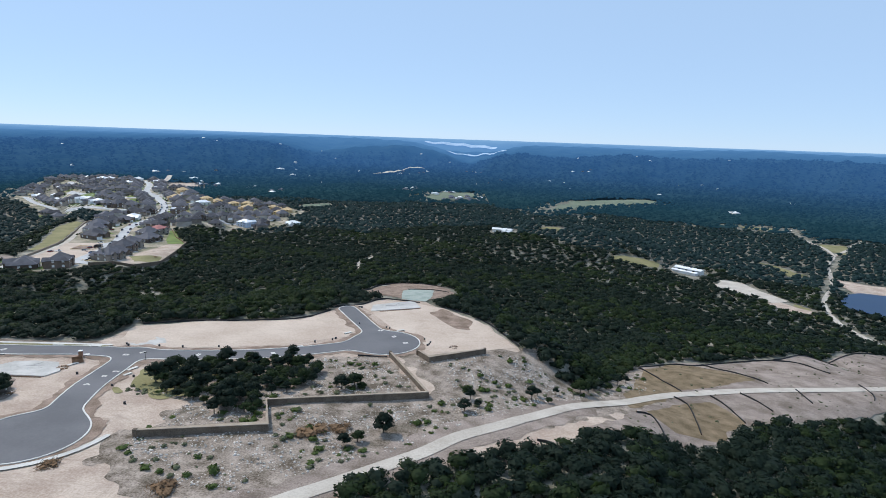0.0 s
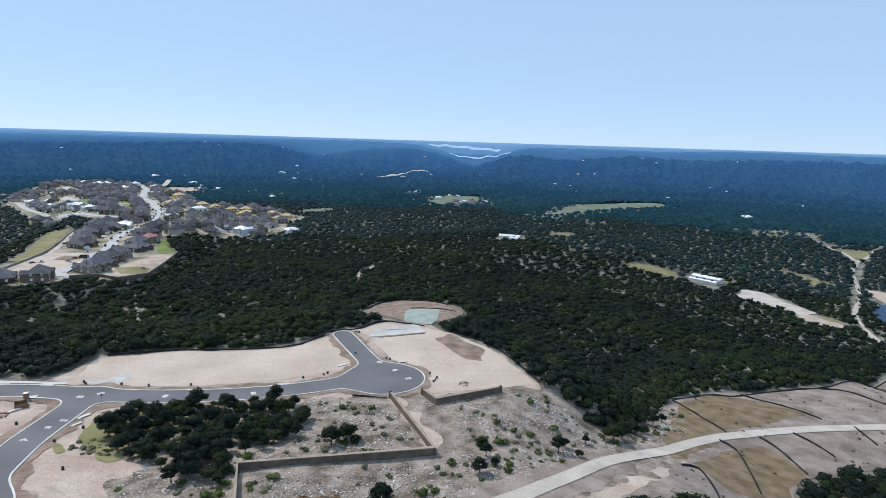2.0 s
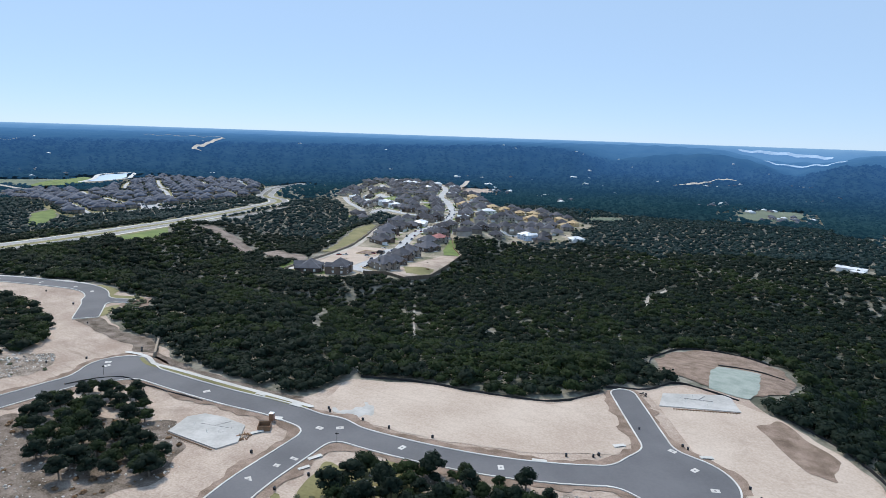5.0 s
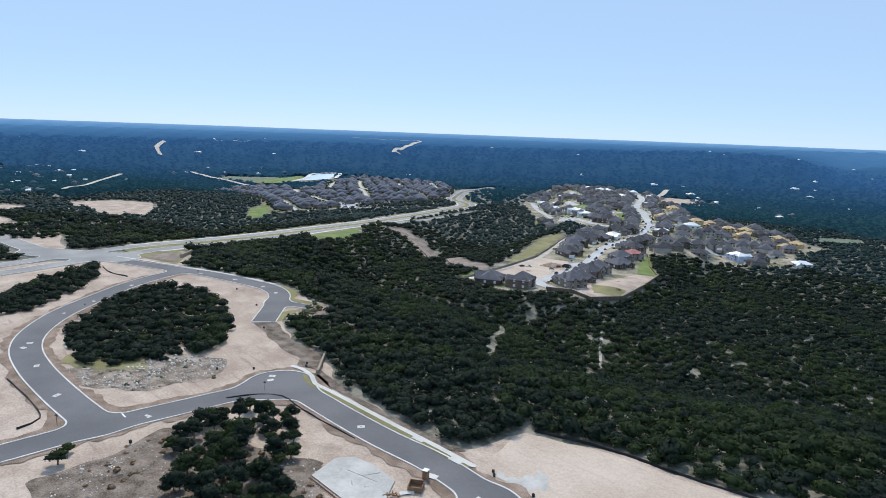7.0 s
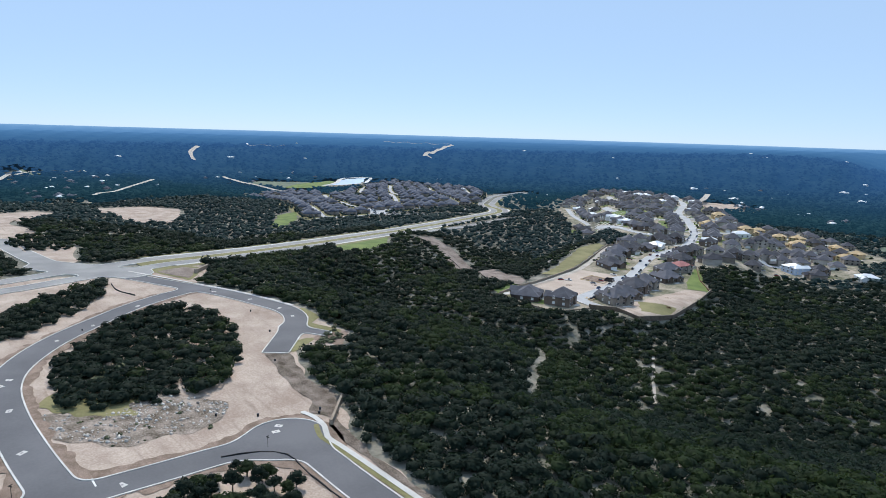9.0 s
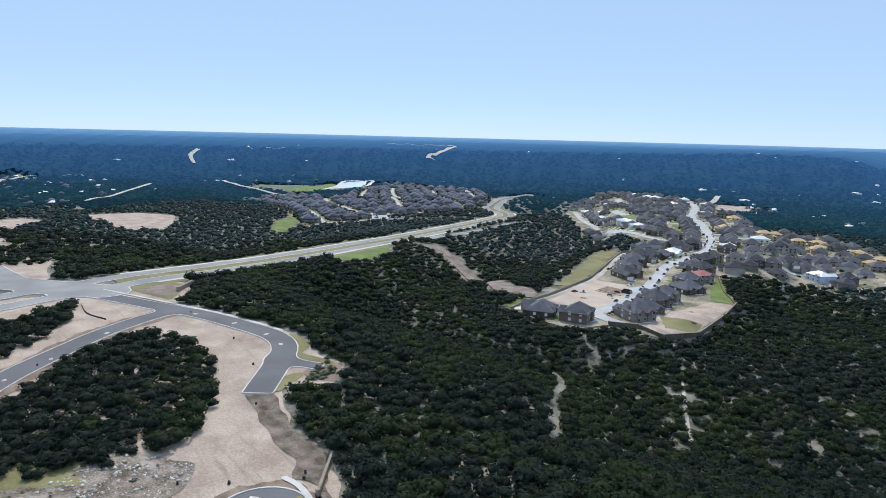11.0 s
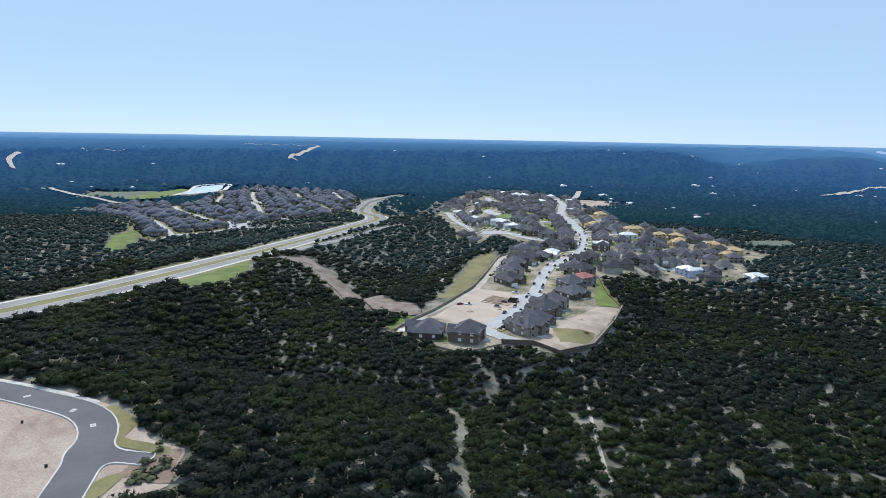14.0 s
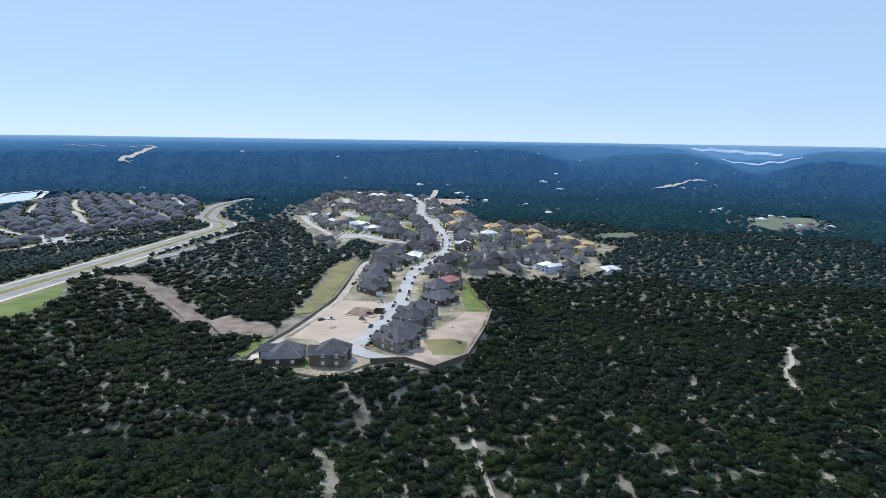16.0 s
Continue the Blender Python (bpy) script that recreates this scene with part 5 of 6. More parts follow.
r2 = np.random.default_rng(21)
for k, lane in enumerate(ESTATE_LANES):
    for (px, py), (dx, dy) in lane_points(lane, 17.5):
        for side in (1, -1):
            off = 20 + r2.uniform(-1, 3)
            x, y = px - dy * off * side, py + dx * off * side
            if outside(x, y, ESTATE) > -6 or outside(x, y, PAD) < 14 or float(ESTATE_ROADS(np.array(x), np.array(y))) < 9:
                continue
            if any((x - a) ** 2 + (y - b) ** 2 < 16.0 ** 2 for a, b in homes) or (y < 640):
                continue
            turn = facing(dy * side, -dx * side) + r2.uniform(-0.08, 0.08)
            u = r2.random()
            if y > 860 and x > -460 and u < 0.22:
                proto = FRAMED
            elif y > 700 and u < 0.06:
                proto = WHITE
            elif y < 800:
                proto = KINDS[int(r2.integers(0, 4))]
            else:
                proto = SIMPLE[int(r2.integers(0, 3))]
            settle(proto, x, y, turn, r2.uniform(0.92, 1.08))
            lay_quad("driveway", x, y, turn, -6.5, -17 - (off - 21), -2, -10, 0.5, M["new_concrete"], "white concrete driveway in front of a garage", "driveway")
            v = r2.random()
            if v < 0.75:
                lay_quad("lawn", x, y, turn, -8.5, 7, 8.5, 16, 0.45, M["grass" if v < 0.45 else "dry_grass"], "small back lawn behind a house", "lawn")
            if r2.random() < 0.6:
                lay_quad("lawn", x, y, turn, -1, -14, 8.5, -8, 0.45, M["grass"], "small front lawn before a house", "lawn")

for gx_ in np.arange(-790, -200, 20.0):
    for gy_ in np.arange(640, 1280, 20.0):
        x, y = gx_ + r2.uniform(-3, 3), gy_ + r2.uniform(-3, 3)
        if any((x - a) ** 2 + (y - b) ** 2 < 18.5 ** 2 for a, b in homes) or outside(x, y, ESTATE) > -9 or outside(x, y, PAD) < 14 or float(ESTATE_ROADS(np.array(x), np.array(y))) < 11:
            continue
        if outside(x, y, [(-570, 905), (-625, 961), (-596, 1020), (-540, 960), (-520, 900)]) < 8 or r2.random() < 0.15:
            continue
        u = r2.random()
        settle((FRAMED if u < 0.5 and x > -420 else WHITE) if y > 860 and u < 0.10 else SIMPLE[int(r2.integers(0, 3))], x, y, r2.choice([0.5, 2.07, 3.64, 5.21]) + r2.uniform(-0.2, 0.2), r2.uniform(0.9, 1.08))
        if r2.random() < 0.5:
            lay_quad("lawn", x, y, 0.5, -9, 7, 9, 15, 0.45, M["grass" if r2.random() < 0.6 else "dry_grass"], "small back lawn behind a house", "lawn")


def garden_spot(x, y):
    ok = (outside(x, y, ESTATE) < -4) & (ESTATE_ROADS(x, y) > 2) & (outside(x, y, PAD) > 3) & (ragged(x, y, 30, 2.0) > -0.35)
    near = np.full(np.shape(x), 1e9)
    for a, b in homes:
        near = np.minimum(near, np.hypot(x - a, y - b))
    return ok & (near > 10.5) & (near < 17) & (y > 600)


gx3, gy3 = scatter(rng, (-800, 420, -200, 1290), 9.0, garden_spot)
grow(mid_shapes, gx3, gy3, 1.0, 2.4, 0.5, "garden clumps of")


# the older estate beyond the divided road
WEST_LANES = [[(-760, 560), (-900, 615), (-1010, 640), (-1150, 690)], [(-800, 670), (-900, 690), (-1000, 720), (-1110, 770)], [(-800, 760), (-880, 780), (-960, 830), (-1060, 890)],
              [(-840, 880), (-950, 940), (-1080, 1030), (-1200, 1120)], [(-930, 1000), (-1040, 1100), (-1150, 1190)], [(-1000, 870), (-1130, 950), (-1300, 1080)], [(-1120, 860), (-1240, 960), (-1340, 1060)]]
WEST_ROADS = joined([strip(lane, 3.2, 20) for lane in WEST_LANES] + [strip([(-738, 524), (-773, 590), (-795, 690), (-765, 740), (-765, 830)], 4.5, 20)], 5)
sheet("estate_ground", zone(WEST_ESTATE, 6, 20), (-1420, 500, -720, 1270), 10, 0.25, M["dry_grass"], "grassy ground between the older houses", "ground")
sheet("road", WEST_ROADS, (-1420, 500, -720, 1270), 4, 0.6, M["street"], "pale street through the older estate", "road")


def house_crowd(name, protos, rows, label):
    """Many far houses as one mesh. rows: places of (x, y, turn, size, which)."""
    slots, parts = [], []
    for proto in protos:
        vs, fs, ms, n = [], [], [], 0
        for o in proto.children_recursive:
            me = o.data
            me.calc_loop_triangles()
            v = np.empty(len(me.vertices) * 3, np.float32)
            me.vertices.foreach_get("co", v)
            t = np.empty(len(me.loop_triangles) * 3, np.int32)
            me.loop_triangles.foreach_get("vertices", t)
            if me.materials[0] not in slots:
                slots.append(me.materials[0])
            vs.append(v.reshape(-1, 3))
            fs.append(t.reshape(-1, 3) + n)
            ms.append(np.full(len(t) // 3, slots.index(me.materials[0])))
            n += len(me.vertices)
        parts.append((np.concatenate(vs), np.concatenate(fs), np.concatenate(ms)))
    verts, faces, mats, n = [], [], [], 0
    for x, y, turn, size, which in rows:
        v, f, m = parts[which % len(parts)]
        c, s = math.cos(turn) * size, math.sin(turn) * size
        verts.append(np.stack([v[:, 0] * c - v[:, 1] * s + x, v[:, 0] * s + v[:, 1] * c + y, v[:, 2] * size + ground_z(x, y) + 0.25], -1))
        faces.append(f + n)
        mats.append(m)
        n += len(v)
    me = mesh_from(name, np.concatenate(verts), np.concatenate(faces), slots[0])
    slots = [M["slate"] if m is M["roof"] else m for m in slots]
    me.materials[0] = slots[0]
    for m in slots[1:]:
        me.materials.append(m)
    me.polygons.foreach_set("material_index", np.concatenate(mats).astype(np.int32))
    return tagged(new(name, me), label, "houses", kind="stuff")


old = []
for lane in WEST_LANES:
    for (px, py), (dx, dy) in lane_points(lane, 18):
        for side in (1, -1):
            for off in (20, 45):
                x, y = px - dy * off * side + r2.uniform(-2, 2), py + dx * off * side + r2.uniform(-2, 2)
                if outside(x, y, WEST_ESTATE) > -6 or any((x - a[0]) ** 2 + (y - a[1]) ** 2 < 19 ** 2 for a in old) or float(WEST_ROADS(np.array(x), np.array(y))) < 8:
                    continue
                old.append((x, y, facing(dy * side, -dx * side) + r2.uniform(-0.1, 0.1), r2.uniform(1.0, 1.2), int(r2.integers(0, 3))))
for gx_ in np.arange(-1400, -730, 19.0):
    for gy_ in np.arange(510, 1250, 19.0):
        x, y = gx_ + r2.uniform(-3, 3), gy_ + r2.uniform(-3, 3)
        if outside(x, y, WEST_ESTATE) < -8 and ragged(x, y, 40, 3.0) + r2.uniform(-0.5, 0.5) > -0.1 and not any((x - a[0]) ** 2 + (y - a[1]) ** 2 < 22 ** 2 for a in old) and float(WEST_ROADS(np.array(x), np.array(y))) > 9:
            old.append((x, y, r2.choice([0.4, 1.97, 3.54, 5.1]) + r2.uniform(-0.15, 0.15), r2.uniform(1.0, 1.2), int(r2.integers(0, 3))))
old_xy = np.array([q[:2] for q in old])


def old_garden(x, y):
    ok = (outside(x, y, WEST_ESTATE) < -2) & (WEST_ROADS(x, y) > 3) & (outside(x, y, [(-873, 706), (-790, 656), (-770, 666), (-855, 737)]) > 4)
    near = np.full(np.shape(x), 1e9)
    for a, b in old_xy:
        near = np.minimum(near, np.hypot(x - a, y - b))
    return ok & (near > 8.0)


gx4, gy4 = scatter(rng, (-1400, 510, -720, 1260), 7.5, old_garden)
# foliage colour here already holds the blue of the haze
plant("garden_trees", far_shapes, gx4, gy4, rng.uniform(2.0, 4.2, len(gx4)), rng, M["haze_juniper"], "dark green garden trees between the older houses")
house_crowd("older_houses", SIMPLE, old, "crowded grey-roofed houses of the older estate")



# ---- more houses, farther off ----
far = []
for cx, cy, sx, sy, n in ((30, 1290, 55, 60, 18), (-110, 1480, 45, 110, 9), (95, 2380, 60, 30, 5), (-140, 2180, 60, 100, 6), (-1240, 380, 140, 90, 20), (-1500, 420, 160, 120, 12), (-500, 1420, 60, 60, 4), (-580, 1500, 60, 40, 4),
                          (-370, 1340, 30, 30, 3), (-20, 1400, 40, 40, 4), (-1900, 420, 120, 100, 8), (540, 2370, 60, 40, 4), (820, 2950, 120, 120, 5), (-740, 1900, 120, 60, 4), (-1650, 900, 200, 150, 10), (300, 1900, 200, 150, 6)):
    for k in range(n):
        far.append((cx + r2.uniform(-sx, sx), cy + r2.uniform(-sy, sy), r2.uniform(0, 6.28), r2.uniform(0.55, 0.85), k % 3))
for x, y in ((581, 1219), (-640, 1564), (-468, 1875), (-567, 2106), (-860, 1815), (1100, 2934)):
    far.append((x, y, r2.uniform(0, 6.28), 1.1, 0))
for k in range(55):
    a, d = math.radians(r2.uniform(-40, 85)), r2.uniform(1400, 3300)
    far.append((-60 - d * math.sin(a), 100 + d * math.cos(a), r2.uniform(0, 6.28), r2.uniform(0.5, 0.9), 0))
house_crowd("far_houses", [WHITE, SIMPLE[0], SIMPLE[1]], far, "scattered pale distant houses among the woods")
settle(WHITE, -197, 789, 0.6)
for proto in (*KINDS, *SIMPLE, FRAMED, WHITE):
    clear(proto)

sheet("track", strip([(-1640, 788), (-1540, 765), (-1431, 750), (-1315, 745), (-1171, 722)], 5, 40), (-1680, 700, -1150, 830), 5, 8, M["track"], "pale road across distant woods", "track")
sheet("track", strip([(-2774, 2164), (-2617, 2262), (-2449, 2353), (-2307, 2189), (-1928, 1792), (-1855, 1677), (-1800, 1622), (-1789, 1634)], 9, 60), (-2800, 1590, -1760, 2390), 7, 11, M["track"], "pale road climbing a far hill", "track")
for way_pts, half in (([(-1060, 352), (-1101, 372), (-1261, 457), (-1408, 542)], 3.5), ([(-1400, 250), (-1485, 289), (-1684, 354), (-1760, 420), (-1930, 500)], 5), ([(-230, 2010), (-207, 2046), (-161, 2309), (-93, 2529)], 9),
                      ([(-640, 1330), (-655, 1435), (-700, 1560)], 6), ([(-2340, 1330), (-2420, 1290), (-2500, 1250)], 7), ([(-2150, 900), (-2260, 930), (-2400, 1010)], 7)):
    xs, ys = [q[0] for q in way_pts], [q[1] for q in way_pts]
    sheet("track", strip(way_pts, half, 40), (min(xs) - 20, min(ys) - 20, max(xs) + 20, max(ys) + 20), 6, 9, M["track"], "pale road across distant woods", "track")
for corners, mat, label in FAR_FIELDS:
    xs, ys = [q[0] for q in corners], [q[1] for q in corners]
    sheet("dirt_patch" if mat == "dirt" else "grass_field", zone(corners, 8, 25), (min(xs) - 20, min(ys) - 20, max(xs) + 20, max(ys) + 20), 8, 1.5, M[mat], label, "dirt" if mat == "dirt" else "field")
sheet("grass_field", zone([(-704, 452), (-789, 505), (-815, 545), (-753, 514), (-717, 479)], 2, 6), (-825, 445, -695, 555), 3, 0.4, M["grass"], "green grass bank below the older estate", "field")
sheet("parking_lot", zone([(-873, 706), (-790, 656), (-770, 666), (-855, 737)], 1, 6), (-885, 645, -760, 745), 3, 0.7, M["street"], "pale parking lot of the older estate", "parking lot")
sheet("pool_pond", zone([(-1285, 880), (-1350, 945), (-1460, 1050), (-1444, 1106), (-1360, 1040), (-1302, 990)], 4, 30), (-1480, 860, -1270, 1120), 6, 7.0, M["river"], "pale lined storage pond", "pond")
sheet("pond_rim", strip([(-1278, 872), (-1350, 950), (-1468, 1050), (-1444, 1116), (-1352, 1046), (-1294, 988), (-1278, 872)], 5, 20), (-1490, 850, -1260, 1130), 5, 7.6, M["new_concrete"], "white concrete rim of the storage pond", "pond")
sheet("grass_field", zone([(-1322, 798), (-1446, 993), (-1368, 970), (-1281, 853)], 6, 30), (-1460, 780, -1260, 1000), 10, 2.5, M["grass"], "green playing field by the older estate", "field")
sheet("river", strip([(20, 3930), (55, 3900), (190, 3800), (330, 3640)], 26, 60), (-60, 3560, 420, 4000), 9, 12, M["river"], "river reach between far hills, painted pale as hazy water", "river")
sheet("river", strip([(-130, 4600), (22, 4656), (152, 4632), (340, 4560)], 34, 60), (-230, 4450, 440, 4760), 9, 14, M["river"], "far river reach painted pale as hazy water", "river")


def long_shed(x, y, deg, length, wide, tall, label):
    top = thing("shed", pose(x, y, ground_z(x, y), 0, 0, deg), label, "shed")
    part("wall", box(bmesh.new(), -wide / 2 + 0.4, -length / 2 + 0.4, -1.5, wide / 2 - 0.4, length / 2 - 0.4, tall), M["trim"], top)
    bm = bmesh.new()
    gable_roof(bm, -wide / 2, -length / 2, wide / 2, length / 2, tall, wide * 0.16, 0.6, 0.2)
    part("roof", bm, M["white_metal"], top)
    for k in range(int(length // 8)):
        part("roof_vent", box(bmesh.new(), -0.5, -length / 2 + 4 + 8 * k, tall + wide * 0.12, 0.5, -length / 2 + 6 + 8 * k, tall + wide * 0.16 + 0.9), M["pane"], top)
    return top


long_shed(265, 643, 39, 30, 9, 4.5, "long white metal-roofed shed with dark vents")
long_shed(258, 636, 39, 28, 5.5, 3, "low white metal-roofed lean-to shed")
long_shed(72, 741, 70, 24, 9, 4, "white metal-roofed barn in the woods")
long_shed(76, 732, 70, 10, 6, 3, "small white barn annexe in the woods")

# ---- walls and fences ----
def stone_wall(points, tall, thick, label, body="wall_stone", cap="cap_stone", name="stone_wall"):
    """A battered stone wall along a line of (x, y), with a coping."""
    x0, y0 = points[0]
    top = thing(name, pose(x0, y0, ground_z(x0, y0)), label, "wall")
    base = ground_z(x0, y0)
    for which, mat, half, low, high in (("masonry", body, thick / 2, -1.2, tall), ("coping", cap, thick / 2 + 0.08, tall, tall + 0.16)):
        bm = bmesh.new()
        rows = []
        for k, p in enumerate(points):
            a, b = Vector(points[max(k - 1, 0)]), Vector(points[min(k + 1, len(points) - 1)])
            w = (b - a).normalized()
            n = Vector((-w.y, w.x))
            if 0 < k < len(points) - 1:
                u = (Vector(p) - a).normalized()
                n = n / max(0.35, abs(n.dot(Vector((-u.y, u.x)))))
            z = ground_z(*p) - base
            q = Vector((p[0] - x0, p[1] - y0))
            flare = 1.25 if which == "masonry" else 1.0
            rows.append([bm.verts.new((*(q + n * half * flare), z + low)), bm.verts.new((*(q + n * half), z + high)), bm.verts.new((*(q - n * half), z + high)), bm.verts.new((*(q - n * half * flare), z + low))])
        for r, s in zip(rows, rows[1:]):
            for i in range(4):
                bm.faces.new((r[i], s[i], s[(i + 1) % 4], r[(i + 1) % 4]))
        bm.faces.new(rows[0])
        bm.faces.new(rows[-1][::-1])
        part(which, bm, M[mat], top)
    for p in (points[0], points[-1]):
        z = ground_z(*p) - base
        part("end_pillar", box(bmesh.new(), p[0] - x0 - thick * 0.8, p[1] - y0 - thick * 0.8, z - 1, p[0] - x0 + thick * 0.8, p[1] - y0 + thick * 0.8, z + tall + 0.3), M[body], top)
    return top


stone_wall([(-17.4, 207), (-3.2, 174.6), (-47.6, 159.4), (-43.2, 144.6), (-73.6, 138.2)], 2.1, 0.6, "dark stacked-stone garden wall stepping round rubble ground")
stone_wall([(-7.8, 210), (-3.6, 203.6), (16.6, 213.6)], 2.1, 0.6, "dark stone retaining wall below the graded lot")
stone_wall([(-200, 223), (-188, 212)], 1.6, 0.5, "pale stone retaining wall at the wood edge", "cap_stone")
stone_wall([(-394.5, 259), (-384, 249)], 2.2, 1.0, "pale stone drainage headwall", "cap_stone")
stone_wall([(-268, 452), (-255, 462), (-240, 462.5), (-234, 495), (-240, 543), (-247, 577)], 3.0, 0.6, "tall dark retaining wall round the estate yards")
stone_wall([(-326, 430), (-302, 426.5), (-277, 427), (-268, 451)], 1.0, 0.5, "low pale wall round the front houses", "cap_stone")
stone_wall([(-327, 432), (-333, 458), (-336, 480), (-345, 517), (-357, 562), (-377, 616), (-399, 673), (-390, 706)], 1.7, 0.4, "pale stone boundary wall beside a dirt strip", "cap_stone")
sheet("dirt_strip", strip([(-323, 432), (-329, 458), (-332, 480), (-341, 517), (-353, 562), (-373, 616), (-394, 672), (-386, 704)], 2.2, 14), (-405, 425, -315, 710), 1.5, 0.45, M["track"], "pale dirt strip along the boundary wall", "track")
stone_wall([(-291, 646), (-268, 604), (-248, 578)], 1.6, 0.25, "dark wooden boundary fence behind a lawn", "wood", "wood", "fence")


def silt_fence(points, tall=0.9, label="black silt fence on short posts across the slope"):
    line = smooth_line(points, 3.0)
    x0, y0 = line[0]
    base = ground_z(x0, y0)
    top = thing("silt_fence", pose(x0, y0, base), label, "fence", "silt fences")
    bm = bmesh.new()
    rows = []
    for k, p in enumerate(line):
        a, b = Vector(line[max(k - 1, 0)]), Vector(line[min(k + 1, len(line) - 1)])
        n = Vector((-(b - a).y, (b - a).x)).normalized() * 0.09
        z = ground_z(*p) - base
        sag = 0.12 * math.sin(k * 1.7)
        q = Vector((p[0] - x0, p[1] - y0))
        rows.append([bm.verts.new((*(q + n * 2.2), z - 0.2)), bm.verts.new((*(q + n), z + tall + sag)), bm.verts.new((*(q - n), z + tall + sag)), bm.verts.new((*(q - n * 2.2), z - 0.2))])
    for r, s in zip(rows, rows[1:]):
        for i in range(3):
            bm.faces.new((r[i], s[i], s[i + 1], r[i + 1]))
    bm.faces.new(rows[0])
    bm.faces.new(rows[-1][::-1])
    part("fabric", bm, M["fabric"], top)
    for k, p in enumerate(line):
        if k % 2 == 0:
            z = ground_z(*p) - base
            part("post", rod(bmesh.new(), (p[0] - x0, p[1] - y0, z - 0.3), (p[0] - x0, p[1] - y0, z + tall + 0.25), 0.05, 0.04, 5), M["wood"], top)
    return top


for pts in ([(89.7, 261), (93.6, 243), (97, 230)], [(125, 278), (134.6, 264.7), (142.5, 250.5)], [(166.6, 291.3), (177.8, 289.3), (186, 276)], [(212.6, 362), (218, 344), (226, 330)],
            [(90.5, 221), (93, 214), (90, 200), (86.5, 186)], [(67, 193), (72, 193), (72, 183), (71, 176)], [(108, 229), (110.5, 219), (109.5, 203)], [(123, 235), (126.5, 227), (128, 219)], [(152, 246), (151, 232)], [(190, 262), (188, 250), (184, 243)],
            [(90.3, 262.5), (108.5, 274), (121, 275), (133, 281), (152, 289), (173, 294.5), (195, 312), (234, 343), (290, 384)], [(14, 141), (17, 139), (20, 132)], [(-1, 132), (4, 131), (5, 124)], [(27, 152), (31, 150), (33, 144)], [(-16, 119), (-11, 118), (-9, 113)]):
    silt_fence(pts, 0.8)
for pts in ([(-189, 182), (-186.5, 190.5), (-181, 195.2), (-170, 195), (-158, 195.3), (-147, 196)], [(-236, 138.5), (-216, 140), (-203, 139.5), (-200, 134)], [(-29, 207.2), (-22, 206.6), (-18.5, 206.5)]):
    silt_fence(pts, 0.6, "sagging black silt fence behind the kerb")
for pts in ([(-119, 234.5), (-100, 241), (-78, 244), (-59, 249.5), (-49, 263)], [(-48, 268), (-36, 273), (-28, 284), (-10, 279)], [(30.5, 223), (18, 256), (3, 273)], [(-380, 206), (-365, 205), (-352, 209)], [(-40, 300), (-41, 322), (-34, 342), (-20, 350), (0, 345)], [(-18, 322), (-8, 326), (4, 322)],
            [(-512, 486), (-470, 512), (-430, 499), (-365, 458)], [(-340, 461), (-337, 470), (-352, 490)]):
    silt_fence(pts, 0.7, "low black silt fence along the wood edge")

# ---- slabs, street furniture and small things on the lots ----
def slab(corners, tall, stakes, label):
    """A house slab with forms along one edge and pipes standing out of it."""
    x0, y0 = corners[0]
    top = thing("house_slab", pose(x0, y0, ground_z(x0, y0)), label, "slab")
    bm = bmesh.new()
    base = ground_z(x0, y0)
    low = [bm.verts.new((x - x0, y - y0, ground_z(x, y) - base - 0.5)) for x, y in corners]
    high = [bm.verts.new((x - x0, y - y0, ground_z(x, y) - base + tall)) for x, y in corners]
    n = len(corners)
    bm.faces.new(high)
    bm.faces.new(low[::-1])
    for i in range(n):
        bm.faces.new((low[i], low[(i + 1) % n], high[(i + 1) % n], high[i]))
    part("concrete", bm, M["slab"], top)
    (ax, ay), (bx, by) = stakes
    long = math.dist((ax, ay), (bx, by))
    ux, uy = (bx - ax) / long, (by - ay) / long
    bm = bmesh.new()
    rod(bm, (ax - x0, ay - y0, ground_z(ax, ay) - base + tall * 0.6), (bx - x0, by - y0, ground_z(bx, by) - base + tall * 0.6), 0.16, 0.16, 4)
    part("form_board", bm, M["wood"], top)
    for k in range(int(long / 0.8)):
        px, py = ax + ux * k * 0.8 - x0, ay + uy * k * 0.8 - y0
        dz = ground_z(px + x0, py + y0) - base
        part("form_stake", rod(bmesh.new(), (px + uy * 0.9, py - ux * 0.9, dz + 0.1), (px, py, dz + tall + 0.1), 0.07, 0.06, 4), M["wood"], top)
    cx, cy = sum(p[0] for p in corners) / n - x0, sum(p[1] for p in corners) / n - y0
    for k in range(9):
        px, py = cx + r2.uniform(-5, 5), cy + r2.uniform(-3, 3)
        dz = ground_z(px + x0, py + y0) - base
        part("pipe_stub", rod(bmesh.new(), (px, py, dz + tall - 0.2), (px, py, dz + tall + 0.5), 0.06, 0.06, 6), M["trim"], top)
    za, zb = (ground_z(cx + x0 + d, cy + y0 + e) - base + tall for d, e in ((-4, 0), (4, 2)))
    part("trench_edge", rod(bmesh.new(), (cx - 4, cy, za), (cx + 4, cy + 2, zb), 0.14, 0.14, 4), M["old_asphalt"], top)
    part("trench_edge", rod(bmesh.new(), (cx, cy + 1, (za + zb) / 2), (cx + 1.5, cy + 5, ground_z(cx + x0 + 1.5, cy + y0 + 5) - base + tall), 0.12, 0.12, 4), M["old_asphalt"], top)
    return top


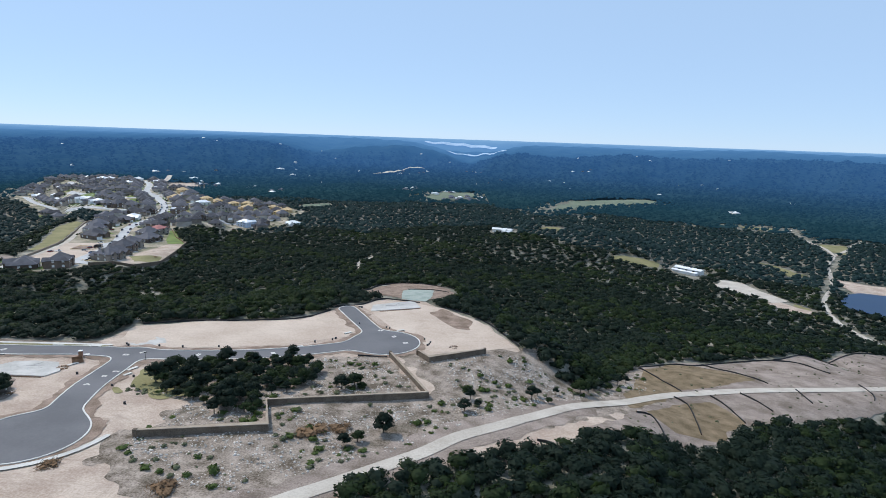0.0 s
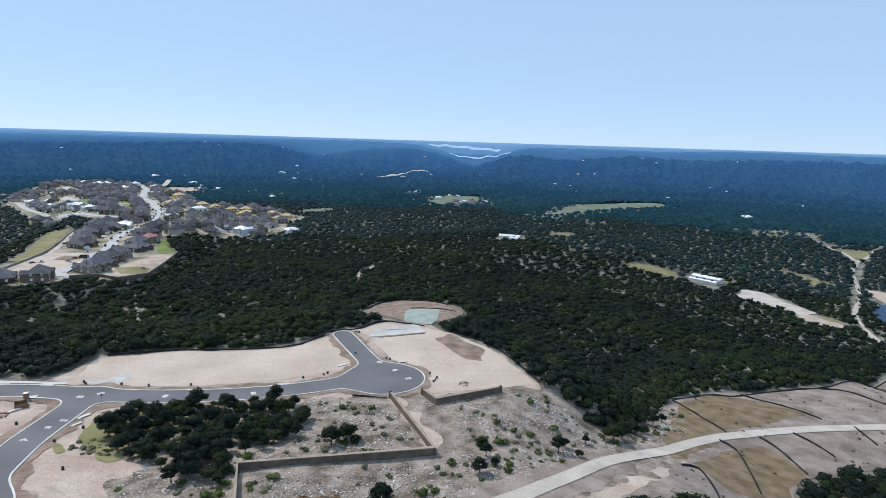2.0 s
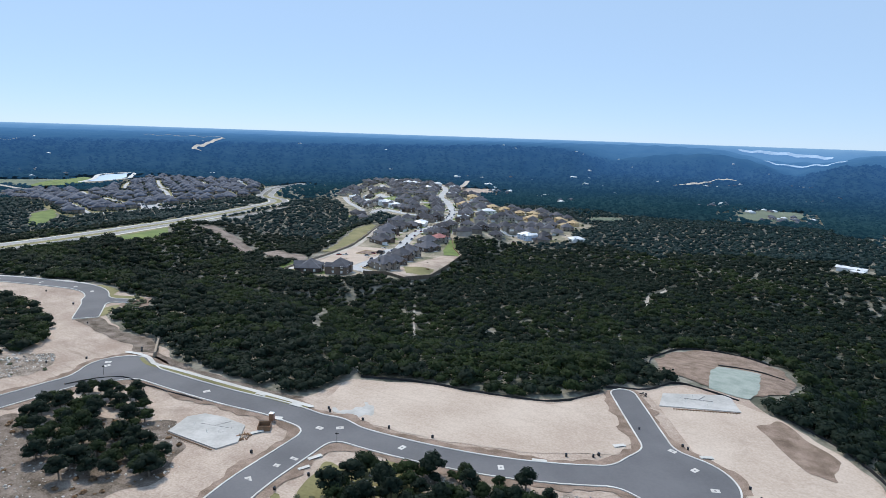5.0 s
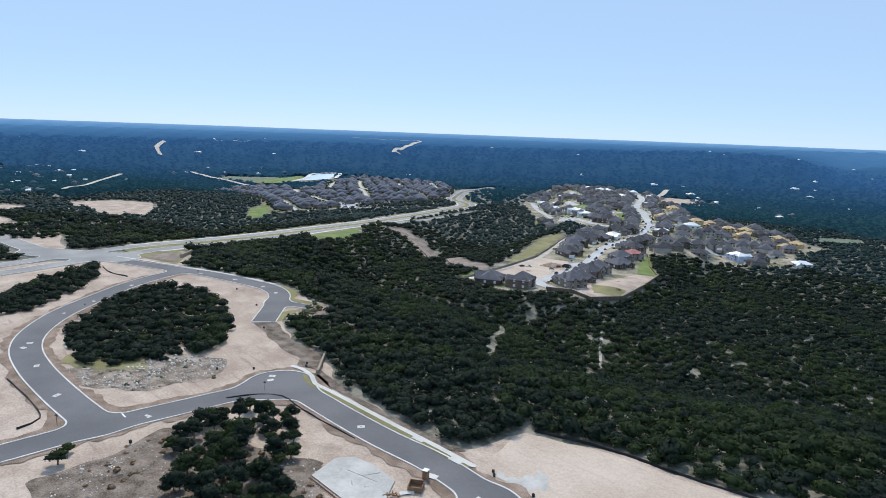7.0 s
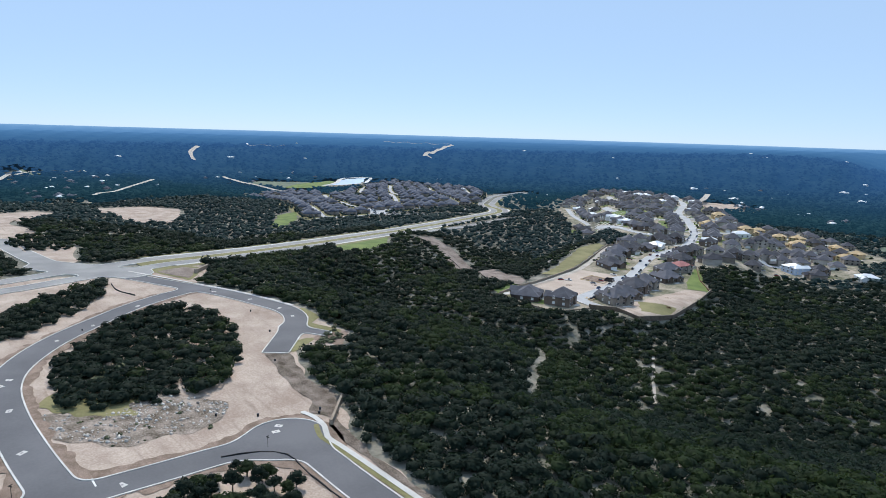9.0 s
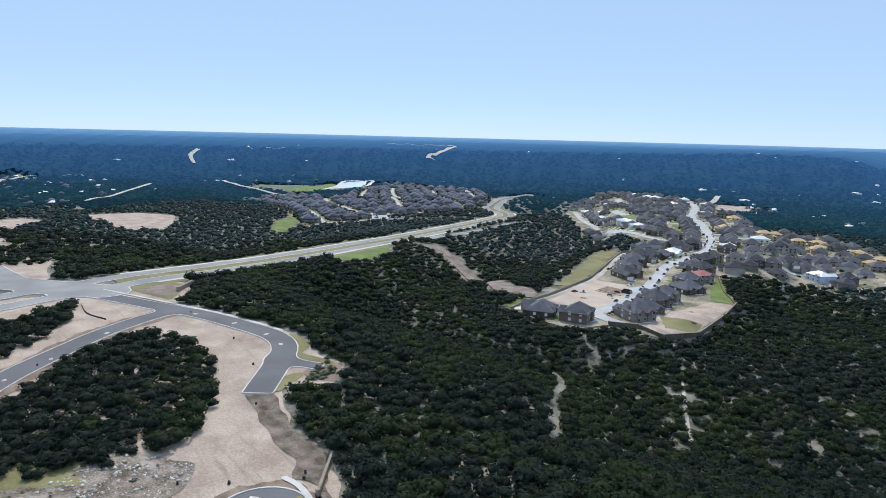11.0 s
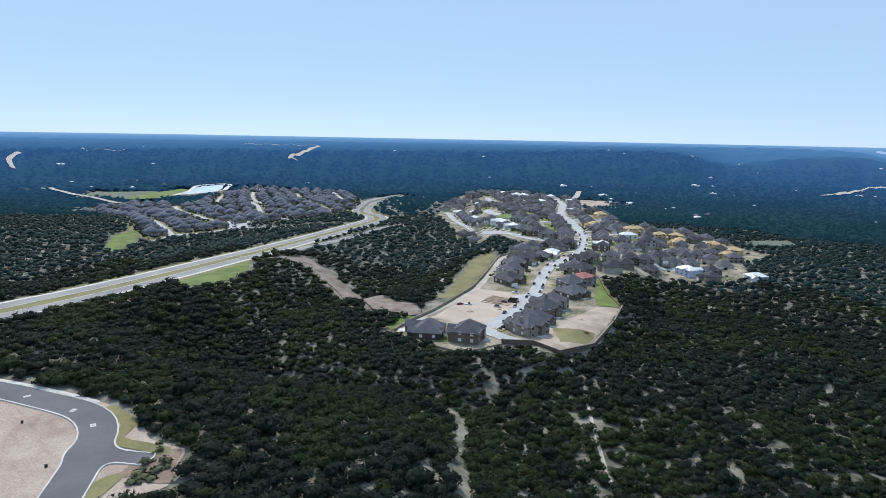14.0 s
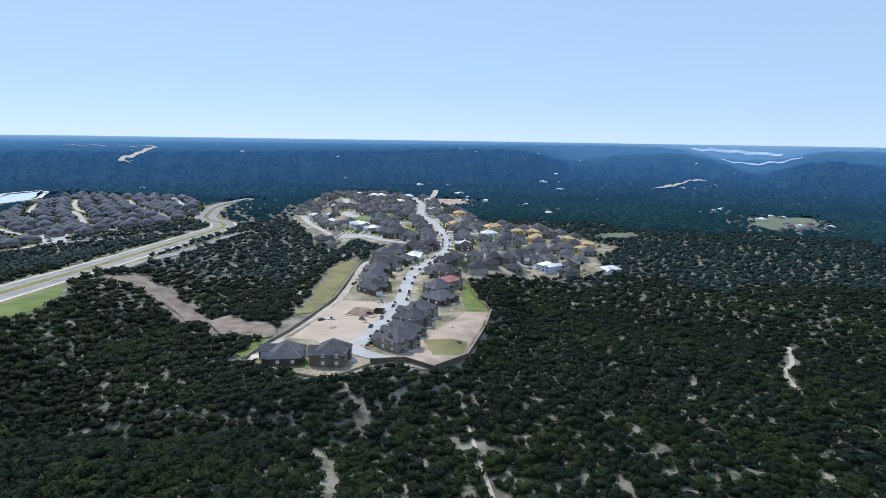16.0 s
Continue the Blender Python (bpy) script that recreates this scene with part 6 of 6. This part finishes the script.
slab([(-138.6, 177.6), (-142, 186.5), (-139.6, 190.4), (-134, 191.5), (-125.5, 191), (-120, 183), (-121.5, 177.4)], 0.5, ((-138, 176.9), (-122, 176.6)), "pale new house slab with forms and pipe stubs")
slab([(-31, 262), (-31.4, 272), (-13, 281.5), (-9.2, 270)], 0.5, ((-27, 262.2), (-9.4, 269.2)), "white new house slab with a row of form stakes")


def portable_toilet(x, y):
    top = thing("portable_toilet", pose(x, y, ground_z(x, y) + 0.2, 0, 0, 20), "brown portable toilet with a white roof by the kerb", "toilet")
    part("cabin", box(bmesh.new(), -0.6, -0.6, 0, 0.6, 0.6, 2.2, 0.04), M["brick"], top)
    part("door", box(bmesh.new(), -0.42, -0.64, 0.15, 0.42, -0.58, 2.0), M["wood"], top)
    bm = bmesh.new()
    hip_roof(bm, -0.6, -0.6, 0.6, 0.6, 2.25, 0.2, 0.06, 0.08)
    part("roof", bm, M["white_metal"], top)


def waste_bin(x, y, deg, size, label, material="wood"):
    """An open-topped waste box of boards."""
    top = thing("waste_box", pose(x, y, ground_z(x, y) + 0.2, 0, 0, deg), label, "waste box")
    s, h, t = size, size * 0.8, 0.1
    for nm, b in (("side", (-s, -s, 0, s, -s + t, h)), ("side", (-s, s - t, 0, s, s, h)), ("end", (-s, -s + t, 0, -s + t, s - t, h)), ("end", (s - t, -s + t, 0, s, s - t, h)), ("bottom", (-s + t, -s + t, 0, s - t, s - t, 0.12))):
        part(nm, box(bmesh.new(), *b), M[material], top)


portable_toilet(-121.8, 197)
waste_bin(-120.3, 192.6, 35, 1.6, "open brown wooden waste box beside the slab")
waste_bin(-311, 541, 15, 3.0, "dark steel waste skip on the bare pad", "pane")


def heap(x, y, size, material, label, name, category, seed):
    """A low heap of broken pieces."""
    r = np.random.default_rng(seed)
    top = thing(name, pose(x, y, ground_z(x, y) + 0.25), label, category)
    for k in range(14):
        a, d = r.uniform(0, 6.28), size * math.sqrt(r.random())
        bm = bmesh.new()
        s = r.uniform(0.25, 0.5) * size * 0.5
        box(bm, -s, -s * 0.4, -0.1, s, s * 0.4, s * 0.35, 0.05)
        bmesh.ops.rotate(bm, verts=bm.verts, matrix=Euler((r.uniform(-0.3, 0.3), r.uniform(-0.3, 0.3), r.uniform(0, 6))).to_matrix())
        bmesh.ops.translate(bm, verts=bm.verts, vec=(math.cos(a) * d, math.sin(a) * d, (size - d) * 0.25))
        part("piece", bm, M[material], top)


heap(-121.5, 186, 2.2, "wood", "heap of broken boards beside the slab", "board_heap", "rubbish heap", 1)
heap(5.5, 219, 2.0, "verge", "small heap of dark soil on the graded lot", "soil_heap", "soil heap", 2)
heap(-36.5, 268, 1.6, "pane", "dark heap of form panels beside the street end", "panel_heap", "rubbish heap", 3)
heap(-283, 474, 4.0, "lumber", "scattered lumber and site rubbish by the street", "lumber_heap", "rubbish heap", 4)
heap(-281, 484, 3.5, "trim", "scattered white building rubbish by the street", "rubbish_heap", "rubbish heap", 5)
heap(-318, 497, 2.4, "verge", "low brown soil heap on the bare pad", "soil_heap", "soil heap", 6)
heap(-306, 515, 2.4, "verge", "low brown soil heap on the bare pad", "soil_heap", "soil heap", 7)
heap(-296, 560, 2.6, "trim", "site rubbish beside the turning circle", "rubbish_heap", "rubbish heap", 8)
heap(-256, 530, 2.6, "dirt", "low pale soil heap on a bare yard", "soil_heap", "soil heap", 9)


def street_sign(x, y):
    top = thing("street_sign", pose(x, y, ground_z(x, y) + 0.2, 0, 0, 30), "dark street sign post at the kerb", "sign")
    part("post", rod(bmesh.new(), (0, 0, -0.3), (0, 0, 3.2), 0.06, 0.05, 6), M["fabric"], top)
    part("blade", box(bmesh.new(), -0.45, -0.02, 2.7, 0.45, 0.02, 2.95), M["fabric"], top)
    part("blade", box(bmesh.new(), -0.02, -0.45, 3.0, 0.02, 0.45, 3.22), M["fabric"], top)


for spot in ((-99.2, 195.8), (-187.4, 193.2), (-335, 237.5), (-195.5, 141.5)):
    street_sign(*spot)


def utility_box(x, y, deg):
    top = thing("utility_box", pose(x, y, ground_z(x, y) + 0.2, 0, 0, deg), "small dark utility pedestal behind the kerb", "utility box", "utility boxes")
    part("case", box(bmesh.new(), -0.28, -0.25, -0.1, 0.28, 0.25, 0.6, 0.04), M["fabric"], top)
    part("lid", box(bmesh.new(), -0.3, -0.27, 0.6, 0.3, 0.27, 0.68), M["pane"], top)


for k, spot in enumerate(((-101, 209.8), (-92.5, 209.6), (-80, 211), (-41, 223), (-40, 224.4), (-6, 227), (-4.6, 220), (-4, 221.6), (-3.6, 223.4), (-95.2, 180), (-97, 171), (-86, 157), (-113.5, 181), (-47, 219.8), (-112, 209.5), (-113.2, 210.6), (-22, 240), (-20.6, 239),
                          (-205, 199), (-212, 190), (-176, 152), (-240, 222), (-270, 235), (-300, 241), (-310, 178.5), (-196, 213), (-198, 214.5), (-33.6, 244))):
    utility_box(*spot, 37 * k)


def valve_cover(x, y, deg):
    """A concrete collar with an iron lid set in the street."""
    top = thing("valve_cover", pose(x, y, ground_z(x, y) + 0.37, 0, 0, deg), "pale concrete collar with an iron lid in the asphalt", "valve cover", "valve covers")
    part("collar", box(bmesh.new(), -1.0, -0.7, -0.05, 1.0, 0.7, 0.012), M["concrete"], top)
    part("lid", rod(bmesh.new(), (0, 0, 0), (0, 0, 0.02), 0.3, 0.3, 12), M["old_asphalt"], top)


for k, spot in enumerate(((-108, 200), (-103.5, 202.8), (-84, 202.4), (-59, 206.4), (-24, 236), (-13, 222), (-18, 229), (-104, 179), (-104.6, 171), (-103, 184), (-196, 200.6), (-193.5, 198.5), (-215, 146), (-242, 147), (-262, 147.5), (-266, 150), (-300, 168), (-334, 205), (-315, 183),
                          (-340, 241), (-318, 249), (-297, 253), (-283, 252), (-188, 160), (-151, 201))):
    valve_cover(*spot, 40 * k)

bar = thing("stop_bar", pose(-190.5, 155.5, ground_z(-190.5, 155.5) + 0.362, 0, 0, 0), "white painted stop bar across the asphalt street", "road marking")
part("paint", box(bmesh.new(), -3.6, -0.25, 0, 0.2, 0.25, 0.006), M["trim"], bar)
for a, b, dx, dy in (((-121.5, 198.4), 20, 1.6, 0.9), ((-120.2, 189.8), 60, 1.6, 0.6), ((-99.4, 187.4), 65, 1.8, 0.6), ((-98.2, 182), 65, 1.4, 0.5), ((-136, 208), 2, 1.8, 0.9), ((-122.5, 207.6), 2, 1.8, 0.9), ((-52, 214), 18, 1.8, 0.6), ((-16, 237), 25, 1.6, 0.6), ((-36.5, 231.8), 40, 1.6, 0.6)):
    x, y = a
    top = thing("kerb_inlet", pose(x, y, ground_z(x, y) + 0.2, 0, 0, b), "pale concrete kerb inlet with a dark slot", "drain")
    part("block", box(bmesh.new(), -dx, -dy, -0.1, dx, dy, 0.32), M["concrete"], top)
    part("slot", box(bmesh.new(), -dx * 0.7, -dy - 0.02, 0.1, dx * 0.7, -dy + 0.05, 0.26), M["fabric"], top)

WALK = [(-199, 209.6), (-194.5, 210.6), (-188, 209.9), (-182.5, 207.4), (-177, 207.6), (-166, 207.9), (-148, 208.2), (-130, 208.8), (-118, 208.9)]
sheet("sidewalk", strip(WALK, 0.75, 3), (-205, 203, -114, 213), 0.5, 0.5, M["concrete"], "pale concrete sidewalk along the street", "sidewalk")
sheet("grass_strip", strip([(-190, 208.5), (-184, 206.2), (-178, 206.4), (-148, 206.9), (-119, 207.6)], 0.7, 3), (-200, 203, -114, 211), 0.6, 0.42, M["dry_grass"], "narrow olive grass strip beside the sidewalk", "grass strip")
sheet("sidewalk", strip([(-405, 221), (-364, 237.8), (-336, 249.6), (-312, 256.8), (-297, 260)], 0.7, 5), (-410, 215, -290, 265), 0.8, 0.5, M["concrete"], "pale concrete sidewalk along the entry street", "sidewalk")
sheet("grass_strip", strip([(-290, 260), (-276, 258.5), (-271, 251.5), (-262, 254), (-255, 256)], 2.0, 4), (-300, 244, -245, 264), 1.0, 0.33, M["dry_grass"], "olive grass verge round the street end", "grass strip")
sheet("sidewalk", strip([(-112, 126), (-100, 121), (-90, 124.5), (-83.5, 131), (-80.5, 138)], 0.8, 3), (-118, 115, -75, 142), 0.6, 0.45, M["concrete"], "pale curved concrete sidewalk round the cul-de-sac", "sidewalk")
sheet("median", strip(SPINE[:15], 4.4, 14), (-840, 230, -400, 960), 2.5, 0.47, M["dry_grass"], "olive grass median of the divided road", "median")
for side in (1, -1):
    sheet("grass_verge", strip(beside(SPINE[3:], side * 19.4), 3.0, 14), (-860, 230, -380, 990), 3, 0.34, M["dry_grass"], "dry olive grass verge of the divided road", "verge")
sheet("grass_verge", zone([(-412, 226), (-408, 250), (-396, 258), (-368, 240)], 0.8, 3), (-415, 220, -362, 262), 1.5, 0.3, M["dry_grass"], "olive grass corner between the roads", "verge")
sheet("graded_lot", zone([(-398, 232), (-402, 249), (-393, 254), (-374, 241)], 0.8, 3), (-410, 225, -365, 260), 1.5, 0.4, M["scrub"], "bare grey corner lot between the roads", "dirt lot")
sheet("lawn", zone([(-291, 642), (-286, 641), (-249, 578), (-262, 571), (-272, 590)], 0.6, 3), (-295, 565, -245, 650), 1.5, 0.5, M["grass"], "bright green back lawn behind the houses", "lawn")
sheet("building_pad", zone([(-261, 464), (-241, 465), (-236, 490), (-242, 540), (-248, 574), (-262, 569), (-263, 520)], 0.8, 3), (-270, 455, -230, 580), 1.5, 0.44, M["dirt"], "bare pale back yards behind the houses", "dirt yard")
sheet("lawn", zone([(-262, 500), (-240, 514), (-236.5, 493), (-247, 478)], 0.8, 3), (-268, 470, -232, 520), 1.5, 0.5, M["dry_grass"], "olive new turf in a back yard", "lawn")
sheet("meadow", zone([(-345, 440), (-329, 433), (-336, 466), (-350, 462)], 1, 3), (-355, 430, -325, 470), 1.5, 0.4, M["grass"], "green grass outside the boundary wall", "meadow")
sheet("meadow", zone([(-348, 518), (-360, 562), (-380, 616), (-402, 672), (-415, 680), (-410, 640), (-372, 555), (-356, 515)], 1.5, 4), (-420, 505, -340, 690), 2, 0.4, M["dry_grass"], "dry grass slope outside the boundary wall", "meadow")
sheet("foot_path", strip([(-366, 512), (-386, 560), (-412, 610), (-424, 660), (-430, 700)], 1.6, 6), (-440, 505, -360, 705), 1.2, 0.4, M["track"], "pale stony path through the woods", "path")
sheet("lawn", zone([(-560, 905), (-520, 960), (-480, 940), (-520, 890)], 1, 6), (-570, 880, -470, 970), 4, 0.7, M["grass"], "green park lawn among the houses", "lawn")


def slab_form(corners, label):
    """Form boards round a slab that is not yet poured."""
    x0, y0 = corners[0]
    top = thing("slab_form", pose(x0, y0, ground_z(x0, y0) + 0.45), label, "formwork")
    for a, b in zip(corners, corners[1:] + corners[:1]):
        za, zb = ground_z(*a) - ground_z(x0, y0), ground_z(*b) - ground_z(x0, y0)
        part("board", rod(bmesh.new(), (a[0] - x0, a[1] - y0, za + 0.2), (b[0] - x0, b[1] - y0, zb + 0.2), 0.32, 0.32, 4), M["lumber"], top)
    part("sand_fill", box(bmesh.new(), min(p[0] for p in corners) - x0 + 3, min(p[1] for p in corners) - y0 + 4, -0.3, max(p[0] for p in corners) - x0 - 6, max(p[1] for p in corners) - y0 - 4, 0.22), M["verge"], top)
    return top


slab_form([(-327, 525), (-331, 546), (-313, 546), (-308, 528)], "wooden slab forms laid out on the bare pad")

# ---- parked vehicles ----
def car(paint, label, tall=1.45, long=4.6, bed=False):
    top = thing("car", pose(0, 0, 0), label, "car", "parked vehicles")
    bm = bmesh.new()
    box(bm, -long / 2, -0.92, 0.32, long / 2, 0.92, 0.88, 0.06)
    part("body", bm, paint, top)
    bm = bmesh.new()
    if bed:
        box(bm, -0.3, -0.84, 0.88, long / 2 - 1.3, 0.84, tall + 0.25, 0.22)
    else:
        box(bm, -long / 2 + 0.5, -0.84, 0.88, long / 2 - 1.2, 0.84, tall, 0.26)
    part("cabin", bm, M["pane"], top)
    for x in (-long * 0.31, long * 0.31):
        for y in (-0.86, 0.86):
            part("wheel", rod(bmesh.new(), (x, y - 0.11, 0.33), (x, y + 0.11, 0.33), 0.33, 0.33, 10), M["tyre"], top)
    for y in (-0.6, 0.6):
        part("headlight", box(bmesh.new(), long / 2 - 0.06, y - 0.2, 0.6, long / 2 + 0.02, y + 0.2, 0.75), M["trim"], top)
    return top


PAINTS = [("white", (0.75, 0.75, 0.75)), ("silver", (0.45, 0.46, 0.48)), ("black", (0.02, 0.02, 0.025)), ("dark red", (0.25, 0.03, 0.03)), ("blue", (0.05, 0.09, 0.22))]
cars = [car(surface(nm + " car paint", tuple(0.9 * v for v in c), c, 1, 3, 0.25, 0, 0.2), f"{nm} {'pickup truck' if k in (0, 2) else 'car'} parked on the pale street", 1.5, 5.3 if k in (0, 2) else 4.6, k in (0, 2)) for k, (nm, c) in enumerate(PAINTS)]
main = smooth_line(ESTATE_LANES[0], 3)
parked = []
for k in range(14, len(main) - 2):
    if main[k][1] > 860:
        break
    for side in (1, -1):
        if r2.random() < 0.24:
            (ax, ay), (bx, by) = main[k], main[k + 1]
            n = math.dist((ax, ay), (bx, by))
            dx, dy = (bx - ax) / n, (by - ay) / n
            off = side * r2.choice([3.4, 3.6, 13.5])
            x, y = ax - dy * off, ay + dx * off
            if any((x - p) ** 2 + (y - q) ** 2 < 36 for p, q in parked):
                continue
            parked.append((x, y))
            turn = math.degrees(math.atan2(dy, dx)) + (90 if abs(off) > 5 else 0) + (180 if side > 0 else 0)
            copy_thing(cars[int(r2.choice([0, 0, 0, 1, 1, 2, 3, 4]))], pose(x, y, ground_z(x, y) + 0.62, 0, 0, turn))
for x, y, deg, k in ((-329, 512, 40, 0), (-333, 508, 70, 3), (-283, 478, 80, 2), (-311, 545, 10, 1), (-258, 742, 10, 3), (-268, 735, 60, 1), (-275, 752, 100, 0)):
    copy_thing(cars[k], pose(x, y, ground_z(x, y) + 0.35, 0, 0, deg))
for k in range(26):
    u, v = (k % 13) / 12, k // 13
    x, y = -866 + 82 * u + 14 * v + r2.uniform(-1, 1), 708 - 48 * u + 24 * v + r2.uniform(-1, 1)
    copy_thing(cars[int(r2.choice([0, 0, 1, 0, 2]))], pose(x, y, ground_z(x, y) + 0.72, 0, 0, 60 + r2.uniform(-4, 4)))
for c in cars:
    clear(c)
print("objects", len(bpy.data.objects), "triangles", sum(len(o.data.loops) - 2 * len(o.data.polygons) for o in bpy.data.objects if o.type == "MESH"))
